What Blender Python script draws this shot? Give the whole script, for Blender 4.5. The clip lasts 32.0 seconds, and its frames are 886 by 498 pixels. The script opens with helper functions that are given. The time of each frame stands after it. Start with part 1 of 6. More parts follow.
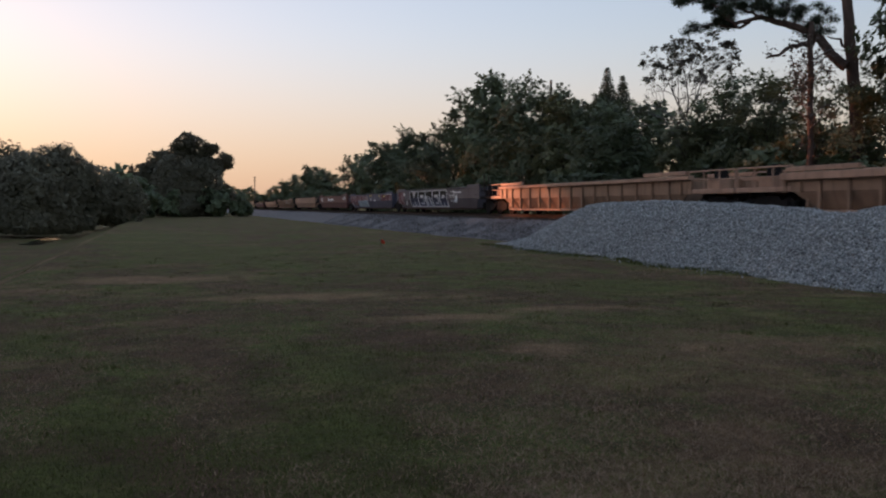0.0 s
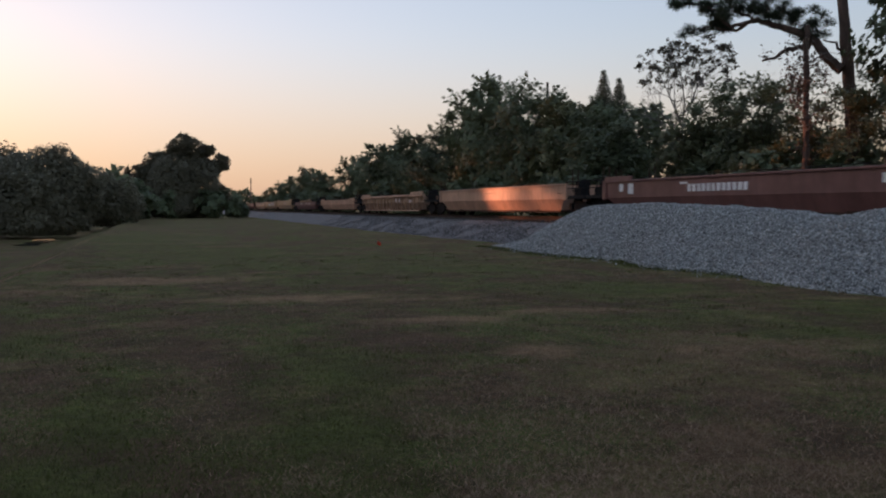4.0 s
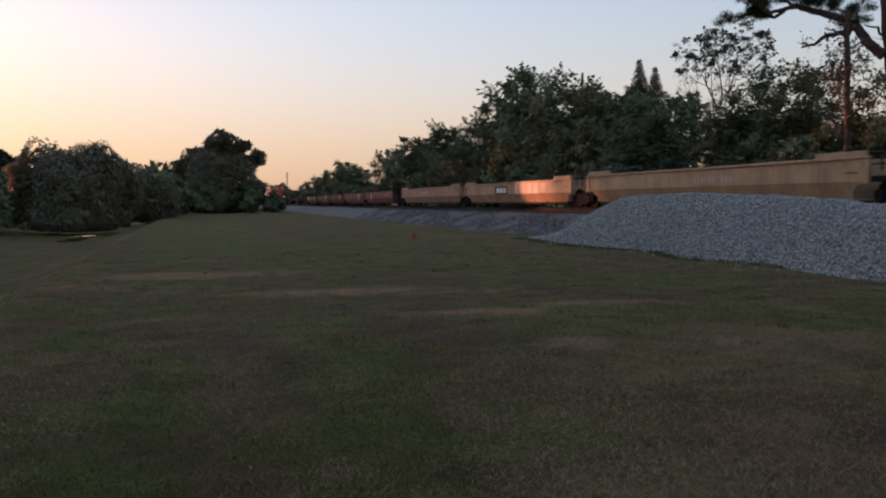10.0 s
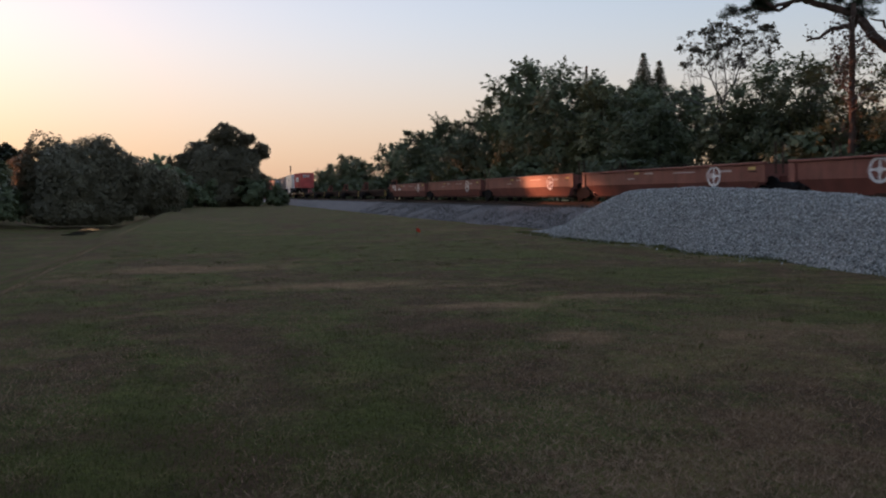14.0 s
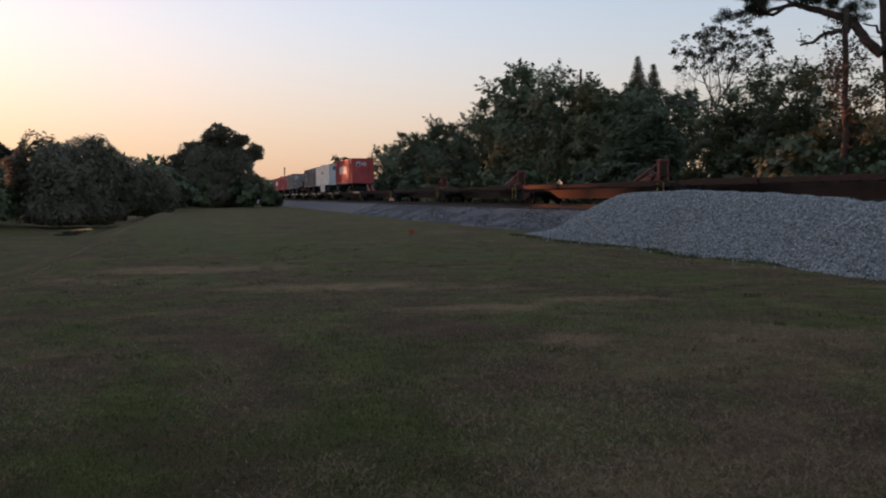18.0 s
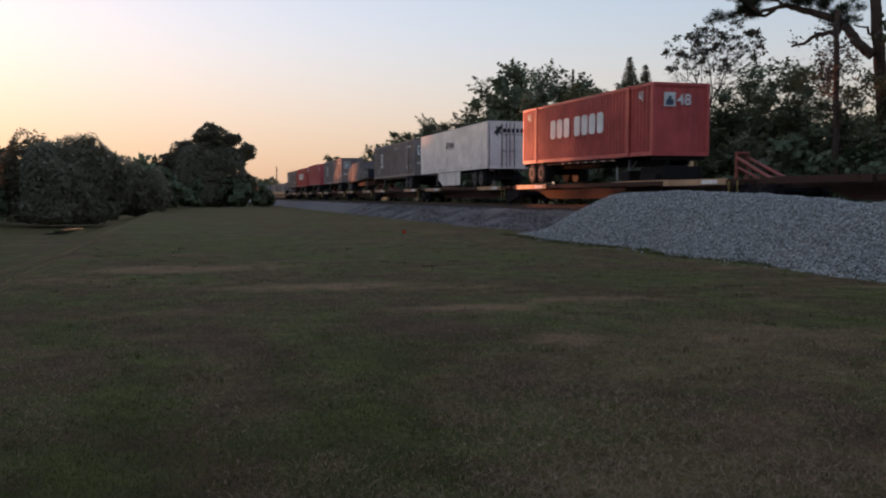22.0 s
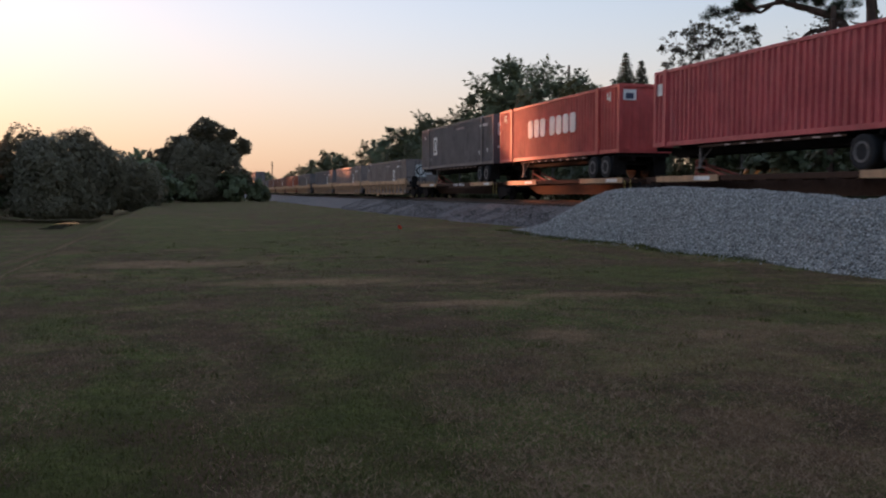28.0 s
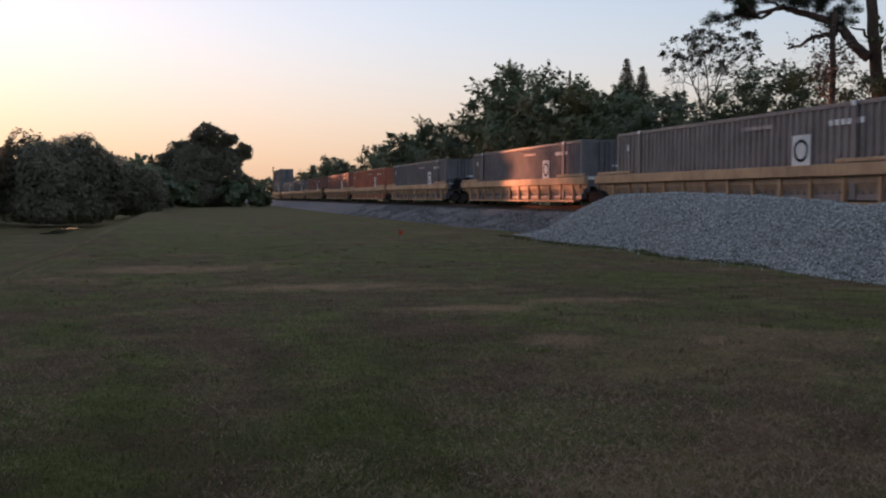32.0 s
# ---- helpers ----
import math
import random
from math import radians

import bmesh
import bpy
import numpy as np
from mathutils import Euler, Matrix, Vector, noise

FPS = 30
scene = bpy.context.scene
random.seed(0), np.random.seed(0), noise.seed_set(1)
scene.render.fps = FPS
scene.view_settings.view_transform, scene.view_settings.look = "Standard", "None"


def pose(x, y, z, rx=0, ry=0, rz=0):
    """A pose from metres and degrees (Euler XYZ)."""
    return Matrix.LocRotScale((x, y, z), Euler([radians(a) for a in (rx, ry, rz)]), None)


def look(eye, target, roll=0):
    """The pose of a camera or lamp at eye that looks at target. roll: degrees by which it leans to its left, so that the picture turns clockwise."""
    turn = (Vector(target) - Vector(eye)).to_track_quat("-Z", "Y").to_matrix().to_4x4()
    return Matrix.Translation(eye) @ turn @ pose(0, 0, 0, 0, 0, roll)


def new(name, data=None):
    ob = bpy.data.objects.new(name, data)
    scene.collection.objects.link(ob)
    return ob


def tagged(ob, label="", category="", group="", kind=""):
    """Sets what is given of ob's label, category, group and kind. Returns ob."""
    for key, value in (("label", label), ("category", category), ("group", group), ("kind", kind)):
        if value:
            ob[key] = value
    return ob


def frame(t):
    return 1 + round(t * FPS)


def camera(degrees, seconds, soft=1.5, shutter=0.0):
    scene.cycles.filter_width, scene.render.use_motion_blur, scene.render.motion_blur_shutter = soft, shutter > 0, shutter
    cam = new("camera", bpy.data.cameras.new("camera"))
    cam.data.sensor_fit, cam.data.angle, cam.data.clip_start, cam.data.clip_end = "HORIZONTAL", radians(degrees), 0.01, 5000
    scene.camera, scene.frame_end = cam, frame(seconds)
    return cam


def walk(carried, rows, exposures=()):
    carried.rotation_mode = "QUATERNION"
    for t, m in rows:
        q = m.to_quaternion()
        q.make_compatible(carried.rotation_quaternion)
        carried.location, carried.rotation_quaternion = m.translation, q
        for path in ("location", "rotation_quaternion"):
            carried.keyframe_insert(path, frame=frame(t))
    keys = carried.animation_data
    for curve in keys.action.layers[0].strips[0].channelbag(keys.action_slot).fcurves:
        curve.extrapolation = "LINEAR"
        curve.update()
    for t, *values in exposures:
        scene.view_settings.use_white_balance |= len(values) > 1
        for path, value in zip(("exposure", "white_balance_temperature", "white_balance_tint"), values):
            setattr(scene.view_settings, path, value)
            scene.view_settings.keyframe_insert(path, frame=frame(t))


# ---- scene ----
# Plan: the railway runs along +Y at X = 19.2; the camera stands at the origin, 1.6 m over the mown grass.
TRACK_X, RAIL_Z, SPEED = 19.2, 1.15, 18.3
EYE = (0.0, 0.0, 1.6)


def bend(y):
    """The line swings a little to the east beyond Y = 60 and then runs straight on."""
    return 0.000195 * max(0.0, min(y, 108.7) - 60.0) ** 2 + 0.019 * max(0.0, y - 108.7)


cam = camera(51.64, 32.0, soft=2.1, shutter=0.2)
# seconds, heading to the right of +Y, pitch, lean (degrees); the hand-held camera only turns
PATH = [
    (0, 17.28, -2.69, -0.16), (0.5, 17.33, -2.72, -0.23), (1, 17.42, -2.69, -0.12), (1.5, 17.49, -2.59, -0.16), (2, 17.47, -2.59, -0.15),
    (2.5, 17.43, -2.67, -0.24), (3, 17.55, -2.70, -0.17), (3.5, 17.61, -2.52, -0.00), (5.5, 16.83, -2.97, -0.58), (6, 16.55, -3.02, -0.79),
    (6.5, 16.40, -2.93, -0.96), (7, 16.27, -2.75, -1.10), (7.5, 16.13, -2.58, -1.04), (8, 16.19, -2.49, -0.80), (8.5, 15.98, -2.61, -0.65),
    (9, 15.60, -2.89, -0.54), (9.5, 15.56, -2.97, -0.58), (10, 15.29, -3.02, -0.62), (10.5, 14.90, -3.03, -0.68), (11, 14.92, -2.97, -0.63),
    (11.5, 15.00, -3.05, -0.63), (12, 15.10, -3.18, -0.64), (12.5, 15.14, -3.29, -0.67), (13, 15.07, -3.35, -0.69), (13.5, 15.04, -3.44, -0.61),
    (14, 15.06, -3.41, -0.58), (14.5, 15.01, -3.33, -0.55), (16.5, 15.09, -3.42, -0.50), (17, 15.19, -3.47, -0.37), (17.5, 15.29, -3.40, -0.33),
    (18, 15.46, -3.29, -0.26), (18.5, 15.64, -3.23, -0.12), (19, 15.81, -3.31, -0.15), (19.5, 15.88, -3.37, -0.19), (20, 15.86, -3.39, -0.12),
    (20.5, 15.80, -3.34, -0.08), (21, 15.82, -3.25, -0.25), (21.5, 15.90, -3.27, -0.26), (22, 15.95, -3.30, -0.13), (22.5, 16.06, -3.26, 0.13),
    (23, 16.14, -3.25, 0.30), (23.5, 16.25, -3.36, 0.39), (24, 16.27, -3.40, 0.45), (24.5, 16.26, -3.48, 0.41), (25, 16.19, -3.58, 0.24),
    (25.5, 16.12, -3.66, 0.13), (27.5, 16.20, -3.57, 0.07), (28, 16.23, -3.58, -0.00), (28.5, 16.21, -3.56, -0.11), (29, 16.13, -3.41, -0.14),
    (29.5, 16.07, -3.40, -0.09), (30, 16.10, -3.35, -0.11), (30.5, 16.17, -3.27, -0.01), (31, 16.17, -3.22, -0.00), (31.5, 16.17, -3.22, -0.00),
    (32, 16.17, -3.25, 0.04),
]

def aim(heading, pitch, lean):
    h, p = radians(heading), radians(pitch)
    way = Vector((math.sin(h) * math.cos(p), math.cos(h) * math.cos(p), math.sin(p)))
    return look(EYE, Vector(EYE) + 10 * way, lean)


walk(cam, [(t, aim(h, p, r)) for t, h, p, r in PATH], exposures=[(0.0, 2.15, 6350, 24), (14.0, 2.15, 6350, 24), (23.0, 2.20, 6350, 24), (29.0, 2.28, 6350, 25), (32.0, 2.28, 6350, 25)])

# ---- light: the sun has almost set, to the left behind the trees ----
SUN_AZ, SUN_EL = -33.0, 1.8  # from +Y, negative to the left


def make_light():
    world = bpy.data.worlds.new("sky")
    scene.world = world
    world.use_nodes = True
    nt = world.node_tree
    sky = nt.nodes.new("ShaderNodeTexSky")
    sky.sky_type = "NISHITA"
    sky.sun_disc = False
    sky.sun_elevation, sky.sun_rotation = radians(SUN_EL), radians(SUN_AZ)
    sky.air_density, sky.dust_density, sky.ozone_density = 1.0, 1.5, 2.0
    bg = nt.nodes["Background"]
    bg.inputs["Strength"].default_value = 0.15
    # evening haze: softer contrast and paler colour
    soft = nt.nodes.new("ShaderNodeGamma")
    soft.inputs["Gamma"].default_value = 0.56
    pale = nt.nodes.new("ShaderNodeHueSaturation")
    pale.inputs["Saturation"].default_value = 1.08
    nt.links.new(sky.outputs[0], soft.inputs[0])
    nt.links.new(soft.outputs[0], pale.inputs["Color"])
    # humid peach-coloured air low over the horizon, thinning upwards
    air = nt.nodes.new("ShaderNodeTexCoord")
    up = nt.nodes.new("ShaderNodeSeparateXYZ")
    nt.links.new(air.outputs["Generated"], up.inputs[0])
    band = nt.nodes.new("ShaderNodeMapRange")
    band.interpolation_type = "SMOOTHSTEP"
    for k, value in ((1, 0.0), (2, 0.20), (3, 0.66), (4, 0.0)):
        band.inputs[k].default_value = value
    nt.links.new(up.outputs[2], band.inputs[0])
    humid = nt.nodes.new("ShaderNodeMix")
    humid.data_type = "RGBA"
    humid.inputs[7].default_value = (1.03, 0.78, 0.66, 1.0)
    # the glow is strongest around the setting sun and fades out away from it
    west = nt.nodes.new("ShaderNodeVectorMath")
    west.operation = "DOT_PRODUCT"
    west.inputs[1].default_value = (math.sin(radians(SUN_AZ)), math.cos(radians(SUN_AZ)), 0.0)
    nt.links.new(air.outputs["Generated"], west.inputs[0])
    near = nt.nodes.new("ShaderNodeMapRange")
    near.interpolation_type = "SMOOTHSTEP"
    for k, value in ((1, -0.5), (2, 0.85), (3, 0.1), (4, 1.0)):
        near.inputs[k].default_value = value
    nt.links.new(west.outputs["Value"], near.inputs[0])
    both = nt.nodes.new("ShaderNodeMath")
    both.operation = "MULTIPLY"
    nt.links.new(band.outputs[0], both.inputs[0])
    nt.links.new(near.outputs[0], both.inputs[1])
    nt.links.new(both.outputs[0], humid.inputs[0])
    nt.links.new(pale.outputs[0], humid.inputs[6])
    nt.links.new(humid.outputs[2], bg.inputs[0])
    sun = new("sun", bpy.data.lights.new("sun", "SUN"))
    sun.data.energy, sun.data.angle, sun.data.color = 1.3, radians(0.8), (1.0, 0.36, 0.16)
    a, e = radians(SUN_AZ), radians(SUN_EL)
    away = Vector((math.sin(a) * math.cos(e), math.cos(a) * math.cos(e), math.sin(e)))
    sun.matrix_world = look(Vector((0, 0, 60)) + away * 50, (0, 0, 60))


make_light()

# ---- materials ----
def node_mat(name, rough=0.8, metal=0.0, spec=0.3):
    m = bpy.data.materials.new(name)
    m.use_nodes = True
    nt = m.node_tree
    b = nt.nodes["Principled BSDF"]
    b.inputs["Roughness"].default_value = rough
    b.inputs["Metallic"].default_value = metal
    b.inputs["Specular IOR Level"].default_value = spec
    return m, nt, b


def coords(nt, space="Object"):
    return nt.nodes.new("ShaderNodeTexCoord").outputs[space]


def noise_tex(nt, vec, scale, detail=4.0, rough=0.6, stretch=None):
    n = nt.nodes.new("ShaderNodeTexNoise")
    n.inputs["Scale"].default_value = scale
    n.inputs["Detail"].default_value = detail
    n.inputs["Roughness"].default_value = rough
    if stretch:
        mp = nt.nodes.new("ShaderNodeMapping")
        mp.inputs["Scale"].default_value = stretch
        nt.links.new(vec, mp.inputs[0])
        vec = mp.outputs[0]
    nt.links.new(vec, n.inputs["Vector"])
    return n.outputs["Fac"]


def ramp(nt, fac, stops):
    r = nt.nodes.new("ShaderNodeValToRGB")
    els = r.color_ramp.elements
    while len(els) < len(stops):
        els.new(0.5)
    for e, (p, c) in zip(els, stops):
        e.position, e.color = p, (*c, 1.0) if len(c) == 3 else c
    nt.links.new(fac, r.inputs[0])
    return r.outputs[0]


def mix(nt, fac, a, b, mode="MIX"):
    m = nt.nodes.new("ShaderNodeMix")
    m.data_type, m.blend_type = "RGBA", mode
    for sock, v in ((m.inputs[0], fac), (m.inputs[6], a), (m.inputs[7], b)):
        if isinstance(v, (int, float)):
            sock.default_value = v
        elif isinstance(v, tuple):
            sock.default_value = (*v, 1.0)
        else:
            nt.links.new(v, sock)
    return m.outputs[2]


def bump(nt, b, fac, strength, dist):
    n = nt.nodes.new("ShaderNodeBump")
    n.inputs["Strength"].default_value, n.inputs["Distance"].default_value = strength, dist
    nt.links.new(fac, n.inputs["Height"])
    nt.links.new(n.outputs[0], b.inputs["Normal"])


def vary(nt, col, amount=0.25):
    """Shift a colour's value a little from object to object."""
    info = nt.nodes.new("ShaderNodeObjectInfo")
    hsv = nt.nodes.new("ShaderNodeHueSaturation")
    mp = nt.nodes.new("ShaderNodeMapRange")
    mp.inputs[3].default_value, mp.inputs[4].default_value = 1 - amount, 1 + amount
    nt.links.new(info.outputs["Random"], mp.inputs[0])
    nt.links.new(mp.outputs[0], hsv.inputs["Value"])
    nt.links.new(col, hsv.inputs["Color"])
    return hsv.outputs[0]


def mat_paint(name, col, dirt=(0.05, 0.035, 0.025), amount=0.5, rough=0.6, fine=0.3, streak=True):
    """Weathered vehicle paint: faded patches, vertical rust streaks and grime."""
    m, nt, b = node_mat(name, rough, spec=0.35)
    info = nt.nodes.new("ShaderNodeObjectInfo")
    shift = nt.nodes.new("ShaderNodeVectorMath")
    shift.operation = "MULTIPLY_ADD"
    shift.inputs[1].default_value = (37.0, 61.0, 23.0)
    nt.links.new(info.outputs["Random"], shift.inputs[0])
    nt.links.new(coords(nt), shift.inputs[2])
    v = shift.outputs[0]
    big = noise_tex(nt, v, 0.9, 5, 0.65)
    fade = ramp(nt, big, [(0.3, tuple(c * 0.72 for c in col)), (0.7, tuple(min(1, c * 1.15 + 0.01) for c in col))])
    st = noise_tex(nt, v, 2.2, 5, 0.7, stretch=(1.0, 3.0, 0.25) if streak else None)
    grime = ramp(nt, st, [(0.5, (0, 0, 0)), (0.78, (amount, amount, amount))])
    sep = nt.nodes.new("ShaderNodeRGBToBW")
    nt.links.new(grime, sep.inputs[0])
    c1 = mix(nt, sep.outputs[0], fade, dirt)
    spots = noise_tex(nt, v, 14.0, 3, 0.6)
    sp = ramp(nt, spots, [(0.62, (0, 0, 0)), (0.75, (fine, fine, fine))])
    sp2 = nt.nodes.new("ShaderNodeRGBToBW")
    nt.links.new(sp, sp2.inputs[0])
    nt.links.new(mix(nt, sp2.outputs[0], c1, tuple(d * 1.4 for d in dirt)), b.inputs["Base Color"])
    bump(nt, b, noise_tex(nt, v, 5.0, 6, 0.6), 0.25, 0.02)
    return m


def mat_leaf(name, dark, light, rough=0.6, trans=0.45):
    m, nt, b = node_mat(name, rough, spec=0.25)
    geo = nt.nodes.new("ShaderNodeNewGeometry")
    v = coords(nt)
    base = ramp(nt, geo.outputs["Random Per Island"], [(0.0, dark), (1.0, light)])
    tone = noise_tex(nt, v, 0.5, 3)
    col = mix(nt, ramp(nt, tone, [(0.35, (0, 0, 0)), (0.7, (0.5, 0.5, 0.5))]), base, light)
    col = vary(nt, col, 0.18)
    nt.links.new(col, b.inputs["Base Color"])
    tr = nt.nodes.new("ShaderNodeBsdfTranslucent")
    nt.links.new(col, tr.inputs[0])
    ms = nt.nodes.new("ShaderNodeMixShader")
    ms.inputs[0].default_value = trans
    nt.links.new(b.outputs[0], ms.inputs[1])
    nt.links.new(tr.outputs[0], ms.inputs[2])
    nt.links.new(ms.outputs[0], nt.nodes["Material Output"].inputs[0])
    return m


def mat_bark(name, a, b_):
    m, nt, b = node_mat(name, 0.9)
    v = coords(nt)
    n = noise_tex(nt, v, 6.0, 6, 0.7, stretch=(1, 1, 0.25))
    nt.links.new(ramp(nt, n, [(0.3, a), (0.7, b_)]), b.inputs["Base Color"])
    bump(nt, b, n, 0.8, 0.05)
    return m


def mat_stone(name, stops, scale=22.0):
    """Crushed stone: cells of grey of different value."""
    m, nt, b = node_mat(name, 0.85)
    v = coords(nt)
    vo = nt.nodes.new("ShaderNodeTexVoronoi")
    vo.inputs["Scale"].default_value = scale
    nt.links.new(v, vo.inputs["Vector"])
    bw = nt.nodes.new("ShaderNodeRGBToBW")
    nt.links.new(vo.outputs["Color"], bw.inputs[0])
    cell = ramp(nt, bw.outputs[0], stops)
    big = ramp(nt, noise_tex(nt, v, 0.8, 4), [(0.3, (0.86, 0.86, 0.86)), (0.7, (1.06, 1.06, 1.06))])
    nt.links.new(mix(nt, 1.0, cell, big, "MULTIPLY"), b.inputs["Base Color"])
    bump(nt, b, vo.outputs["Distance"], 0.9, 0.03)
    return m


def mat_stone_piece(name, stops):
    m, nt, b = node_mat(name, 0.85)
    geo = nt.nodes.new("ShaderNodeNewGeometry")
    v = coords(nt)
    cell = ramp(nt, geo.outputs["Random Per Island"], stops)
    sp = ramp(nt, noise_tex(nt, v, 40.0, 3), [(0.35, (0.8, 0.8, 0.8)), (0.65, (1.1, 1.1, 1.1))])
    nt.links.new(mix(nt, 1.0, cell, sp, "MULTIPLY"), b.inputs["Base Color"])
    return m


# worn and lush patches of the verge: x, y, half width, half length, kind
PATCHES = [
    (4.0, 12.6, 1.5, 0.6, "dry"), (2.3, 16.3, 2.4, 0.8, "dry"), (6.2, 13.2, 1.5, 0.5, "dry"), (4.1, 9.3, 0.5, 0.6, "dry"), (-0.2, 21.0, 2.4, 1.2, "dry"),
    (4.7, 7.6, 1.7, 1.5, "straw"), (2.7, 4.7, 0.7, 0.8, "straw"), (3.8, 4.9, 0.8, 1.0, "straw"), (6.0, 8.6, 1.2, 1.2, "straw"),
    (0.3, 10.6, 0.7, 1.3, "soil"), (0.6, 13.6, 0.9, 1.0, "soil"), (0.2, 5.2, 0.35, 0.7, "soil"), (0.5, 7.4, 0.4, 1.2, "soil"), (-2.1, 13.4, 0.6, 1.2, "soil"), (-1.0, 9.8, 0.35, 0.9, "soil"), (3.0, 10.8, 0.8, 0.8, "soil"),
    (-0.5, 7.5, 0.35, 1.4, "lush"), (-0.4, 5.7, 0.4, 0.7, "lush"), (1.8, 8.6, 0.7, 1.6, "lush"), (1.3, 6.3, 0.45, 1.1, "lush"), (-1.5, 12.0, 0.4, 1.4, "lush"), (7.3, 11.3, 1.6, 1.0, "lush"), (7.9, 9.8, 1.2, 0.8, "lush"), (8.5, 16.5, 2.6, 2.2, "lush"),
    (1.9, 32.0, 4.5, 8.0, "lush"), (6.6, 24.0, 3.5, 4.0, "lush"), (-3.7, 22.0, 0.35, 5.0, "dry"), (-3.7, 33.0, 0.4, 8.0, "dry"), (-3.5, 52.0, 0.4, 12.0, "dry"), (-0.5, 50.0, 4.0, 16.0, "lush"),
]


def mat_grass():
    """Mown verge: green drifts, straw-dry patches, thin brown soil and pale worn bands across."""
    m, nt, b = node_mat("mown_grass", 0.95, spec=0.1)
    b.inputs["Sheen Weight"].default_value, b.inputs["Sheen Roughness"].default_value = 0.05, 0.3
    b.inputs["Sheen Tint"].default_value = (0.85, 0.75, 0.5, 1.0)
    v = coords(nt)
    fine = noise_tex(nt, v, 16.0, 6, 0.8)
    green = ramp(nt, fine, [(0.3, (0.046, 0.050, 0.013)), (0.55, (0.112, 0.118, 0.029)), (0.75, (0.25, 0.235, 0.070))])
    dry = ramp(nt, fine, [(0.3, (0.15, 0.085, 0.042)), (0.55, (0.32, 0.190, 0.098)), (0.75, (0.58, 0.385, 0.22))])
    soil = ramp(nt, fine, [(0.3, (0.062, 0.034, 0.019)), (0.6, (0.142, 0.079, 0.044)), (0.8, (0.28, 0.17, 0.100))])
    patch = noise_tex(nt, v, 0.5, 7, 0.7, stretch=(1.0, 0.6, 1.0))
    c = mix(nt, ramp(nt, patch, [(0.44, (0, 0, 0)), (0.56, (0.9, 0.9, 0.9))]), green, soil)
    band = noise_tex(nt, v, 0.36, 6, 0.68, stretch=(0.6, 1.0, 1.0))
    c = mix(nt, ramp(nt, band, [(0.52, (0, 0, 0)), (0.64, (0.55, 0.55, 0.55))]), c, dry)
    clump = noise_tex(nt, v, 1.5, 6, 0.75)
    c = mix(nt, ramp(nt, clump, [(0.48, (0, 0, 0)), (0.60, (0.7, 0.7, 0.7))]), c, soil)
    tuft = noise_tex(nt, v, 2.3, 6, 0.75)
    c = mix(nt, ramp(nt, tuft, [(0.52, (0, 0, 0)), (0.62, (0.75, 0.75, 0.75))]), c, green)
    # the large worn and lush patches, with ragged edges
    ragged = nt.nodes.new("ShaderNodeTexNoise")
    ragged.inputs["Scale"].default_value, ragged.inputs["Detail"].default_value, ragged.inputs["Roughness"].default_value = 1.1, 6.0, 0.72
    nt.links.new(v, ragged.inputs["Vector"])
    wob = nt.nodes.new("ShaderNodeVectorMath")
    wob.operation = "MULTIPLY_ADD"
    wob.inputs[1].default_value = (1.6, 1.6, 0.0)
    nt.links.new(ragged.outputs["Color"], wob.inputs[0])
    nt.links.new(v, wob.inputs[2])
    for x, y, rx, ry, kind in PATCHES:
        strong = {"dry": 0.75, "straw": 0.28, "soil": 0.7, "lush": 0.55}[kind]
        mp = nt.nodes.new("ShaderNodeMapping")
        mp.inputs["Location"].default_value = (-(x + 0.8) / rx, -(y + 0.8) / ry, 0)
        mp.inputs["Scale"].default_value = (1 / rx, 1 / ry, 0)
        nt.links.new(wob.outputs[0], mp.inputs[0])
        ln = nt.nodes.new("ShaderNodeVectorMath")
        ln.operation = "LENGTH"
        nt.links.new(mp.outputs[0], ln.inputs[0])
        c = mix(nt, ramp(nt, ln.outputs["Value"], [(0.45, (strong, strong, strong)), (1.1, (0, 0, 0))]), c, {"dry": dry, "straw": dry, "soil": soil, "lush": green}[kind])
    tone = ramp(nt, noise_tex(nt, v, 1.7, 5, 0.65), [(0.3, (0.62, 0.62, 0.62)), (0.7, (1.3, 1.3, 1.3))])
    nt.links.new(mix(nt, 1.0, c, tone, "MULTIPLY"), b.inputs["Base Color"])
    bump(nt, b, noise_tex(nt, v, 34.0, 6, 0.8), 0.8, 0.05)
    return m


def mat_graffiti(name, stops, scale=1.6):
    """Sprayed and flaking paint: ragged patches of several colours with vertical runs."""
    m, nt, b = node_mat(name, 0.9, spec=0.08)
    v = coords(nt)
    n = noise_tex(nt, v, scale, 6, 0.72, stretch=(1.0, 1.5, 0.7))
    runs = noise_tex(nt, v, 5.0, 4, 0.7, stretch=(1.0, 3.0, 0.15))
    c = ramp(nt, n, stops)
    nt.links.new(mix(nt, ramp(nt, runs, [(0.5, (0, 0, 0)), (0.72, (0.75, 0.75, 0.75))]), c, stops[0][1]), b.inputs["Base Color"])
    return m


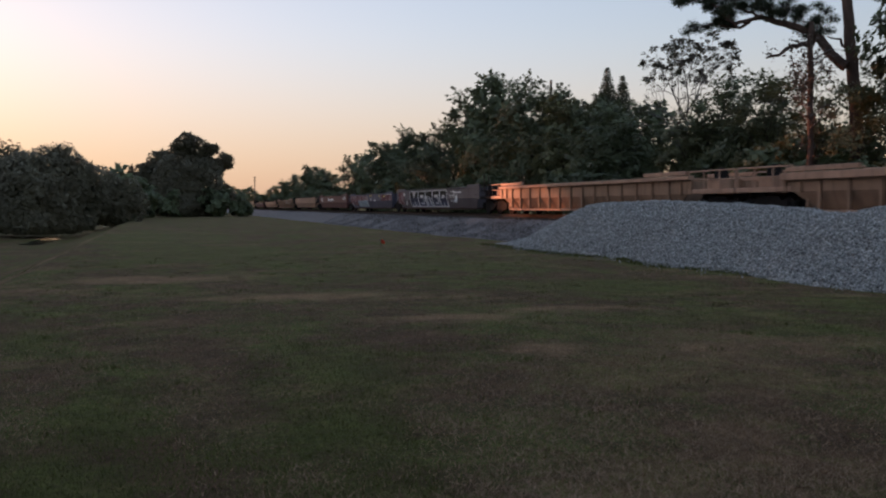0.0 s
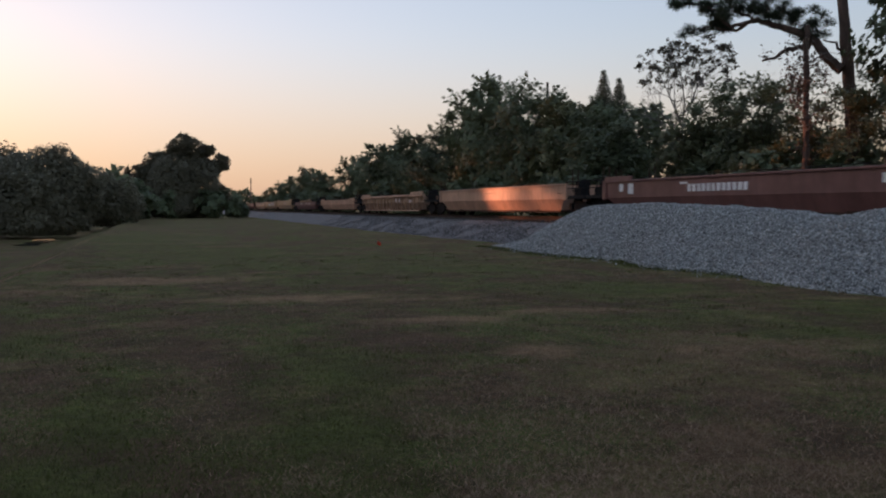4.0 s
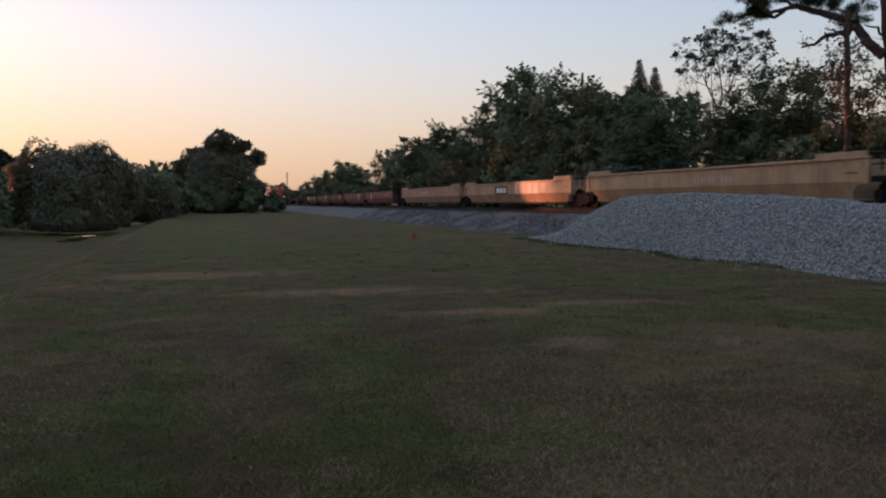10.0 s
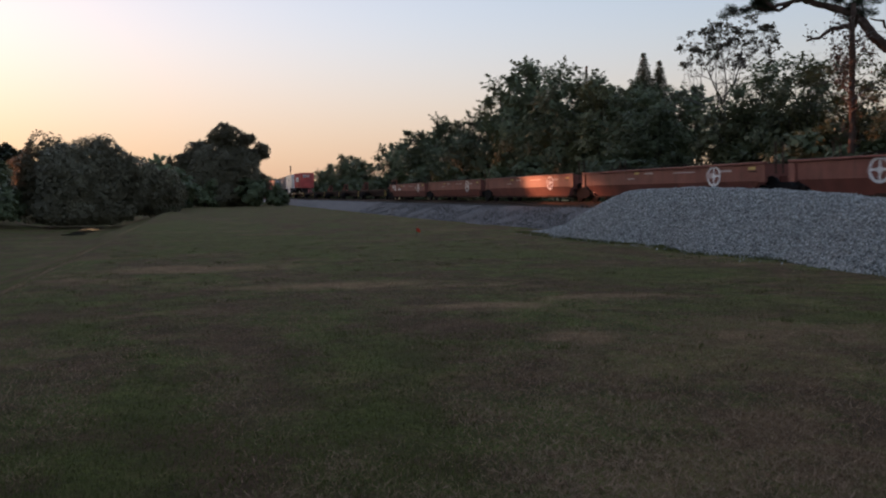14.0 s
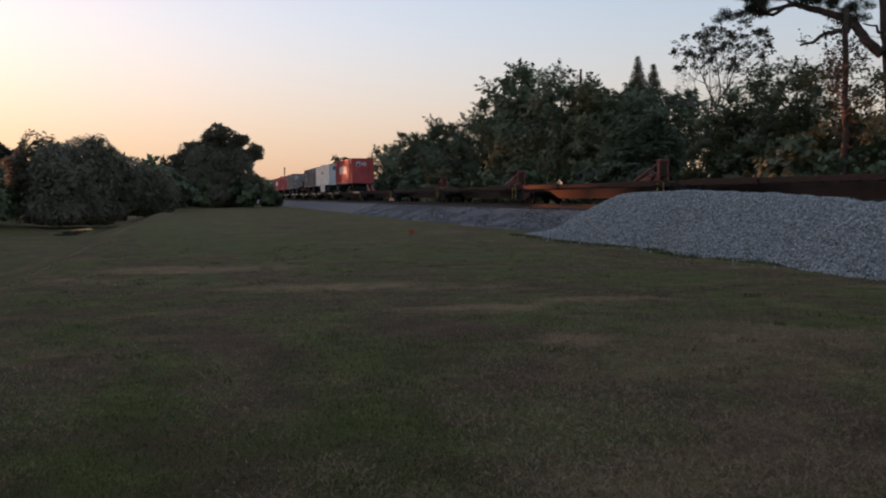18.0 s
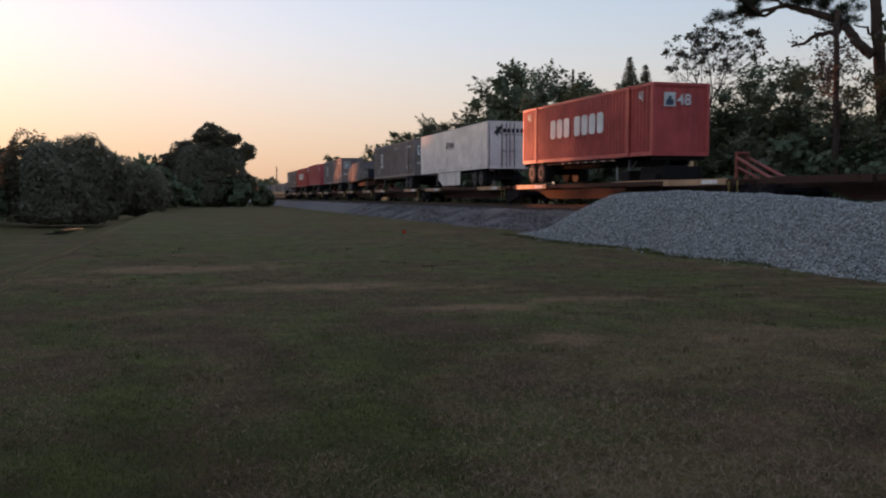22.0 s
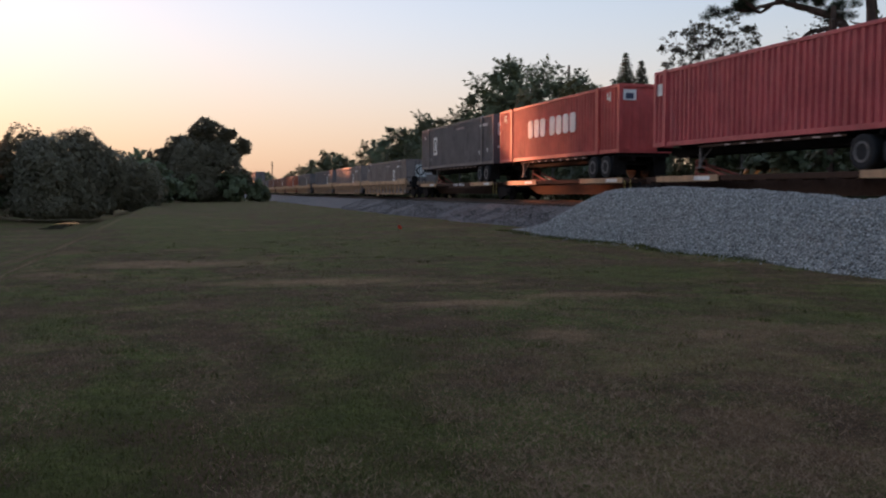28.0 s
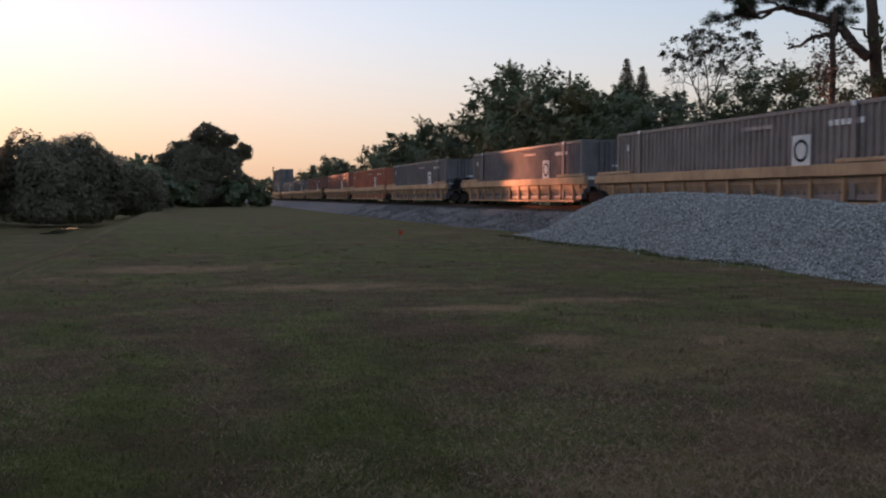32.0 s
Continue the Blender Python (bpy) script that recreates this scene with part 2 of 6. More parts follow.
def mat_two_tone(name, low, high, z0, z1):
    """Sprayed fill that fades from one colour at the bottom to another at the top."""
    m, nt, b = node_mat(name, 0.9, spec=0.08)
    v = coords(nt)
    sep = nt.nodes.new("ShaderNodeSeparateXYZ")
    nt.links.new(v, sep.inputs[0])
    mp = nt.nodes.new("ShaderNodeMapRange")
    mp.inputs[1].default_value, mp.inputs[2].default_value = z0, z1
    nt.links.new(sep.outputs[2], mp.inputs[0])
    c = ramp(nt, mp.outputs[0], [(0.0, low), (1.0, high)])
    t = ramp(nt, noise_tex(nt, v, 2.4, 5, 0.7), [(0.3, (0.65, 0.65, 0.65)), (0.7, (1.3, 1.3, 1.3))])
    nt.links.new(mix(nt, 1.0, c, t, "MULTIPLY"), b.inputs["Base Color"])
    return m


def mat_plain(name, col, rough=0.6, metal=0.0, grain=8.0, spec=0.3):
    m, nt, b = node_mat(name, rough, metal, spec)
    v = coords(nt)
    n = noise_tex(nt, v, grain, 5, 0.65)
    nt.links.new(ramp(nt, n, [(0.3, tuple(c * 0.75 for c in col)), (0.7, tuple(min(1, c * 1.15) for c in col))]), b.inputs["Base Color"])
    bump(nt, b, n, 0.15, 0.01)
    return m


GRASS = mat_grass()
BALLAST = mat_stone("ballast_stone", [(0.2, (0.078, 0.068, 0.062)), (0.5, (0.155, 0.138, 0.127)), (0.8, (0.265, 0.245, 0.23))], 18)
PILE = mat_stone("crushed_granite", [(0.2, (0.165, 0.160, 0.146)), (0.5, (0.30, 0.291, 0.266)), (0.8, (0.47, 0.456, 0.418))], 30)
STONE = mat_stone_piece("granite_stone", [(0.0, (0.18, 0.174, 0.158)), (0.6, (0.33, 0.320, 0.292)), (1.0, (0.58, 0.562, 0.515))])
BALLAST_PIECE = mat_stone_piece("ballast_piece", [(0.0, (0.073, 0.065, 0.06)), (0.6, (0.165, 0.15, 0.14)), (1.0, (0.33, 0.305, 0.29))])
STEEL = mat_plain("rail_steel", (0.10, 0.07, 0.055), 0.85, 0.0, spec=0.1)
RUST = mat_plain("rusty_steel", (0.075, 0.043, 0.03), 0.9, 0.0, spec=0.1)
BLACK = mat_plain("grimy_black_steel", (0.022, 0.019, 0.018), 0.9, 0.0, spec=0.1)
ROD = mat_plain("dark_galvanised_rod", (0.07, 0.07, 0.075), 0.6)
LEG = mat_plain("dull_grey_steel", (0.24, 0.23, 0.22), 0.7)
RUBBER = mat_plain("tyre_rubber", (0.025, 0.025, 0.026), 0.85)
TIE = mat_plain("weathered_sleeper_wood", (0.10, 0.085, 0.072), 0.9, 0.0, 12)
BROWN = mat_paint("ribbed_car_brown", (0.33, 0.19, 0.115), amount=0.6)
YELLOW = mat_paint("faded_yellow_paint", (0.52, 0.31, 0.17), amount=0.5)
TAN = mat_paint("faded_tan_paint", (0.46, 0.26, 0.165), amount=0.5)
OXIDE = mat_paint("red_oxide_paint", (0.175, 0.072, 0.058), amount=0.55)
GREY = mat_paint("dirty_grey_paint", (0.16, 0.145, 0.15), amount=0.6)
NAVY = mat_paint("dark_blue_paint", (0.055, 0.07, 0.12), amount=0.5)
RED = mat_paint("container_red", (0.56, 0.085, 0.075), dirt=(0.2, 0.045, 0.04), amount=0.45, rough=0.5)
CRIMSON = mat_paint("container_crimson", (0.54, 0.085, 0.09), dirt=(0.5, 0.24, 0.23), amount=0.4, rough=0.5)
MAROON = mat_paint("container_dark_maroon", (0.27, 0.215, 0.195), dirt=(0.04, 0.03, 0.028), amount=0.5, rough=0.55)
SLATE = mat_paint("container_slate", (0.17, 0.15, 0.15), dirt=(0.03, 0.027, 0.028), amount=0.5, rough=0.55)
WHITE = mat_paint("trailer_white", (0.84, 0.81, 0.77), dirt=(0.5, 0.45, 0.38), amount=0.25, rough=0.4, fine=0.1)
MARK = mat_paint("white_marking_paint", (0.82, 0.80, 0.77), dirt=(0.35, 0.28, 0.24), amount=0.3, fine=0.15)
PINK = mat_paint("pale_pink_spray_paint", (0.55, 0.42, 0.38), dirt=(0.18, 0.10, 0.09), amount=0.6)
MARKY = mat_paint("yellow_marking_paint", (0.60, 0.42, 0.12), amount=0.3)
TARP = mat_plain("grey_tarpaulin", (0.20, 0.165, 0.16), 0.7, 0.0, 3.0)
BARK = mat_bark("oak_bark", (0.035, 0.028, 0.022), (0.09, 0.075, 0.06))
PINEBARK = mat_bark("pine_bark", (0.055, 0.035, 0.028), (0.15, 0.095, 0.07))
DEADWOOD = mat_bark("dead_wood", (0.10, 0.085, 0.075), (0.22, 0.19, 0.17))
LEAF = mat_leaf("broad_leaf", (0.076, 0.092, 0.047), (0.146, 0.168, 0.088), trans=0.22)
LEAF2 = mat_leaf("pale_leaf", (0.082, 0.100, 0.049), (0.160, 0.184, 0.094), trans=0.22)
LEAF3 = mat_leaf("dusty_leaf", (0.098, 0.102, 0.050), (0.192, 0.194, 0.096), trans=0.22)
# sunset haze put into the colour: paler and warmer than the leaves are
HAZED = mat_leaf("haze_paled_leaf", (0.185, 0.165, 0.108), (0.25, 0.222, 0.148), trans=0.35)
NEEDLE = mat_leaf("pine_needle", (0.020, 0.030, 0.016), (0.050, 0.062, 0.030), trans=0.1)
DRYLEAF = mat_leaf("dry_leaf", (0.05, 0.038, 0.028), (0.12, 0.09, 0.065), trans=0.1)
SPARSE = mat_leaf("half_dry_leaf", (0.045, 0.038, 0.026), (0.10, 0.085, 0.05), trans=0.15)
BLADE = mat_leaf("grass_blade", (0.046, 0.052, 0.014), (0.145, 0.15, 0.042), 0.9, 0.15)
FILL = mat_two_tone("graffiti_fill", (0.11, 0.115, 0.17), (0.05, 0.042, 0.032), 0.55, 1.2)
COUNTER = mat_two_tone("graffiti_pale", (0.56, 0.58, 0.62), (0.70, 0.64, 0.58), 0.6, 1.2)
WORN = mat_graffiti("worn_graffiti", [(0.36, (0.10, 0.05, 0.05)), (0.48, (0.22, 0.08, 0.075)), (0.56, (0.42, 0.34, 0.33)), (0.66, (0.14, 0.09, 0.10))])
FLAKE = mat_graffiti("flaking_white_paint", [(0.36, (0.20, 0.10, 0.09)), (0.44, (0.36, 0.46, 0.50)), (0.7, (0.56, 0.60, 0.60))])
STRAW = mat_leaf("straw_blade", (0.10, 0.050, 0.030), (0.50, 0.325, 0.20), 0.9, 0.1)

# ---- building helpers ----
class Geo:
    """Plain lists of vertices and faces."""

    def __init__(self):
        self.v, self.f = [], []

    def box(self, x0, x1, y0, y1, z0, z1, bevel=0.0):
        n, b = len(self.v), bevel
        if b <= 0:
            self.v += [(x, y, z) for z in (z0, z1) for y in (y0, y1) for x in (x0, x1)]
            self.f += [(n, n + 2, n + 3, n + 1), (n + 4, n + 5, n + 7, n + 6), (n, n + 1, n + 5, n + 4), (n + 2, n + 6, n + 7, n + 3), (n, n + 4, n + 6, n + 2), (n + 1, n + 3, n + 7, n + 5)]
            return self
        rings = []
        for z, i in ((z0, b), (z0 + b, 0), (z1 - b, 0), (z1, b)):
            k = len(self.v)
            self.v += [(x0 + i + b, y0 + i, z), (x1 - i - b, y0 + i, z), (x1 - i, y0 + i + b, z), (x1 - i, y1 - i - b, z), (x1 - i - b, y1 - i, z), (x0 + i + b, y1 - i, z), (x0 + i, y1 - i - b, z), (x0 + i, y0 + i + b, z)]
            rings.append(k)
        for a, c in zip(rings, rings[1:]):
            self.f += [(a + j, a + (j + 1) % 8, c + (j + 1) % 8, c + j) for j in range(8)]
        self.f += [tuple(rings[0] + j for j in range(7, -1, -1)), tuple(rings[-1] + j for j in range(8))]
        return self

    def prism(self, poly, a0, a1, axis="y"):
        """Extrude a polygon (two coordinates) along an axis."""
        n, k = len(self.v), len(poly)
        for a in (a0, a1):
            for p, q in poly:
                self.v.append((p, a, q) if axis == "y" else ((a, p, q) if axis == "x" else (p, q, a)))
        self.f += [(n + j, n + (j + 1) % k, n + k + (j + 1) % k, n + k + j) for j in range(k)]
        self.f += [tuple(range(n + k - 1, n - 1, -1)), tuple(range(n + k, n + 2 * k))]
        return self

    def tube(self, pts, radii, sides=8, caps=True):
        n = len(self.v)
        for i, (p, r) in enumerate(zip(pts, radii)):
            p, r = Vector([float(q) for q in p]), float(r)
            way = Vector([float(q) for q in pts[min(i + 1, len(pts) - 1)]]) - Vector([float(q) for q in pts[max(i - 1, 0)]])
            a = way.orthogonal().normalized() if abs(way.normalized().z) > 0.99 else way.cross((0, 0, 1)).normalized()
            c = way.cross(a).normalized()
            for j in range(sides):
                t = 2 * math.pi * j / sides
                self.v.append(tuple(p + r * (math.cos(t) * a + math.sin(t) * c)))
        for i in range(len(pts) - 1):
            for j in range(sides):
                a, b = n + i * sides + j, n + i * sides + (j + 1) % sides
                self.f.append((a, b, b + sides, a + sides))
        if caps:
            self.f += [tuple(n + j for j in range(sides - 1, -1, -1)), tuple(n + (len(pts) - 1) * sides + j for j in range(sides))]
        return self

    def mesh(self, name, mat, smooth=False):
        me = bpy.data.meshes.new(name)
        me.from_pydata(self.v, [], self.f)
        me.materials.append(mat)
        if smooth:
            me.polygons.foreach_set("use_smooth", [True] * len(me.polygons))
        me.update()
        return me


def G():
    return Geo()


def part(name, data, mat, parent=None, label="", at=(0, 0, 0), smooth=False, turn=None):
    """Link a Geo or a mesh as one object under its thing."""
    ob = new(name, data.mesh(name, mat, smooth) if isinstance(data, Geo) else data)
    ob.parent = parent
    ob.location = at
    if turn:
        ob.rotation_euler = [radians(a) for a in turn]
    if label:
        ob["label"] = label
    return ob


def thing(name, label, category, at=(0, 0, 0), group="", kind="", rz=0):
    ob = new(name)
    ob.matrix_basis = pose(*at, 0, 0, rz)
    return tagged(ob, label, category, group, kind)


def quads_mesh(name, corners, mat):
    """A mesh of loose quads from an array (n, 4, 3)."""
    n = len(corners)
    me = bpy.data.meshes.new(name)
    me.vertices.add(4 * n)
    me.vertices.foreach_set("co", corners.reshape(-1).astype(np.float32))
    me.loops.add(4 * n)
    me.loops.foreach_set("vertex_index", np.arange(4 * n, dtype=np.int32))
    me.polygons.add(n)
    me.polygons.foreach_set("loop_start", np.arange(0, 4 * n, 4, dtype=np.int32))
    me.materials.append(mat)
    me.update()
    me.validate()
    return me


def tris_mesh(name, corners, mat):
    n = len(corners)
    me = bpy.data.meshes.new(name)
    me.vertices.add(3 * n)
    me.vertices.foreach_set("co", corners.reshape(-1).astype(np.float32))
    me.loops.add(3 * n)
    me.loops.foreach_set("vertex_index", np.arange(3 * n, dtype=np.int32))
    me.polygons.add(n)
    me.polygons.foreach_set("loop_start", np.arange(0, 3 * n, 3, dtype=np.int32))
    me.materials.append(mat)
    me.update()
    return me


def leaf_quads(rng, centre, size, long=1.6, heart=None):
    """Leaf blades at each centre (n, 3): turned at random, or facing mostly outwards and upwards from the crown's heart."""
    n = len(centre)
    if heart is None:
        a = rng.normal(size=(n, 3))
        a[:, 2] *= 0.6
        a /= np.linalg.norm(a, axis=1)[:, None]
        b = np.cross(a, rng.normal(size=(n, 3)))
    else:
        face = centre - np.asarray(heart)
        face /= np.linalg.norm(face, axis=1)[:, None] + 1e-6
        face = face + np.array([0.0, 0.0, 0.35]) + rng.normal(size=(n, 3)) * 0.42
        a = np.cross(face, rng.normal(size=(n, 3)))
        a /= np.linalg.norm(a, axis=1)[:, None]
        b = np.cross(face, a)
    b /= np.linalg.norm(b, axis=1)[:, None]
    s = size * rng.uniform(0.6, 1.4, n)[:, None]
    a, b = a * s * long * 0.5, b * s * 0.5
    return np.stack([centre - a, centre + b * 0.9, centre + a, centre - b * 0.9], axis=1)


def blob_points(rng, n, centre, radius, shell=0.55):
    d = rng.normal(size=(n, 3))
    d /= np.linalg.norm(d, axis=1)[:, None]
    r = (shell + (1 - shell) * rng.random(n)) * (1 + 0.18 * np.sin(5 * d[:, 0] + 3 * centre[0]) * np.cos(4 * d[:, 1] + centre[1]))
    return np.asarray(centre) + d * r[:, None] * np.asarray(radius)

# ---- ground, track and gravel ----
def smooth01(a, b, x):
    t = min(1.0, max(0.0, (x - a) / (b - a)))
    return t * t * (3 - 2 * t)


BANK_X = -3.2  # edge of the flat verge, then a slope down to a ditch


def ground_z(x, y):
    t = BANK_X - x
    drop = min(1.0, max(0.0, t / 4.4))
    z = -1.6 * (drop + 0.06 * math.sin(2 * math.pi * drop)) + 1.0 * smooth01(9.0, 24.0, t)
    near = 1.0 if abs(x) < 300 and -60 < y < 400 else 0.0
    z += near * (0.05 * noise.noise(Vector((x * 0.22, y * 0.18, 1.0))) + 0.018 * noise.noise(Vector((x * 0.9, y * 0.9, 4.0))))
    if x > 21:
        z += 0.35 * smooth01(22.0, 30.0, x)
    return z


def make_ground():
    xs = sorted(set([-3000, -1200, -500, -220, -120, -80, -60] + [-45 + i * 1.5 for i in range(18)] + [-18 + i * 0.5 for i in range(70)] + [17 + i * 2.0 for i in range(14)] + [60, 90, 140, 260, 600, 1400, 3000]))
    ys = sorted(set([-3000, -1000, -300, -100, -50, -25] + [-12 + i * 0.6 for i in range(105)] + [52 + i * 2.0 for i in range(60)] + [175 + 8 * i for i in range(18)] + [340, 420, 600, 1000, 1800, 3600]))
    g = G()
    g.v = [(x, y, ground_z(x, y)) for y in ys for x in xs]
    w = len(xs)
    g.f = [(j * w + i, j * w + i + 1, (j + 1) * w + i + 1, (j + 1) * w + i) for j in range(len(ys) - 1) for i in range(w - 1)]
    ob = part("ground", g, GRASS, smooth=True)
    tagged(ob, "mown grass verge with dry straw-coloured patches and green tufts", "ground", kind="structure")


def make_grass(rng):
    """Short blades on the verge near the camera, thinning and shrinking with distance, in drifts of green and of straw."""
    for name, mat, count, seed, lo, hi, label in (("grass", BLADE, 150000, 1, 0.014, 0.036, "short green mown grass blades"), ("dry_grass", STRAW, 210000, 2, 0.010, 0.030, "short straw-dry grass stalks")):
        r = 3.6 / (1 - 0.915 * rng.random(count)) ** 1.0
        a = np.radians(rng.uniform(-16, 48, count))
        x, y = r * np.sin(a), r * np.cos(a)
        sign = 1 if seed == 1 else -1
        drift = np.array([noise.noise(Vector((px * 0.33, py * 0.25, 2.0))) + 0.7 * noise.noise(Vector((px * 1.7, py * 1.5, 5.0))) for px, py in zip(x, y)])
        for qx, qy, rx, ry, kind in PATCHES:
            drift += {"lush": 1, "dry": -1, "straw": -1.3, "soil": 0}[kind] * 0.9 * np.exp(-((x - qx) / rx) ** 2 - ((y - qy) / ry) ** 2)
            if kind == "soil":
                drift = np.where(((x - qx) / rx) ** 2 + ((y - qy) / ry) ** 2 < 1.0, -sign * 0.22 + 0.4 * drift, drift)
        keep = (sign * drift + rng.normal(size=count) * 0.28 > (0.05 if seed == 1 else -0.18)) & (x > BANK_X - 2) & (x < 13.1)
        x, y = x[keep], y[keep]
        n = len(x)
        z = np.array([ground_z(px, py) for px, py in zip(x, y)])
        far = np.hypot(x, y)
        h = rng.uniform(lo, hi, n) * rng.uniform(0.7, 1.3, n)
        lean = rng.normal(size=(n, 2)) * (0.8 if seed == 1 else 1.7) * h[:, None]
        w = rng.uniform(0.0016, 0.0036, n) * (1 + far / 13)
        t = rng.uniform(0, 2 * np.pi, n)
        dx, dy = w * np.cos(t), w * np.sin(t)
        c = np.stack([np.stack([x - dx, y - dy, z - 0.01], 1), np.stack([x + dx, y + dy, z - 0.01], 1), np.stack([x + lean[:, 0], y + lean[:, 1], z + h], 1)], 1)
        tagged(new(name, tris_mesh(name, c, mat)), label, "grass", kind="stuff")


def make_toe_tufts(rng):
    """Longer uncut grass along the foot of the stone heap and in scattered clumps on the verge."""
    cen = [(12.75 + 0.35 * noise.noise(Vector((y * 0.35, 7, 0))) + rng.normal() * 0.12, y) for y in rng.uniform(9.5, 35.0, 330)]
    cen += [(rng.uniform(-2.5, 12.2), 5.0 + 26 * rng.random() ** 1.5) for _ in range(260)]
    px, py = np.array(cen).T
    k = rng.integers(0, len(px), 11000)
    x, y = px[k] + rng.normal(size=len(k)) * 0.09, py[k] + rng.normal(size=len(k)) * 0.09
    z = np.array([ground_z(a, b) for a, b in zip(x, y)])
    h = rng.uniform(0.03, 0.12, len(k)) * np.where(k < 330, 0.8, 0.5)
    lean = rng.normal(size=(len(k), 2)) * 0.4 * h[:, None]
    w = rng.uniform(0.003, 0.006, len(k)) * (1 + np.hypot(x, y) / 22)
    t = rng.uniform(0, 2 * np.pi, len(k))
    dx, dy = w * np.cos(t), w * np.sin(t)
    c = np.stack([np.stack([x - dx, y - dy, z - 0.01], 1), np.stack([x + dx, y + dy, z - 0.01], 1), np.stack([x + lean[:, 0], y + lean[:, 1], z + h], 1)], 1)
    tagged(new("grass_tufts", tris_mesh("grass_tufts", c, BLADE)), "longer uncut grass tufts along the foot of the stone heap", "grass", kind="stuff")


def rock(rng, n):
    """n crushed stones as an array of triangles (n, 8, 3, 3), unit size, centred."""
    base = np.array([(1, 0, 0), (-1, 0, 0), (0, 1, 0), (0, -1, 0), (0, 0, 1), (0, 0, -1)], float)
    v = base[None] * rng.uniform(0.55, 1.15, (n, 6, 1)) + rng.normal(size=(n, 6, 3)) * 0.16
    q = rng.normal(size=(n, 4))
    q /= np.linalg.norm(q, axis=1)[:, None]
    w, x, y, z = q.T
    m = np.stack([1 - 2 * (y * y + z * z), 2 * (x * y - z * w), 2 * (x * z + y * w), 2 * (x * y + z * w), 1 - 2 * (x * x + z * z), 2 * (y * z - x * w), 2 * (x * z - y * w), 2 * (y * z + x * w), 1 - 2 * (x * x + y * y)], 1).reshape(n, 3, 3)
    v = np.einsum("nij,nkj->nki", m, v)
    f = np.array([(0, 2, 4), (2, 1, 4), (1, 3, 4), (3, 0, 4), (2, 0, 5), (1, 2, 5), (3, 1, 5), (0, 3, 5)])
    return v, f


def rocks_mesh(name, rng, centre, size, mat):
    n = len(centre)
    v, f = rock(rng, n)
    v = v * size[:, None, None] + centre[:, None, :]
    me = bpy.data.meshes.new(name)
    me.vertices.add(6 * n)
    me.vertices.foreach_set("co", v.reshape(-1).astype(np.float32))
    me.loops.add(24 * n)
    me.loops.foreach_set("vertex_index", (f.reshape(-1)[None] + 6 * np.arange(n)[:, None]).reshape(-1).astype(np.int32))
    me.polygons.add(8 * n)
    me.polygons.foreach_set("loop_start", np.arange(0, 24 * n, 3, dtype=np.int32))
    me.materials.append(mat)
    me.update()
    return me


def bed_profile():
    c, z = TRACK_X, RAIL_Z
    return [(c - 4.6, -0.05), (c - 2.1, z - 0.26), (c + 2.1, z - 0.26), (c + 4.6, 0.25)]


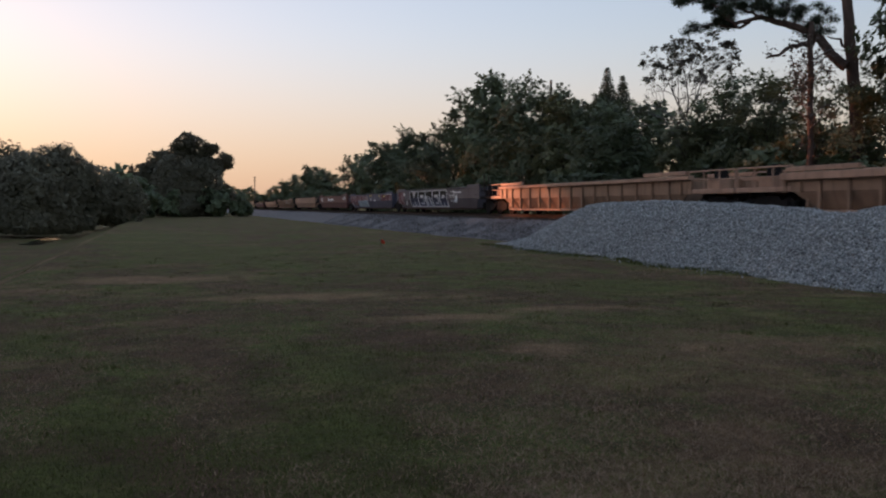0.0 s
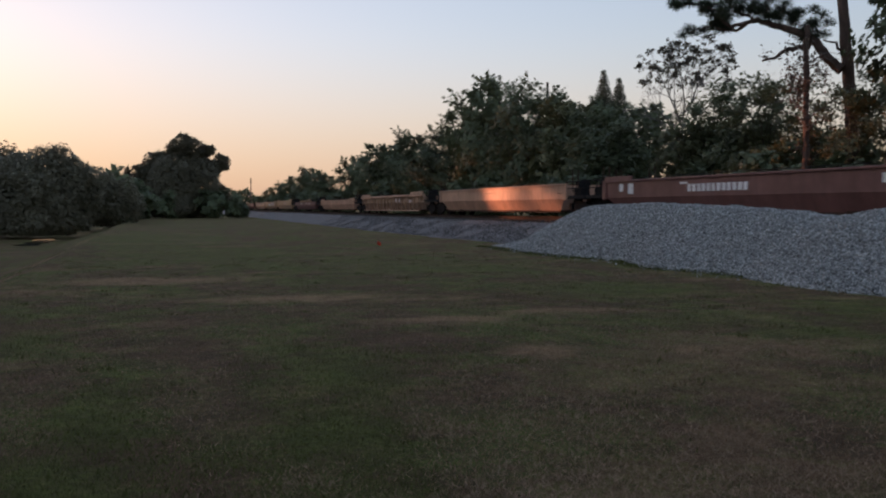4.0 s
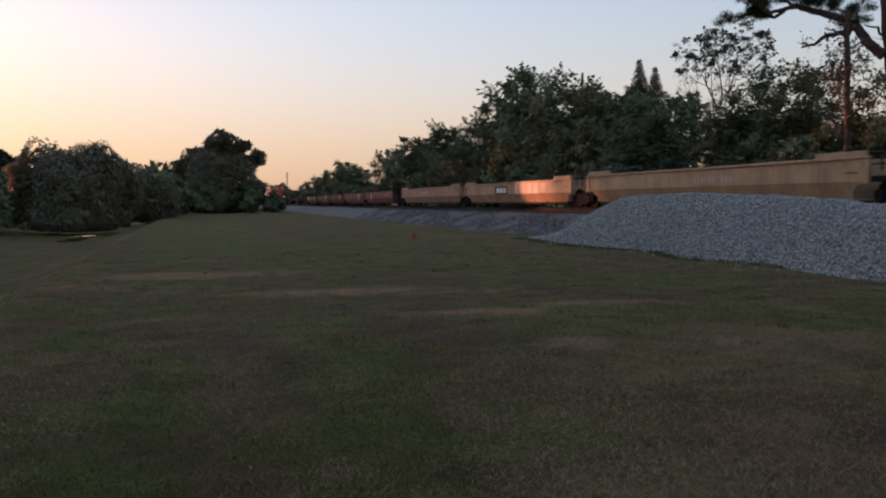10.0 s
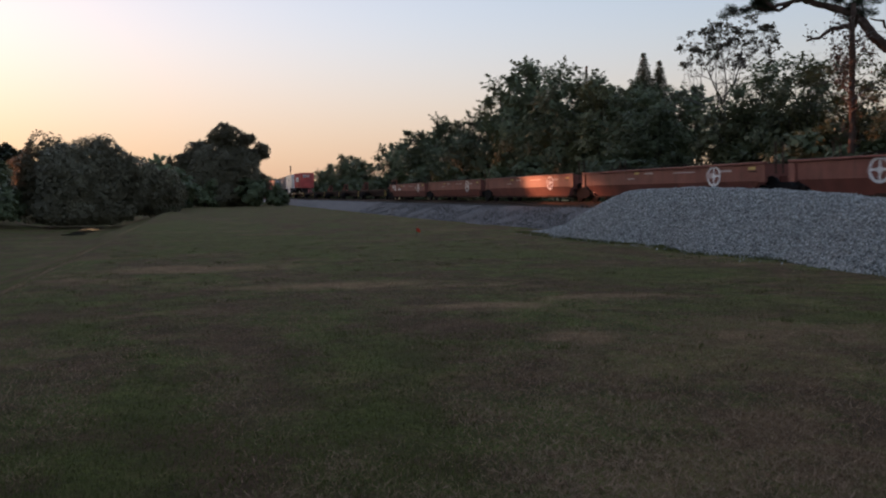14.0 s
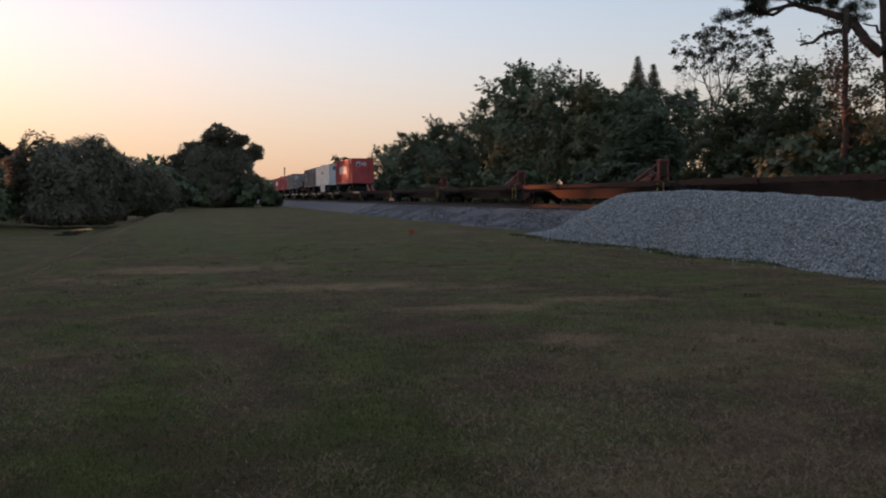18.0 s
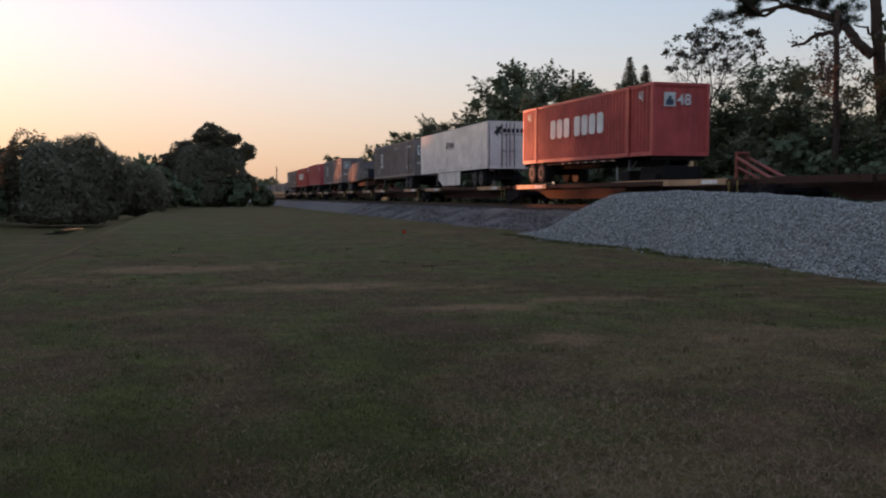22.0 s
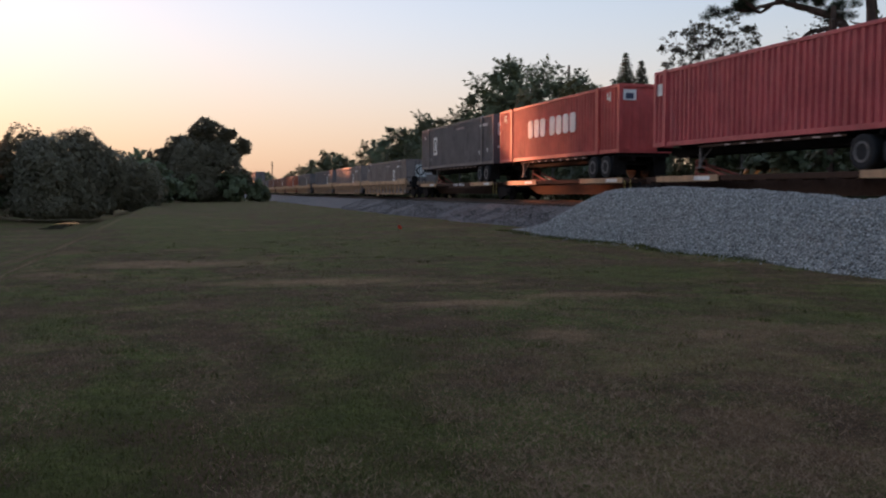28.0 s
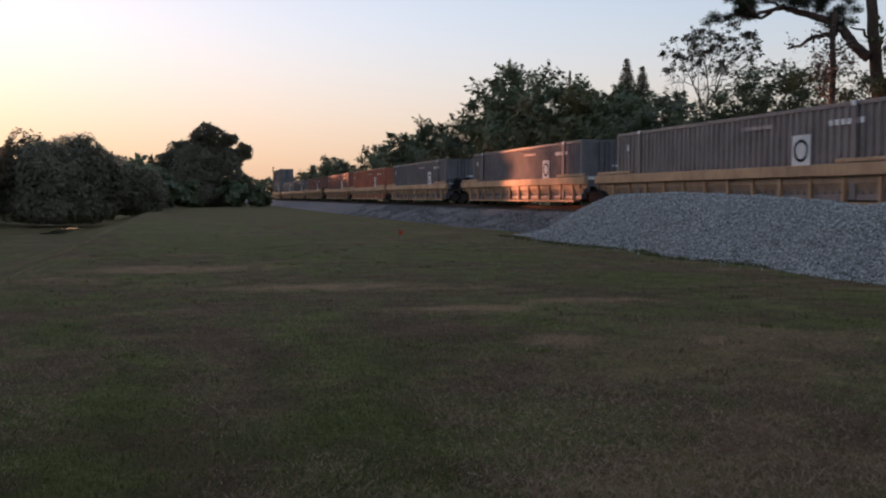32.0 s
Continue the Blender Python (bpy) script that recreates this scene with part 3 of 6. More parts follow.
def make_track(rng):
    bed = G()
    prof = bed_profile()
    ys = [-200, -60] + [-20 + 1.0 * i for i in range(160)] + [140 + 12 * i for i in range(12)] + [300, 420, 700, 1200]
    cols = []
    for (xa, za), (xb, zb) in zip(prof, prof[1:]):
        cols += [(xa + (xb - xa) * k / 6, za + (zb - za) * k / 6) for k in range(6)]
    cols.append(prof[-1])
    for y in ys:
        for x, z in cols:
            bed.v.append((x + bend(y) + 0.16 * noise.noise(Vector((x, y * 0.5, 3))), y, z + 0.07 * noise.noise(Vector((x * 0.8, y * 0.6, 9)))))
    w = len(cols)
    bed.f = [(j * w + i, j * w + i + 1, (j + 1) * w + i + 1, (j + 1) * w + i) for j in range(len(ys) - 1) for i in range(w - 1)]
    tagged(part("ballast_bed", bed, BALLAST, smooth=True), "grey crushed-stone ballast bed sloping down to the grass", "ballast", kind="structure")
    n = 16000
    y = 12 + 75 * rng.random(n) ** 1.3
    t = rng.random(n)
    x = TRACK_X - 4.75 + 3.0 * t
    z = np.interp(x, [p[0] for p in prof], [p[1] for p in prof]) + 0.015
    tagged(new("ballast_stones", rocks_mesh("ballast_stones", rng, np.stack([x + np.array([bend(v) for v in y]), y, z], 1), rng.uniform(0.022, 0.05, n), BALLAST_PIECE)), "loose grey ballast stones on the slope of the bed", "gravel", kind="stuff")
    track = thing("railway_track", "single railway track with rusty steel rails on wooden sleepers", "railway track", (TRACK_X, 0, 0), kind="structure")
    for side in (-1, 1):
        r = G()
        c = side * 0.755
        shape = [(c - 0.07, RAIL_Z - 0.17), (c + 0.07, RAIL_Z - 0.17), (c + 0.07, RAIL_Z - 0.15), (c + 0.012, RAIL_Z - 0.13), (c + 0.012, RAIL_Z - 0.045), (c + 0.036, RAIL_Z - 0.03), (c + 0.036, RAIL_Z - 0.004), (c + 0.028, RAIL_Z), (c - 0.028, RAIL_Z), (c - 0.036, RAIL_Z - 0.004), (c - 0.036, RAIL_Z - 0.03), (c - 0.012, RAIL_Z - 0.045), (c - 0.012, RAIL_Z - 0.13), (c - 0.07, RAIL_Z - 0.15)]
        ways = [-150, 60, 68, 76, 84, 92, 100, 109, 600, 1100]
        r.v = [(x + bend(y), y, z) for y in ways for x, z in shape]
        n = len(shape)
        r.f = [(j * n + i, j * n + (i + 1) % n, (j + 1) * n + (i + 1) % n, (j + 1) * n + i) for j in range(len(ways) - 1) for i in range(n)]
        part("rail", r, STEEL, track)
    tie = G().box(-1.3, 1.3, -0.115, 0.115, RAIL_Z - 0.36, RAIL_Z - 0.175, 0.012).mesh("sleeper", TIE)
    for i in range(260):
        part("sleeper", tie, TIE, track, at=(rng.uniform(-0.03, 0.03) + bend(8 + 0.55 * i), 8 + 0.55 * i, 0))
    far = G()
    for i in range(260):
        far.box(bend(151 + 0.55 * i) - 1.3, bend(151 + 0.55 * i) + 1.3, 151 + 0.55 * i, 151.23 + 0.55 * i, RAIL_Z - 0.36, RAIL_Z - 0.175)
    tagged(part("far_sleepers", far, TIE, track), kind="stuff")


# height of the two heaps' ridges along the track: y, z
RIDGE_FAR = [(14.6, 0.0), (16.0, 1.12), (17.2, 1.36), (19.0, 1.50), (22.0, 1.63), (26.0, 1.71), (28.6, 1.69), (30.2, 1.58), (32.0, 1.14), (34.4, 0.42), (36.4, 0.0)]
RIDGE_NEAR = [(-4.0, 0.0), (-1.0, 1.45), (6.0, 1.55), (12.0, 1.60), (15.6, 1.58), (17.2, 1.36), (18.4, 0.95), (20.2, 0.0)]


def pile_z(x, y):
    """Two long heaps of crushed stone dumped beside the track, with a saddle between them."""
    def heap(ridge_line, toe, ridge, back):
        h = float(np.interp(y, [p[0] for p in ridge_line], [p[1] for p in ridge_line]))
        if h <= 0.01:
            return -1.0
        full = min(1.0, h / 1.4)
        wob = 0.35 * noise.noise(Vector((y * 0.35, 7, 0)))
        t0, t1 = toe + wob + (1 - full) * 0.9, back - wob - (1 - full) * 0.9
        if x <= t0 or x >= t1:
            return -1.0
        r0, r1 = ridge - 0.25, ridge + 0.35
        k = (x - t0) / (r0 - t0) if x < r0 else ((t1 - x) / (t1 - r1) if x > r1 else 1.0)
        k = min(1.0, max(0.0, k))
        return h * (1.25 * k - 0.25 * k * k * k)
    z = max(heap(RIDGE_FAR, 12.85, 15.1, 17.6), heap(RIDGE_NEAR, 12.55, 14.9, 17.6))
    if z > 0:
        z += 0.05 * noise.noise(Vector((x * 0.9, y * 0.9, 5))) + 0.035 * noise.noise(Vector((x * 3, y * 3, 2)))
    return z


def make_pile(rng):
    xs = np.arange(12.3, 17.9, 0.16)
    ys = np.arange(-4.2, 36.6, 0.2)
    g = G()
    g.v = [(x, y, max(-0.08, pile_z(x, y))) for y in ys for x in xs]
    w = len(xs)
    g.f = [(j * w + i, j * w + i + 1, (j + 1) * w + i + 1, (j + 1) * w + i) for j in range(len(ys) - 1) for i in range(w - 1)]
    pile = part("gravel_pile", g, PILE, smooth=True)
    tagged(pile, "long heap of pale grey crushed granite dumped beside the track", "gravel pile", kind="stuff")
    n = 54000
    x = 12.5 + 3.3 * rng.random(n)
    y = 8.0 + 28.4 * rng.random(n)
    z = np.array([pile_z(a, b) for a, b in zip(x, y)])
    k = z > 0.0
    x, y, z = x[k], y[k], z[k]
    tagged(part("loose_stone", rocks_mesh("loose_stone", rng, np.stack([x, y, z], 1), rng.uniform(0.018, 0.042, len(x)) * rng.choice([0.8, 1.0, 1.35], len(x)), STONE), STONE, pile), kind="stuff")
    m = 500
    y = 9 + 26 * rng.random(m)
    x = 13.0 - np.abs(rng.normal(size=m)) * 0.35
    tagged(new("strewn_stones", rocks_mesh("strewn_stones", rng, np.stack([x, y, np.full(m, 0.02)], 1), rng.uniform(0.015, 0.035, m), STONE)), "stray grey stones strewn in the grass by the heap", "gravel", kind="stuff")


make_ground()
make_grass(np.random.default_rng(11))
make_toe_tufts(np.random.default_rng(14))
make_track(np.random.default_rng(12))
make_pile(np.random.default_rng(13))

# ---- trees and shrubs ----
def tree_meshes(seed, height, spread, blobs, leaves, leaf, mat, trunk_r=0.22, bark=None, low=0.25, flat=0.75, twig=7):
    """Trunk with limbs, and a crown of leaf blades in uneven clumps; returns the two meshes."""
    rng = np.random.default_rng(seed)
    wood = G()
    top = height * 0.72
    lean = rng.normal(size=2) * 0.04 * height
    pts = [(lean[0] * t * t, lean[1] * t * t, top * t) for t in np.linspace(0, 1, 6)]
    wood.tube(pts, np.linspace(trunk_r, trunk_r * 0.3, 6), 8)
    per = leaves / blobs
    clouds = []
    for i in range(blobs):
        t = low + (1 - low) * (i + 0.5) / blobs
        ring = spread * (math.sin(math.pi * min(1.0, 0.15 + 0.85 * (1 - t) ** 0.8)) ** 0.6) * (0.2 + 0.8 * rng.random())
        a = i * 2.4 + rng.normal() * 0.5
        c = np.array([ring * math.cos(a) + lean[0], ring * math.sin(a) + lean[1], height * t * 0.92])
        r = spread * rng.uniform(0.20, 0.40) * (1.05 - 0.35 * t)
        rad = np.array([r, r, r * flat])
        clouds.append(blob_points(rng, int(per * 0.62), c, rad, 0.3))
        for _ in range(twig):  # leafy twigs that stick out of the clump and break the outline
            d = rng.normal(size=3) + np.array([0, 0, 0.5])
            d /= np.linalg.norm(d)
            k = rng.uniform(0.8, 1.55, max(3, int(per * 0.38 / twig)))
            p = c + d * rad * k[:, None] + rng.normal(size=(len(k), 3)) * 0.07 * r * (1.9 - k)[:, None]
            clouds.append(p)
        j = rng.integers(1, 5)
        p0 = np.array(pts[j])
        mid = (p0 + c) / 2 + np.array([0, 0, 0.08 * height * rng.random()])
        wood.tube([tuple(p0), tuple(mid), tuple(c)], [trunk_r * 0.35, trunk_r * 0.2, trunk_r * 0.07], 5)
    core = blob_points(rng, int(leaves * 0.15), (lean[0], lean[1], height * (0.5 + low * 0.3)), (spread * 0.6, spread * 0.6, height * 0.36 * (1 - low * 0.5)), 0.1)
    cen = np.concatenate(clouds + [core])
    cen[:, 2] = np.maximum(cen[:, 2], 0.15)
    return wood.mesh("trunk", bark or BARK), quads_mesh("crown", leaf_quads(rng, cen, leaf, heart=(lean[0], lean[1], height * 0.4)), mat)


def plant(name, meshes, at, label, category, group, rz=0.0, s=1.0, sz=None):
    wood, crown = meshes
    t = thing(name, label, category, at, group)
    t.rotation_euler[2] = radians(rz)
    t.scale = (s, s, sz or s)
    new_wood = new("trunk", wood)
    new_wood.parent = t
    new_crown = new("crown", crown)
    new_crown.parent = t
    return t


OAKS = [tree_meshes(21, 12, 4.6, 40, 11500, 0.225, LEAF), tree_meshes(22, 12, 4.2, 36, 11500, 0.22, LEAF2, low=0.12), tree_meshes(23, 12, 3.8, 34, 11500, 0.22, LEAF3, low=0.2), tree_meshes(24, 12, 5.0, 44, 12000, 0.225, LEAF, low=0.1)]
SHRUBS = [tree_meshes(31, 4, 2.6, 14, 3700, 0.23, LEAF2, 0.08, low=0.08), tree_meshes(32, 4, 2.4, 13, 3600, 0.23, LEAF, 0.08, low=0.08)]
# the same kinds with coarser leaves, for those far away
FAR_OAKS = [tree_meshes(25, 12, 4.6, 38, 5000, 0.36, LEAF), tree_meshes(26, 12, 4.2, 34, 5000, 0.36, LEAF2, low=0.12)]
FAR_SHRUBS = [tree_meshes(33, 4, 2.6, 14, 1500, 0.36, LEAF2, 0.08, low=0.08), tree_meshes(34, 4, 2.4, 13, 1500, 0.36, LEAF, 0.08, low=0.08)]

# trees behind the track: x, y, height
for i, (x, y, h) in enumerate([(32, 262, 7.5), (32, 243, 8.5), (33, 226, 9.5), (32, 198, 10.8), (31, 184, 9.0), (31, 166, 7.9), (32, 151, 10.4), (32, 135, 11.9), (31, 124, 10.5), (31, 113, 11.6), (30, 98, 10.4), (34, 99, 13.4), (31.4, 88, 14.6), (32.4, 84, 14.8), (33, 75, 11.9), (31, 66, 10.2), (32, 60, 9.0), (29, 54, 7.4), (36, 53, 7.0), (30, 47, 6.6), (34, 44, 6.4), (30, 41, 6.0), (31, 36, 5.2), (35, 34, 5.4), (31, 29, 4.8), (33, 22, 5.0), (40, 70, 10.6), (40, 110, 11.0), (41, 90, 13.2), (40, 145, 10.0), (42, 50, 6.6), (41, 30, 5.6), (34.6, 72, 11.6), (33.6, 65, 9.8)]):
    plant("tree", FAR_OAKS[i % 2] if y > 120 or x >= 40 else OAKS[(i * 7 + 1) % 4], (x, y, 0.2), "dense dark green broad-leaved tree in the belt behind the railway", "tree", "trees behind the track", rz=i * 67.0, s=h / 12 * (0.84 if h > 14 else 1.0 if h > 9 else 1.15), sz=h / 12)
for i in range(34):
    y = 16 + 6.4 * i
    plant("shrub", (FAR_SHRUBS if y > 100 else SHRUBS)[i % 2], (26.2 + 1.6 * math.sin(i * 2.1), y, 0.1), "dense green shrub at the foot of the tree belt", "shrub", "undergrowth behind the track", rz=i * 50.0, s=0.85 + 0.25 * math.sin(i * 1.7) ** 2)

# thin, see-through trees that stand out of the belt
THIN = [tree_meshes(61, 10, 2.6, 22, 3600, 0.17, LEAF2, 0.10, low=0.35, twig=9), tree_meshes(62, 10, 2.3, 20, 3000, 0.16, LEAF3, 0.09, low=0.4, twig=9)]
for i, (x, y, h) in enumerate([(30.5, 46.5, 6.8), (31.5, 43.2, 9.0), (29.5, 40.4, 8.6), (29.2, 38.6, 7.8), (28.6, 35.0, 7.6), (30.2, 31.6, 8.0), (33, 36.4, 8.6), (34, 48.5, 7.2), (31, 28.0, 9.4), (28.2, 32.0, 6.6), (31.2, 47.0, 9.4), (32.4, 48.6, 8.6)]):
    plant("tree", THIN[i % 2], (x, y, 0.3), "thin open-crowned tree at the edge of the belt", "tree", "thin trees behind the track", rz=i * 83.0, s=h / 10, sz=h / 10)

# ---- the verge's own trees, towards the sunset ----
def crown_tree(seed, masses, leaves, leaf, mat, trunks):
    """A tree whose crown is built from a few large rounded masses, each covered with small leafy clumps."""
    rng = np.random.default_rng(seed)
    area = [r[0] * r[2] for _, r in masses]
    clouds = []
    for (c, r), w in zip(masses, area):
        c, r = np.array(c, float), np.array(r, float)
        n = leaves * w / sum(area)
        clouds.append(blob_points(rng, int(n * 0.66), c, r * 0.97, 0.86))
        k = max(14, int(26 * w / max(area)) + 18)
        for _ in range(k):
            d = rng.normal(size=3)
            d /= np.linalg.norm(d)
            q = min(r) * rng.uniform(0.16, 0.30)
            sub = c + d * r * rng.uniform(0.80, 0.93)
            clouds.append(blob_points(rng, int(n * 0.30 / k), sub, (q, q, q * 0.8), 0.4))
            e = d + rng.normal(size=3) * 0.4
            e /= np.linalg.norm(e)
            kk = rng.uniform(0.6, 1.12, max(2, int(n * 0.04 / k)))
            clouds.append(sub + e * q * kk[:, None] + rng.normal(size=(len(kk), 3)) * 0.05)
    inner = np.concatenate([blob_points(rng, int(3200 * w / sum(area)), c, np.array(r) * 0.8, 0.2) for (c, r), w in zip(masses, area)])
    cen = np.concatenate(clouds)
    cen[:, 2] = np.maximum(cen[:, 2], 0.1)
    inner[:, 2] = np.maximum(inner[:, 2], 0.5)
    wood = G()
    for (x, y), (c, r) in zip(trunks, masses):
        wood.tube([(x, y, 0), (x * 0.7 + c[0] * 0.3, y, c[2] * 0.4), (c[0], c[1], c[2] + r[2] * 0.4)], [0.28, 0.2, 0.06], 8)
    return wood.mesh("trunk", BARK), quads_mesh("crown", np.concatenate([leaf_quads(rng, cen, leaf, heart=(0, 0, 2.0)), leaf_quads(rng, inner, 0.62)]), mat)


# both crowns carry the leaf colour lightened to stand for haze
BIG_BUSH = crown_tree(41, [((0, 0, 4.7), (5.9, 4.6, 4.6)), ((-3.4, 0.5, 5.4), (3.4, 3.0, 4.3)), ((2.4, 0, 6.3), (3.3, 2.8, 3.2)), ((5.2, 0.5, 4.2), (3.4, 3.0, 3.6)), ((8.2, 1.0, 3.2), (3.0, 2.6, 2.9)), ((0, 0, 1.6), (6.6, 4.4, 1.9))], 66000, 0.19, HAZED, [(0, 0), (-1.6, 0.3), (1, 0), (3, 0.3)])
ROUND_TREE = crown_tree(47, [((0.3, 0, 4.5), (5.0, 4.4, 4.2)), ((0.8, 0, 8.9), (2.3, 2.2, 1.75)), ((3.3, 0, 8.6), (1.2, 1.2, 0.85)), ((5.1, 0, 7.1), (1.1, 1.1, 1.2)), ((-2.4, 0, 6.9), (1.8, 1.7, 1.6)), ((-4.3, 0, 5.3), (1.3, 1.3, 1.8)), ((-6.0, 0, 5.2), (0.45, 0.5, 1.3)), ((4.9, 0, 2.6), (1.4, 1.4, 2.0)), ((-0.3, 0, 1.5), (6.0, 4.4, 1.6)), ((2.6, 0, 6.2), (2.6, 2.4, 1.9)), ((-5.4, 0, 3.0), (1.0, 1.0, 1.9))], 66000, 0.185, HAZED, [(0, 0), (0.5, 0.2), (1.0, 0), (1.5, 0.1), (-0.6, 0), (-1.0, 0.1)])
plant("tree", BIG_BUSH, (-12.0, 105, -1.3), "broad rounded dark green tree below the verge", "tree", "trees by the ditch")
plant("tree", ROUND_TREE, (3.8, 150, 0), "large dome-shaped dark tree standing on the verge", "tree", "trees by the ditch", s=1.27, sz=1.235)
for i, (x, y, h) in enumerate([(-5.8, 113, 6.0), (-3.6, 124, 5.4), (-6.5, 132, 5.6), (-2.5, 140, 5.2), (-9.0, 142, 5.4), (-22, 130, 4.6), (-27, 138, 5.0), (-33, 150, 5.2), (-20, 146, 5.0), (-19.2, 100, 3.2), (-21.5, 103, 3.4), (-18.6, 104, 3.0), (-20.5, 95, 3.4), (-22.5, 98, 3.4), (-18.0, 96.5, 2.6), (-19.5, 92, 3.0)]):
    plant("shrub", FAR_SHRUBS[i % 2], (x, y, -0.6), "dense dark green shrub beside the ditch", "shrub", "shrubs by the ditch", rz=i * 77, s=h / 4 * 1.1, sz=h / 4 * 1.12)
for i, (x, y, h) in enumerate([(11.7, 148.6, 3.2), (12.9, 151, 2.6), (13.9, 155, 2.3), (14.6, 160, 2.2), (-2.0, 147.3, 4.4), (8.9, 145.4, 4.2), (1.3, 144.8, 3.7)]):
    plant("shrub", FAR_SHRUBS[i % 2], (x, y, 0), "low dark green shrub beside the railway verge", "shrub", "shrubs by the ditch", rz=i * 61, s=h / 4 * 1.1, sz=h / 4 * 1.1)
# the belts of trees to the west that keep the low sun off the grass, with gaps in them
BELT = [tree_meshes(71 + k, 12, 4.8, 24, 1500, 0.82, LEAF, low=0.06) for k in range(3)]
HIGH = [tree_meshes(81 + k, 22, 4.6, 20, 1500, 0.82, NEEDLE, 0.25, PINEBARK, low=0.66, flat=0.7) for k in range(2)]
for i in range(46):
    y = -78 + 4.15 * i
    plant("tree", BELT[i % 3], (-32 - 4.5 * (i % 2), y, -0.6), "dense dark tree in the belt west of the ditch", "tree", "western tree belt", rz=i * 43.0, s=1.08 + 0.1 * math.sin(i * 1.3), sz=1.12 + 0.1 * math.sin(i * 2.2))
# unseen row behind the camera, added to cut skylight from the south
for i in range(12):
    plant("tree", BELT[i % 3], (-38 + 4.6 * i, -30 - 5.0 * (i % 2), -0.2), "unseen dense dark tree added behind the camera to dim the southern light", "tree", "trees south of the verge", rz=i * 47.0, s=1.1, sz=1.35 + 0.1 * math.sin(i * 1.3))
# the eastern belt goes on behind the camera, unseen, added to dim southern light
for i in range(24):
    plant("tree", BELT[i % 3], (30 + 5.0 * (i % 2), 10 - 5.4 * i, 0.3), "unseen dense dark tree added to carry the eastern belt on behind the camera", "tree", "trees behind the track", rz=i * 61.0, s=1.0, sz=1.0 + 0.1 * math.sin(i * 1.7))
for i in range(30):
    y = 40 + 6.0 * i
    if not 150 < y < 186 and y < 203:
        plant("tree", BELT[(i + 2) % 3], (-60 - 3.0 * (i % 2), y, -0.6), "dense dark tree in the belt west of the ditch", "tree", "western tree belt", rz=i * 37.0, s=1.3, sz=1.45 + 0.06 * math.sin(i * 1.9))
for i in range(34):
    plant("tree", BELT[i % 3], (-60 - 3.0 * (i % 2), 206 + 5.4 * i, -0.6), "dense dark tree in the belt west of the ditch", "tree", "western tree belt", rz=i * 31.0, s=1.0, sz=0.76 if 2 <= i <= 6 else 1.25)
# unseen pines, added so that their high crowns keep sun off the treetops
for i in range(34):
    plant("pine_tree", HIGH[i % 2], (-66 - 4.0 * (i % 2), 226 + 5.2 * i, -0.6), "unseen tall pine added in the west, its high crown screening the sun", "pine tree", "western pines", rz=i * 29.0, s=1.1, sz=1.02)


# low scrub on the far bank of the ditch
for i in range(24):
    plant("shrub", BELT[i % 3], (-25 - 2.2 * (i % 3), 95 + 1.9 * i, -0.8), "low dense scrub on the far bank of the ditch", "shrub", "scrub on the far bank", rz=i * 57.0, s=0.5, sz=0.38)
# further unseen pines added as a sun screen
for i in range(6):
    plant("pine_tree", HIGH[i % 2], (-70, 186 + 5.0 * i, -0.6), "unseen pine with a high crown added in the west to screen the sun", "pine tree", "western pines", rz=i * 47.0, s=0.75, sz=1.2)
LANKY = tree_meshes(63, 10, 2.3, 26, 4200, 0.22, LEAF2, 0.09, low=0.45, twig=9)
plant("tree", LANKY, (29.9, 30.4, 0.3), "lanky broad-leaved tree with drooping leaf sprays beside the pine", "tree", "thin trees behind the track", s=0.8, sz=1.32)


plant("tree", BELT[1], (-32, 113.2, -0.6), "slim dense dark tree at the end of the western belt", "tree", "western tree belt", s=0.55, sz=1.12)
# unseen pines over the gap, added to stop sunlight passing above the train
for i in range(9):
    plant("pine_tree", HIGH[i % 2], (-64 - 2.0 * (i % 2), 148 + 5.0 * i, -0.6), "unseen pine added in the west, its crown stopping sunlight above the train", "pine tree", "western pines", rz=i * 53.0, s=0.95, sz=1.0)
# added out of view as well, to shade the upper trees
for i in range(5):
    plant("pine_tree", HIGH[i % 2], (-62, 176 + 6.0 * i, -0.6), "unseen pine with a high crown added in the west to screen the sun", "pine tree", "western pines", rz=i * 71.0, s=0.7, sz=1.12)


# ---- tall slash pine with a long bare fork ----
def tuft_cloud(rng, centres, radius, per, size, long=7.0):
    """Needle sprays: thin blades that fan out from twig ends."""
    out = []
    for c in centres:
        p = blob_points(rng, per, c, np.array([radius, radius, radius * 0.75]), 0.1)
        d = p - np.asarray(c)
        d /= np.linalg.norm(d, axis=1)[:, None] + 1e-6
        s = rng.normal(size=d.shape)
        s = np.cross(d, s)
        s /= np.linalg.norm(s, axis=1)[:, None]
        a = d * size * long * 0.5 * rng.uniform(0.6, 1.3, len(p))[:, None]
        b = s * size * 0.5
        out.append(np.stack([p - a, p + b, p + a, p - b], 1))
    return np.concatenate(out)


def limb(g, pts, r0, r1, rng, sides=7):
    """A crooked tapering limb through the given points."""
    fine = []
    for a, b in zip(pts, pts[1:]):
        a, b = np.array(a), np.array(b)
        for t in np.linspace(0, 1, 4)[:-1]:
            fine.append(a + (b - a) * t + rng.normal(size=3) * 0.03)
    fine.append(np.array(pts[-1]))
    g.tube([tuple(p) for p in fine], np.linspace(r0, r1, len(fine)), sides)


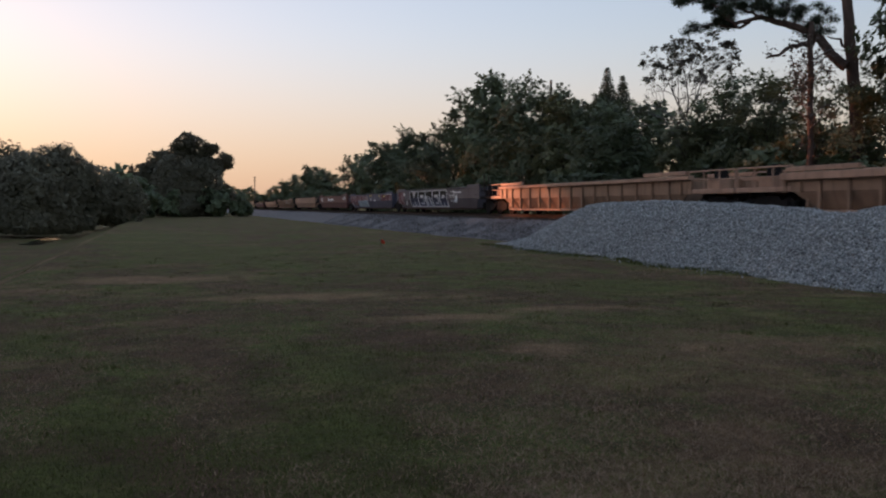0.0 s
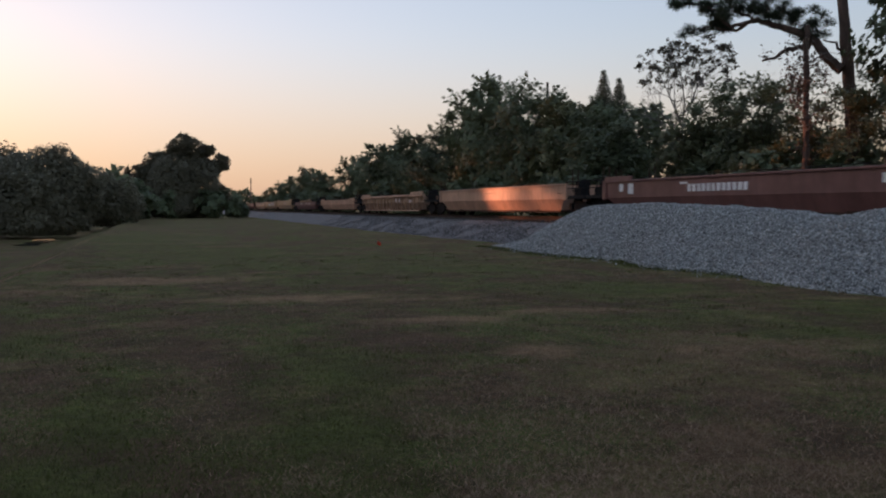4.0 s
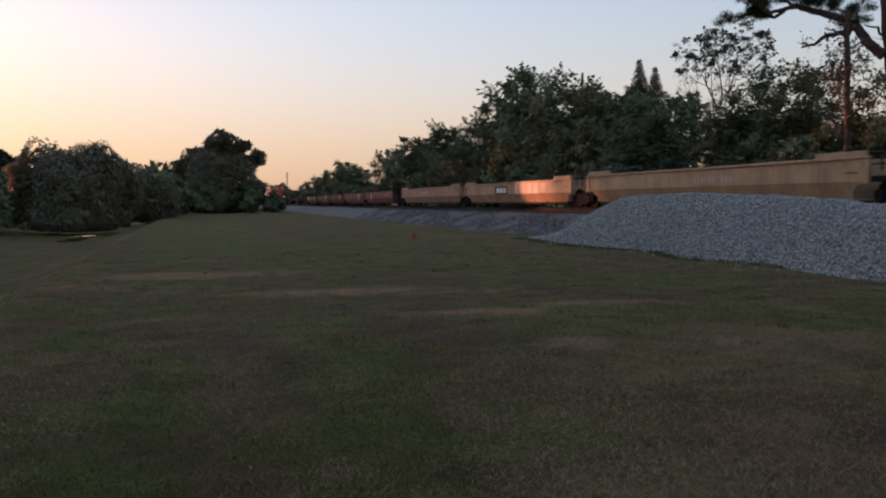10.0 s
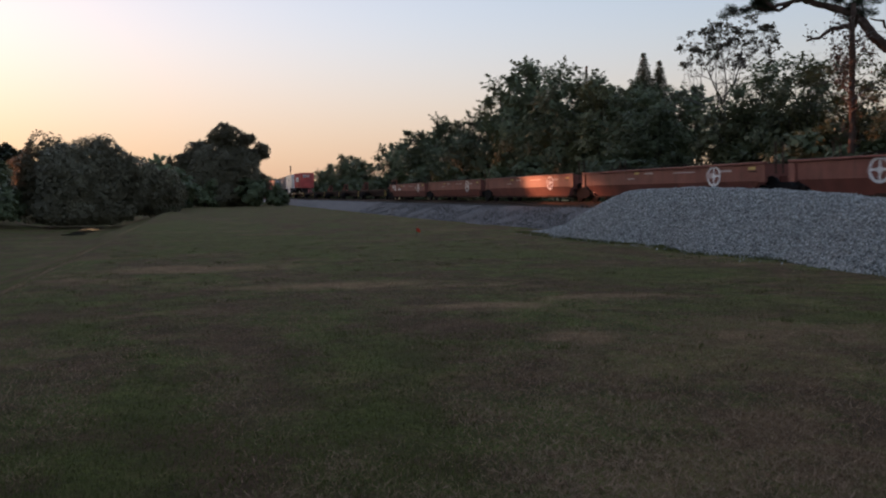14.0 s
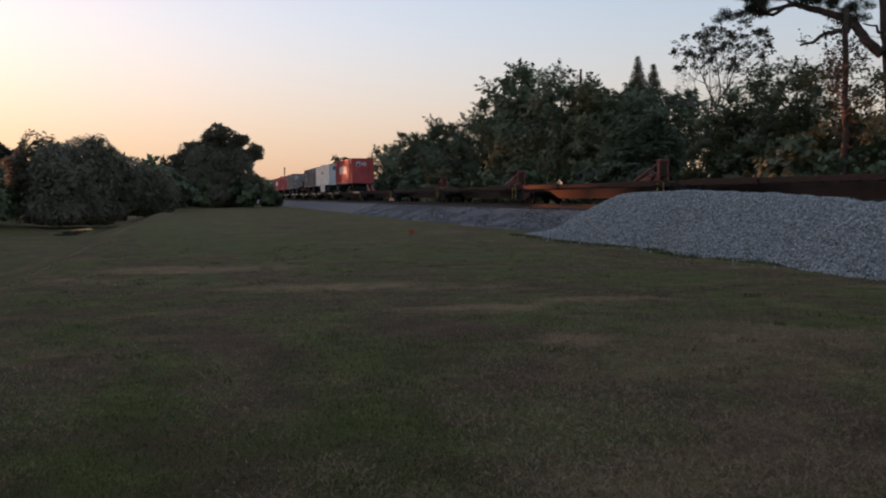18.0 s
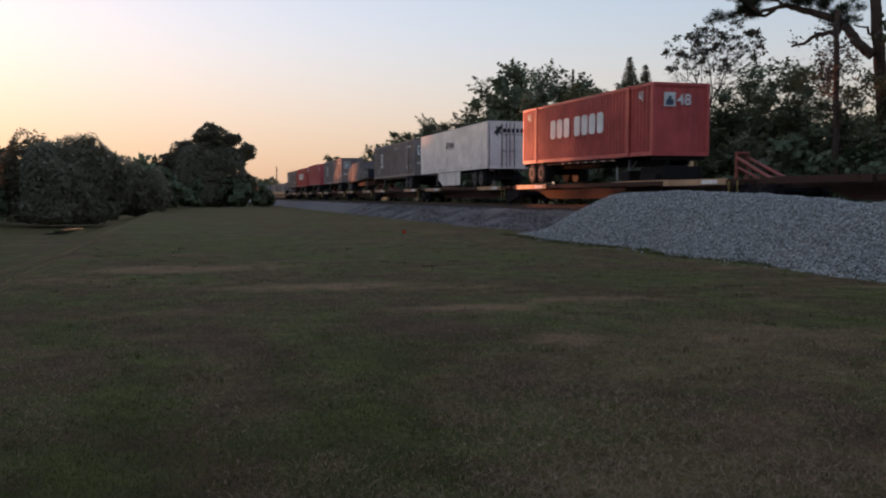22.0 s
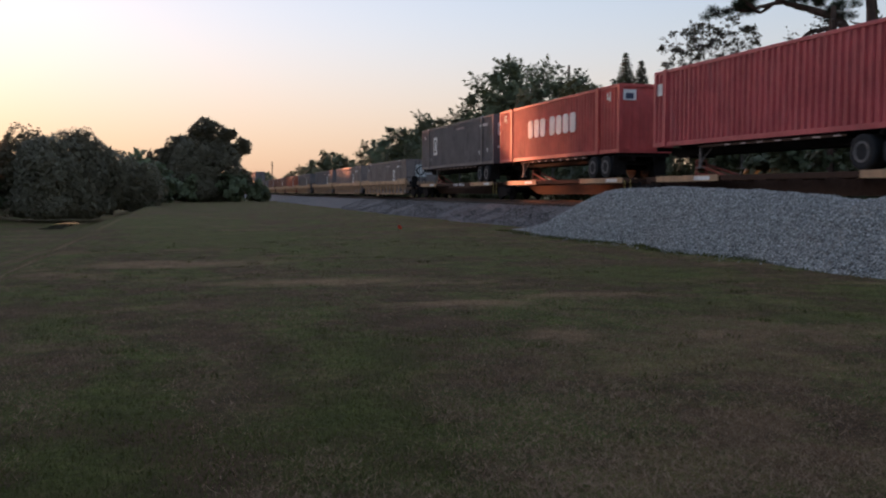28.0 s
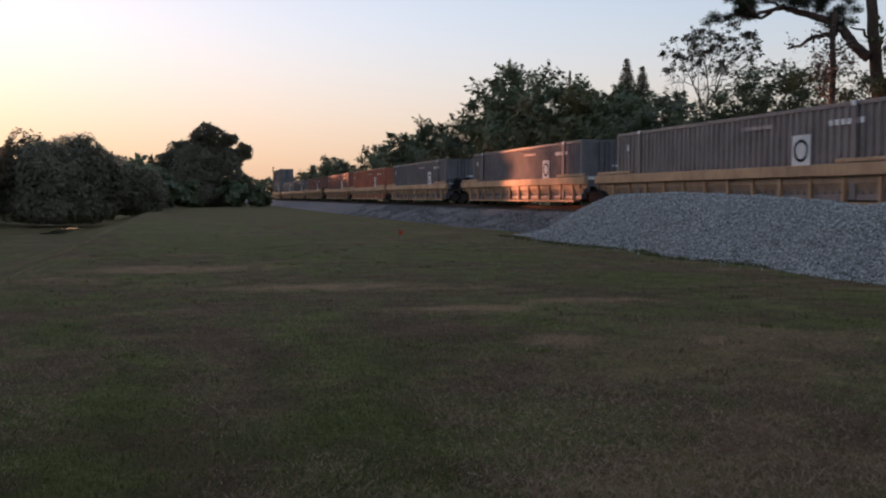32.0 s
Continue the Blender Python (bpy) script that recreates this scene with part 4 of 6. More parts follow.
# the pine's limbs, from the fork outwards
PINE_MAIN = [(29.00, 33.50, 7.63), (28.44, 33.80, 8.27), (28.13, 34.10, 8.87), (27.86, 34.40, 9.33), (27.12, 34.80, 9.61), (26.46, 35.10, 9.81), (26.02, 35.40, 10.04)]
PINE_LOW = [(26.02, 35.40, 10.04), (25.65, 35.70, 9.93), (25.26, 35.90, 9.62), (24.51, 36.10, 9.66), (24.23, 36.30, 9.84)]
PINE_UP = [(26.02, 35.40, 10.04), (25.33, 35.50, 9.87), (24.75, 35.60, 9.68), (24.56, 35.80, 9.94), (24.43, 36.00, 10.32), (24.03, 36.20, 10.64), (23.37, 36.40, 10.79)]
PINE_MID = [(26.02, 35.40, 10.04), (25.33, 35.60, 10.29), (24.88, 35.80, 10.46)]
PINE_BROKEN = [(27.94, 34.30, 8.80), (27.20, 34.50, 8.69), (26.84, 34.60, 8.57), (26.42, 34.70, 8.22), (25.84, 34.80, 8.11)]
PINE_STUB = [(28.96, 33.50, 8.51), (28.53, 33.40, 8.82), (27.82, 33.30, 8.89)]


def make_pine():
    rng = np.random.default_rng(5)
    base = Vector((29.9, 33.2, 0.2))
    t = thing("pine_tree", "tall old pine with a bare trunk and long crooked forked limbs", "pine tree", base)
    rel = lambda p: tuple(np.array(p) - np.array(base))
    g = G()
    limb(g, [(0, 0, 0), rel((29.69, 33.3, 3.2)), rel((29.5, 33.4, 5.7)), rel((29.3, 33.5, 8.1)), rel((29.12, 33.6, 10.3)), rel((29.0, 33.7, 13.0)), rel((29.1, 33.8, 17.0))], 0.34, 0.16, rng, 12)
    part("trunk", g, PINEBARK, t)
    for pts, r0, r1 in ((PINE_MAIN, 0.24, 0.12), (PINE_LOW, 0.10, 0.045), (PINE_UP, 0.10, 0.035), (PINE_MID, 0.07, 0.03), (PINE_STUB, 0.07, 0.03)):
        g = G()
        limb(g, [rel(p) for p in pts], r0, r1, rng)
        part("limb", g, PINEBARK, t)
    g = G()
    limb(g, [rel(p) for p in PINE_BROKEN], 0.13, 0.05, rng)
    part("broken_limb", g, PINEBARK, t, "bare broken limb")
    # twigs that carry the needle sprays: start on a limb, way out, how many
    g = G()
    tips = []
    for pts, lo, hi, n, up, out in ((PINE_MAIN, 2.0, 6.0, 30, 0.62, 0.34), (PINE_LOW, 2.4, 4.0, 7, 0.12, 0.3), (PINE_UP, 2.8, 6.0, 22, 0.15, 0.45), (PINE_MID, 0.5, 2.0, 12, 0.35, 0.35)):
        for _ in range(n):
            k = rng.uniform(lo, hi)
            i = min(int(k), len(pts) - 2)
            p = np.array(pts[i]) + (np.array(pts[i + 1]) - np.array(pts[i])) * (k - i)
            q = p + np.array([rng.normal() * out, rng.normal() * out * 1.4, up * rng.uniform(0.35, 1.5)])
            limb(g, [rel(p), rel((p + q) / 2 + rng.normal(size=3) * 0.06), rel(q)], 0.022, 0.01, rng, 4)
            tips.append(q)
    for p, q in (((24.23, 36.3, 9.84), (23.9, 36.4, 9.66)), ((24.23, 36.3, 9.84), (23.5, 36.6, 9.57)), ((24.23, 36.3, 9.84), (22.95, 36.6, 9.42)), ((24.1, 36.3, 9.8), (23.2, 36.5, 9.7)), ((23.37, 36.4, 10.79), (22.4, 36.4, 10.65)), ((23.37, 36.4, 10.79), (22.9, 36.5, 10.9)), ((27.86, 34.4, 9.33), (27.7, 34.4, 9.05)), ((28.0, 34.3, 9.1), (28.95, 34.3, 9.9)), ((28.0, 34.3, 9.1), (28.7, 34.4, 10.25))):
        limb(g, [rel(p), rel(q)], 0.02, 0.01, rng, 4)
        tips.append(np.array(q))
    for _ in range(60):
        a = rng.uniform(0, 2 * math.pi)
        h = rng.uniform(13.0, 18.5)
        q = np.array([29.0 + rng.uniform(0.6, 3.6) * math.cos(a), 33.8 + rng.uniform(0.6, 3.6) * math.sin(a), h])
        limb(g, [rel((29.0, 33.8, h - 1.2)), rel(q)], 0.05, 0.015, rng, 4)
        tips.append(q)
    part("twig_work", g, PINEBARK, t)
    part("needles", quads_mesh("needles", tuft_cloud(rng, [np.array(rel(q)) for q in tips], 0.34, 330, 0.020, 11.0), NEEDLE), NEEDLE, t)


make_pine()


def make_vine_trunk():
    rng = np.random.default_rng(8)
    base = Vector((27.1, 33.4, 0.2))
    t = thing("dead_tree", "slim reddish dead trunk hung with dry vines", "tree", base)
    g = G()
    limb(g, [(0, 0, 0), (0.05, 0.03, 4.0), (-0.03, 0.05, 8.6), (0.0, 0.0, 9.3)], 0.15, 0.10, rng, 8)
    part("trunk", g, PINEBARK, t)
    cen = [np.array([rng.normal() * 0.55, rng.normal() * 0.55, z]) for z in rng.uniform(6.0, 8.5, 30)] + [np.array([rng.normal() * 0.25, rng.normal() * 0.25, z]) for z in rng.uniform(3.4, 6.0, 8)]
    part("dry_vines", quads_mesh("dry_vines", np.concatenate([leaf_quads(rng, blob_points(rng, 40, c, np.array([0.4, 0.4, 0.6]), 0.1), 0.08) for c in cen]), DRYLEAF), DRYLEAF, t)
    g = G()
    for i in range(26):
        a = rng.uniform(0, 6.28)
        z = rng.uniform(4.5, 8.2)
        limb(g, [(0, 0, z), (0.7 * math.cos(a), 0.7 * math.sin(a), z + 0.5), (1.3 * math.cos(a), 1.3 * math.sin(a), z + 0.4)], 0.03, 0.008, rng, 4)
    part("twig_work", g, DEADWOOD, t)


make_vine_trunk()


def make_bare_tree():
    """A thin half-dead tree: many fine branches, sparse brownish leaves at the top."""
    rng = np.random.default_rng(9)
    base = Vector((32.4, 51.6, 0.2))
    t = thing("bare_tree", "thin half-dead tree with fine bare branches and sparse brown leaves", "tree", base)
    g = G()
    tips = []

    def grow(p, way, length, r, depth):
        q = p + way * length
        mid = (p + q) / 2 + rng.normal(size=3) * 0.06 * length
        g.tube([tuple(p), tuple(mid), tuple(q)], [r, r * 0.85, r * 0.65], 5)
        if depth == 0:
            tips.append(q)
            return
        for _ in range(3 if depth > 3 else 2 + int(rng.random() < 0.6)):
            w = way + rng.normal(size=3) * 0.42 + np.array([0, 0, 0.06])
            grow(q, w / np.linalg.norm(w), length * rng.uniform(0.55, 0.74), r * 0.60, depth - 1)

    # a clean stem, then an umbrella of fine branches
    g.tube([(0, 0, 0), (0.05, 0, 3.5), (-0.02, 0, 6.4)], [0.16, 0.13, 0.10], 7)
    for k in range(5):
        a = 2 * math.pi * k / 5 + 0.4
        w = np.array([0.55 * math.cos(a), 0.55 * math.sin(a), 1.0])
        grow(np.array([-0.02, 0, 6.3 + 0.25 * k]), w / np.linalg.norm(w), 1.9, 0.06, 5)
    top_z = max(p[2] for p in tips)
    fit = lambda p: (p[0] * 0.95, p[1] * 0.95, p[2] if p[2] < 6.4 else 6.4 + (p[2] - 6.4) * 5.9 / (top_z - 6.4))
    g.v = [fit(p) for p in g.v]
    tips = [np.array(fit(p)) for p in tips]
    # the dead bare half that leans towards the sunset
    for k in range(4):
        w = np.array([-0.5 - 0.15 * k, rng.normal() * 0.2, 1.0])
        grow(np.array([-0.05, 0, 4.6 + 0.5 * k]), w / np.linalg.norm(w), 1.7, 0.045, 4)
    part("branch_work", g, DEADWOOD, t)
    top = [p for p in tips if p[2] > 9.4 and rng.random() < 0.8]
    part("leafage", quads_mesh("leafage", np.concatenate([leaf_quads(rng, blob_points(rng, 7, p, np.array([0.28, 0.28, 0.16]), 0.1), 0.11) for p in top]), SPARSE), SPARSE, t, "sparse brownish leaves")


make_bare_tree()


def norfolk(at, h):
    """A conifer with regular tiers of upcurved branches."""
    rng = np.random.default_rng(int(h * 10))
    t = thing("norfolk_pine", "narrow conifer with regular tiers of branches", "conifer", at, "conifers behind the belt")
    g = G()
    g.tube([(0, 0, 0), (0, 0, h * 0.6), (0, 0, h)], [0.2, 0.1, 0.02], 7)
    cl = []
    for i in range(22):
        z = h - 0.2 - 0.30 * i
        if z < 2:
            break
        r = 0.14 + 0.085 * i
        n = 6 + i // 2
        for k in range(n):
            a = 2 * math.pi * k / n + i * 0.5
            tip = np.array([r * math.cos(a), r * math.sin(a), z + 0.16 * r])
            g.tube([(0, 0, z), tuple(tip * np.array([0.6, 0.6, 1]) - np.array([0, 0, 0.05])), tuple(tip)], [0.025, 0.018, 0.008], 4)
            for s in np.linspace(0.3, 1.0, 3 + i // 3):
                cl.append(np.array([tip[0] * s, tip[1] * s, z + 0.16 * r * s]))
    part("trunk", g, BARK, t)
    part("needles", quads_mesh("needles", tuft_cloud(rng, cl, 0.2, 8, 0.07, 3.6), NEEDLE), NEEDLE, t)


norfolk((46, 88.7, 0.3), 16.0)
norfolk((46, 85.3, 0.3), 14.7)


def utility_pole(at, h, arms=1, label="weathered wooden utility pole with a crossarm"):
    t = thing("utility_pole", label, "utility pole", at, rz=70)
    part("pole", G().tube([(0, 0, 0), (0, 0, h)], [0.16, 0.12], 8), TIE, t)
    for k in range(arms):
        z = h - 0.35 - 0.9 * k
        part("crossarm", G().box(-0.9, 0.9, -0.06, 0.06, z, z + 0.12), TIE, t)
        for x in (-0.8, -0.3, 0.3, 0.8):
            part("insulator", G().tube([(x, 0, z + 0.12), (x, 0, z + 0.26)], [0.04, 0.05], 6), BLACK, t)


utility_pole((40, 89.9, 0.3), 14.6)
utility_pole((25.8, 258.7, 0.3), 9.6, 2, "slim distant utility pole with two crossarms")


def make_far_woods():
    rng = np.random.default_rng(15)
    n = 26000
    x = rng.uniform(-330, 70, n)
    top = 6.0 + 2.2 * np.sin(x * 0.05) + 1.4 * np.sin(x * 0.21 + 1) + 0.9 * np.sin(x * 0.7)
    y = 400 + rng.uniform(-9, 9, n) - 0.0008 * x * x
    z = top * rng.random(n) ** 0.7
    tagged(new("far_woods", quads_mesh("far_woods", leaf_quads(rng, np.stack([x, y, z], 1), 1.1), LEAF)), "distant line of low dark woods", "woods", kind="stuff")


make_far_woods()


def marker_flag(at):
    t = thing("marker_flag", "small red-orange utility marker flag on a thin wire in the grass", "marker flag", at)
    part("wire", G().tube([(0, 0, -0.05), (0.01, 0, 0.34)], [0.006, 0.005], 5), BLACK, t)
    g = G()
    for i in range(6):
        y = 0.025 * math.sin(i * 1.1)
        g.v += [(0.01 + 0.028 * i, y, 0.20 - 0.008 * i), (0.01 + 0.028 * i, y + 0.004, 0.34 - 0.012 * i)]
    g.f = [(2 * i, 2 * i + 2, 2 * i + 3, 2 * i + 1) for i in range(5)]
    part("flag", g, FLAG, t, "crumpled red-orange plastic flag")


FLAG = mat_plain("red_orange_plastic", (0.72, 0.075, 0.03), 0.5)
marker_flag((8.1, 34.0, 0.0))

WATER = mat_plain("still_ditch_water", (0.02, 0.022, 0.018), 0.12, spec=0.5)
g = G()
for i in range(20):
    y = 84 + i * 0.9
    w = 0.8 + 0.3 * math.sin(i * 0.9) if i not in (0, 19) else 0.05
    g.v += [(-10.4 - w, y, -1.57), (-10.4 + w, y, -1.57)]
g.f = [(2 * i, 2 * i + 1, 2 * i + 3, 2 * i + 2) for i in range(19)]
tagged(part("ditch_water", g, WATER), "still water in the bottom of the ditch", "water", kind="structure")

# ---- the train: each car's y = 0 is its leading end, z = 0 the rail head, x < 0 the side towards the grass ----
MOVERS = []  # thing, leading end at 0 s, height over the rail, tilt


def roll(ob, u, z=0.0, tilt=0.0):
    MOVERS.append((ob, u, z, tilt))
    return ob


def cyl_x(g, x0, x1, y, z, r, sides=20):
    return g.tube([(x0, y, z), (x1, y, z)], [r, r], sides)


def spun(prof, sides=20):
    """A solid of rotation about the x axis from (x, r) pairs."""
    g = G()
    for x, r in prof:
        g.v += [(x, r * math.cos(2 * math.pi * j / sides), r * math.sin(2 * math.pi * j / sides)) for j in range(sides)]
    for i in range(len(prof) - 1):
        g.f += [(i * sides + j, i * sides + (j + 1) % sides, (i + 1) * sides + (j + 1) % sides, (i + 1) * sides + j) for j in range(sides)]
    k = (len(prof) - 1) * sides
    g.f += [tuple(range(sides - 1, -1, -1)), tuple(k + j for j in range(sides))]
    return g


WHEEL_ME = spun([(-0.075, 0.10), (-0.075, 0.16), (-0.03, 0.18), (-0.03, 0.36), (-0.06, 0.38), (-0.06, 0.455), (0.045, 0.465), (0.05, 0.49), (0.075, 0.49), (0.075, 0.10)]).mesh("wheel", BLACK)
AXLE_ME = spun([(-0.75, 0.085), (0.75, 0.085)], 10).mesh("axle", BLACK)
TYRE_ME = spun([(-0.13, 0.28), (-0.14, 0.42), (-0.11, 0.49), (-0.06, 0.505), (0.06, 0.505), (0.11, 0.49), (0.14, 0.42), (0.13, 0.28)], 22).mesh("tyre", RUBBER)
RIM_ME = spun([(-0.10, 0.07), (-0.10, 0.22), (-0.15, 0.235), (-0.155, 0.295), (0.12, 0.295), (0.12, 0.07)], 18).mesh("rim", mat_plain("wheel_rim_grey", (0.17, 0.16, 0.155), 0.6, 0.0))


def bogie_mesh():
    g = G()
    for s in (-1, 1):
        side = [(-1.22, 0.34), (-1.22, 0.58), (-1.02, 0.66), (-0.62, 0.60), (-0.42, 0.74), (0.42, 0.74), (0.62, 0.60), (1.02, 0.66), (1.22, 0.58), (1.22, 0.34), (0.98, 0.36), (0.62, 0.26), (0.38, 0.20), (-0.38, 0.20), (-0.62, 0.26), (-0.98, 0.36)]
        x = s * 1.0
        g.prism(side, x - 0.07, x + 0.07, "x")
        for y in (-0.18, 0.0, 0.18):
            g.tube([(x, y, 0.26), (x, y, 0.60)], [0.075, 0.075], 8)
        for y in (-0.88, 0.88):
            cyl_x(g, x - 0.14, x + 0.14, y, 0.47, 0.12, 10)
    g.box(-1.0, 1.0, -0.22, 0.22, 0.48, 0.72, 0.03)
    return g.mesh("bogie", BLACK)


BOGIE_ME = bogie_mesh()


def bogie(car, y):
    b = part("bogie", BOGIE_ME, BLACK, car, at=(0, y, 0))
    for dy in (-0.88, 0.88):
        part("axle", AXLE_ME, BLACK, b, at=(0, dy, 0.47))
        for s in (-1, 1):
            part("wheel", WHEEL_ME, BLACK, b, at=(s * 0.755, dy, 0.47), turn=(0, 0, 180 if s < 0 else 0))


COUPLER_ME = G().box(-0.14, 0.14, -0.65, 0.65, 0.62, 0.90, 0.03).box(-0.2, 0.24, -0.2, 0.2, 0.58, 0.94, 0.05).mesh("coupler", BLACK)


def bar(g, a, b, r=0.022, sides=5):
    return g.tube([a, b], [r, r], sides)


def railing(car, y0, y1, z, x, mat):
    """Hand rails on an end platform, each post a part."""
    n = max(2, int(abs(y1 - y0) / 0.7) + 1)
    for i in range(n):
        y = y0 + (y1 - y0) * i / (n - 1)
        part("rail_post", bar(G(), (x, y, z), (x, y, z + 0.62), 0.03), mat, car)
    part("hand_rail", bar(bar(G(), (x, y0, z + 0.62), (x, y1, z + 0.62), 0.028), (x, y0, z + 0.32), (x, y1, z + 0.32), 0.02), mat, car)


def end_platform(car, y0, y1, z, mat, rails=True, own_bogie=None, coupler=None):
    lo, hi = min(y0, y1), max(y0, y1)
    part("end_platform", G().box(-1.36, 1.36, lo, hi, z - 0.16, z, 0.02).box(-0.3, 0.3, lo, hi, z - 0.5, z - 0.16), mat, car)
    if rails:
        for x in (-1.3, 1.3):
            railing(car, y0, y1, z, x, mat)
        part("brake_wheel", spun([(-0.02, 0.24), (-0.02, 0.28), (0.02, 0.28), (0.02, 0.24)], 16), BLACK, car, at=(-0.9, (y0 + y1) / 2, z + 0.45), turn=(0, 0, 90))
        part("junction_box", G().box(-1.24, -0.8, (y0 + y1) / 2 - 0.35, (y0 + y1) / 2 + 0.35, z, z + 0.34, 0.02), mat, car)
    if own_bogie is not None:
        bogie(car, own_bogie)
    if coupler is not None:
        part("coupler", COUPLER_ME, BLACK, car, at=(0, coupler, 0))


def letters(text, size, mat, car, x, y, z, extrude=0.004, name="painted_lettering", label="", narrow=1.0, face="side", bold=0.012):
    """Lettering on the side towards the grass (or on the leading end); (y, z) is its lower middle."""
    cu = bpy.data.curves.new("lettering", "FONT")
    cu.body, cu.size, cu.extrude, cu.align_x = text, size, extrude, "CENTER"
    cu.offset = bold * size
    ob = bpy.data.objects.new("lettering", cu)
    me = bpy.data.meshes.new_from_object(ob)
    bpy.data.objects.remove(ob)
    me.materials.clear()
    me.materials.append(mat)
    if face == "side":
        m = Matrix(((0, 0, -1, x), (-1, 0, 0, y), (0, 1, 0, z), (0, 0, 0, 1)))
    else:
        m = Matrix(((1, 0, 0, x), (0, 0, -1, y), (0, 1, 0, z), (0, 0, 0, 1)))
    me.transform(m @ Matrix.Diagonal((narrow, 1, 1, 1)))
    return part(name, me, mat, car, label)


def strokes(items, mat, car, x, name="painted_marking", label="", t=0.006):
    """Flat painted bars on the side towards the grass: (y0, y1, z0, z1) each."""
    for y0, y1, z0, z1 in items:
        part(name, G().box(x - t, x + 0.004, min(y0, y1), max(y0, y1), z0, z1), mat, car, label)


def word_bars(y, z, n, h, w, gap, mat, car, x, label=""):
    """Writing as plain bars: n letter-sized blocks that run away from the leading end."""
    items = [(y + i * (w + gap), y + i * (w + gap) + w, z, z + h) for i in range(n)]
    return strokes(items, mat, car, x, label=label)


def plates(car, L, mat, top, fold=0.85, inset=0.0, low=0.28, cut=1.3):
    """Both sides of a well: an upright upper plate, and a lower one that leans in towards the track."""
    for s in (-1, 1):
        xo, t = s * (1.4 - inset), -s * 0.05
        g = G()
        def ring(outline, xs):
            n = len(g.v)
            k = len(outline)
            for dx in (0.0, t):
                g.v.extend((x + dx, y, z) for (y, z), x in zip(outline, xs))
            g.f.extend((n + j, n + (j + 1) % k, n + k + (j + 1) % k, n + k + j) for j in range(k))
            g.f.append(tuple(range(n, n + k)))
            g.f.append(tuple(range(n + 2 * k - 1, n + k - 1, -1)))
        ring([(0, fold), (L, fold), (L, top), (0, top)], [xo] * 4)
        xi = xo - s * 0.26
        ring([(cut, low), (L - cut, low), (L - 0.35, fold - 0.002), (0.35, fold - 0.002)], [xi, xi, xo - s * 0.004, xo - s * 0.004])
        part("side_plate", g, mat, car)


RIB_CACHE = {}


def ribs(car, L, mat, top, low, step=0.98, start=1.55):
    key = (round(top, 2), round(low, 2), mat.name)
    if key not in RIB_CACHE:
        RIB_CACHE[key] = (G().prism([(-0.045, low), (0.045, low), (0.055, top), (-0.055, top)], -0.06, 0.06, "x").mesh("rib", mat), G().prism([(-0.04, 0.82), (0.04, 0.82), (0.045, top), (-0.045, top)], -0.06, 0.06, "x").mesh("rib", mat))
    n = int(round((L - 2 * start) / step))
    for s in (-1, 1):
        for i in range(n + 1):
            part("rib", RIB_CACHE[key][0], mat, car, at=(s * 1.34, start + (L - 2 * start) * i / n, 0))
        for y in (0.06, 0.75, L - 0.75, L - 0.06):
            part("rib", RIB_CACHE[key][1], mat, car, at=(s * 1.34, y, 0))


def bulkheads(car, L, mat, top):
    for y in (0.9, L - 0.9):
        part("bulkhead", G().box(-1.25, 1.25, y - 0.05, y + 0.05, 0.35, top - 0.1).box(-1.25, 1.25, y - 0.02, y + 0.02, top - 0.1, top - 0.05), mat, car)
    part("well_floor", G().box(-1.25, 1.25, 1.0, L - 1.0, 0.24, 0.32).box(-1.2, 1.2, 3.5, 3.9, 0.32, 0.36).box(-1.2, 1.2, L - 3.9, L - 3.5, 0.32, 0.36), RUST, car)
    for y in (-0.4, L - 1.0):
        part("centre_sill", G().box(-0.3, 0.3, y, y + 1.4, 0.62, 0.95), mat, car)


def guide_posts(car, y, top, mat):
    for x in (-1.22, -0.95, 0.95, 1.22):
        part("guide_post", bar(G(), (x, y, top - 0.4), (x, y + 0.05, top + 0.62), 0.03), mat, car)


def ribbed_well(u0, u1, gap0, gap1, mat, rim, label, top=1.52, raised=0.17, chord=0.22, step=1.15, rib_mat=None, deck=None):
    """gap0 and gap1: how far the end platforms reach beyond the well."""
    L = u1 - u0
    car = thing("well_car", label, "rail car", group="cars of the train")
    plates(car, L, mat, top - chord, inset=0.06, cut=1.35)
    ribs(car, L, rib_mat or mat, top - chord, 0.30, step)
    deck = deck or rim
    for s in (-1, 1):
        part("top_chord", G().box(s * 1.41 - 0.11, s * 1.41 + 0.03 if s > 0 else s * 1.41 + 0.11, 0, L, top - chord, top, 0.015), rim, car)
        part("bottom_sill", G().box(s * 1.36 - 0.07, s * 1.36 + 0.05, 1.3, L - 1.3, 0.22, 0.31, 0.012), rim, car)
        if raised:
            for y0, y1 in ((0.0, 3.4), (L - 3.4, L)):
                part("top_plate", G().box(s * 1.40 - 0.08, s * 1.40 + 0.06, y0 + 0.25, y1 - 0.2, top + 0.03, top + raised, 0.01), rim, car, "pale yellow raised edge plate")
    bulkheads(car, L, mat, top)
    if gap0 > 1.2:
        end_platform(car, -gap0, 0.3, 1.0, deck, True, -gap0 * 0.45, -gap0 + 0.1)
    else:
        bogie(car, -gap0 / 2)
    if gap1 > 1.2:
        end_platform(car, L - 0.3, L + gap1, 1.0, deck, True, L + gap1 * 0.45, L + gap1 - 0.1)
    return roll(car, u0), car, L


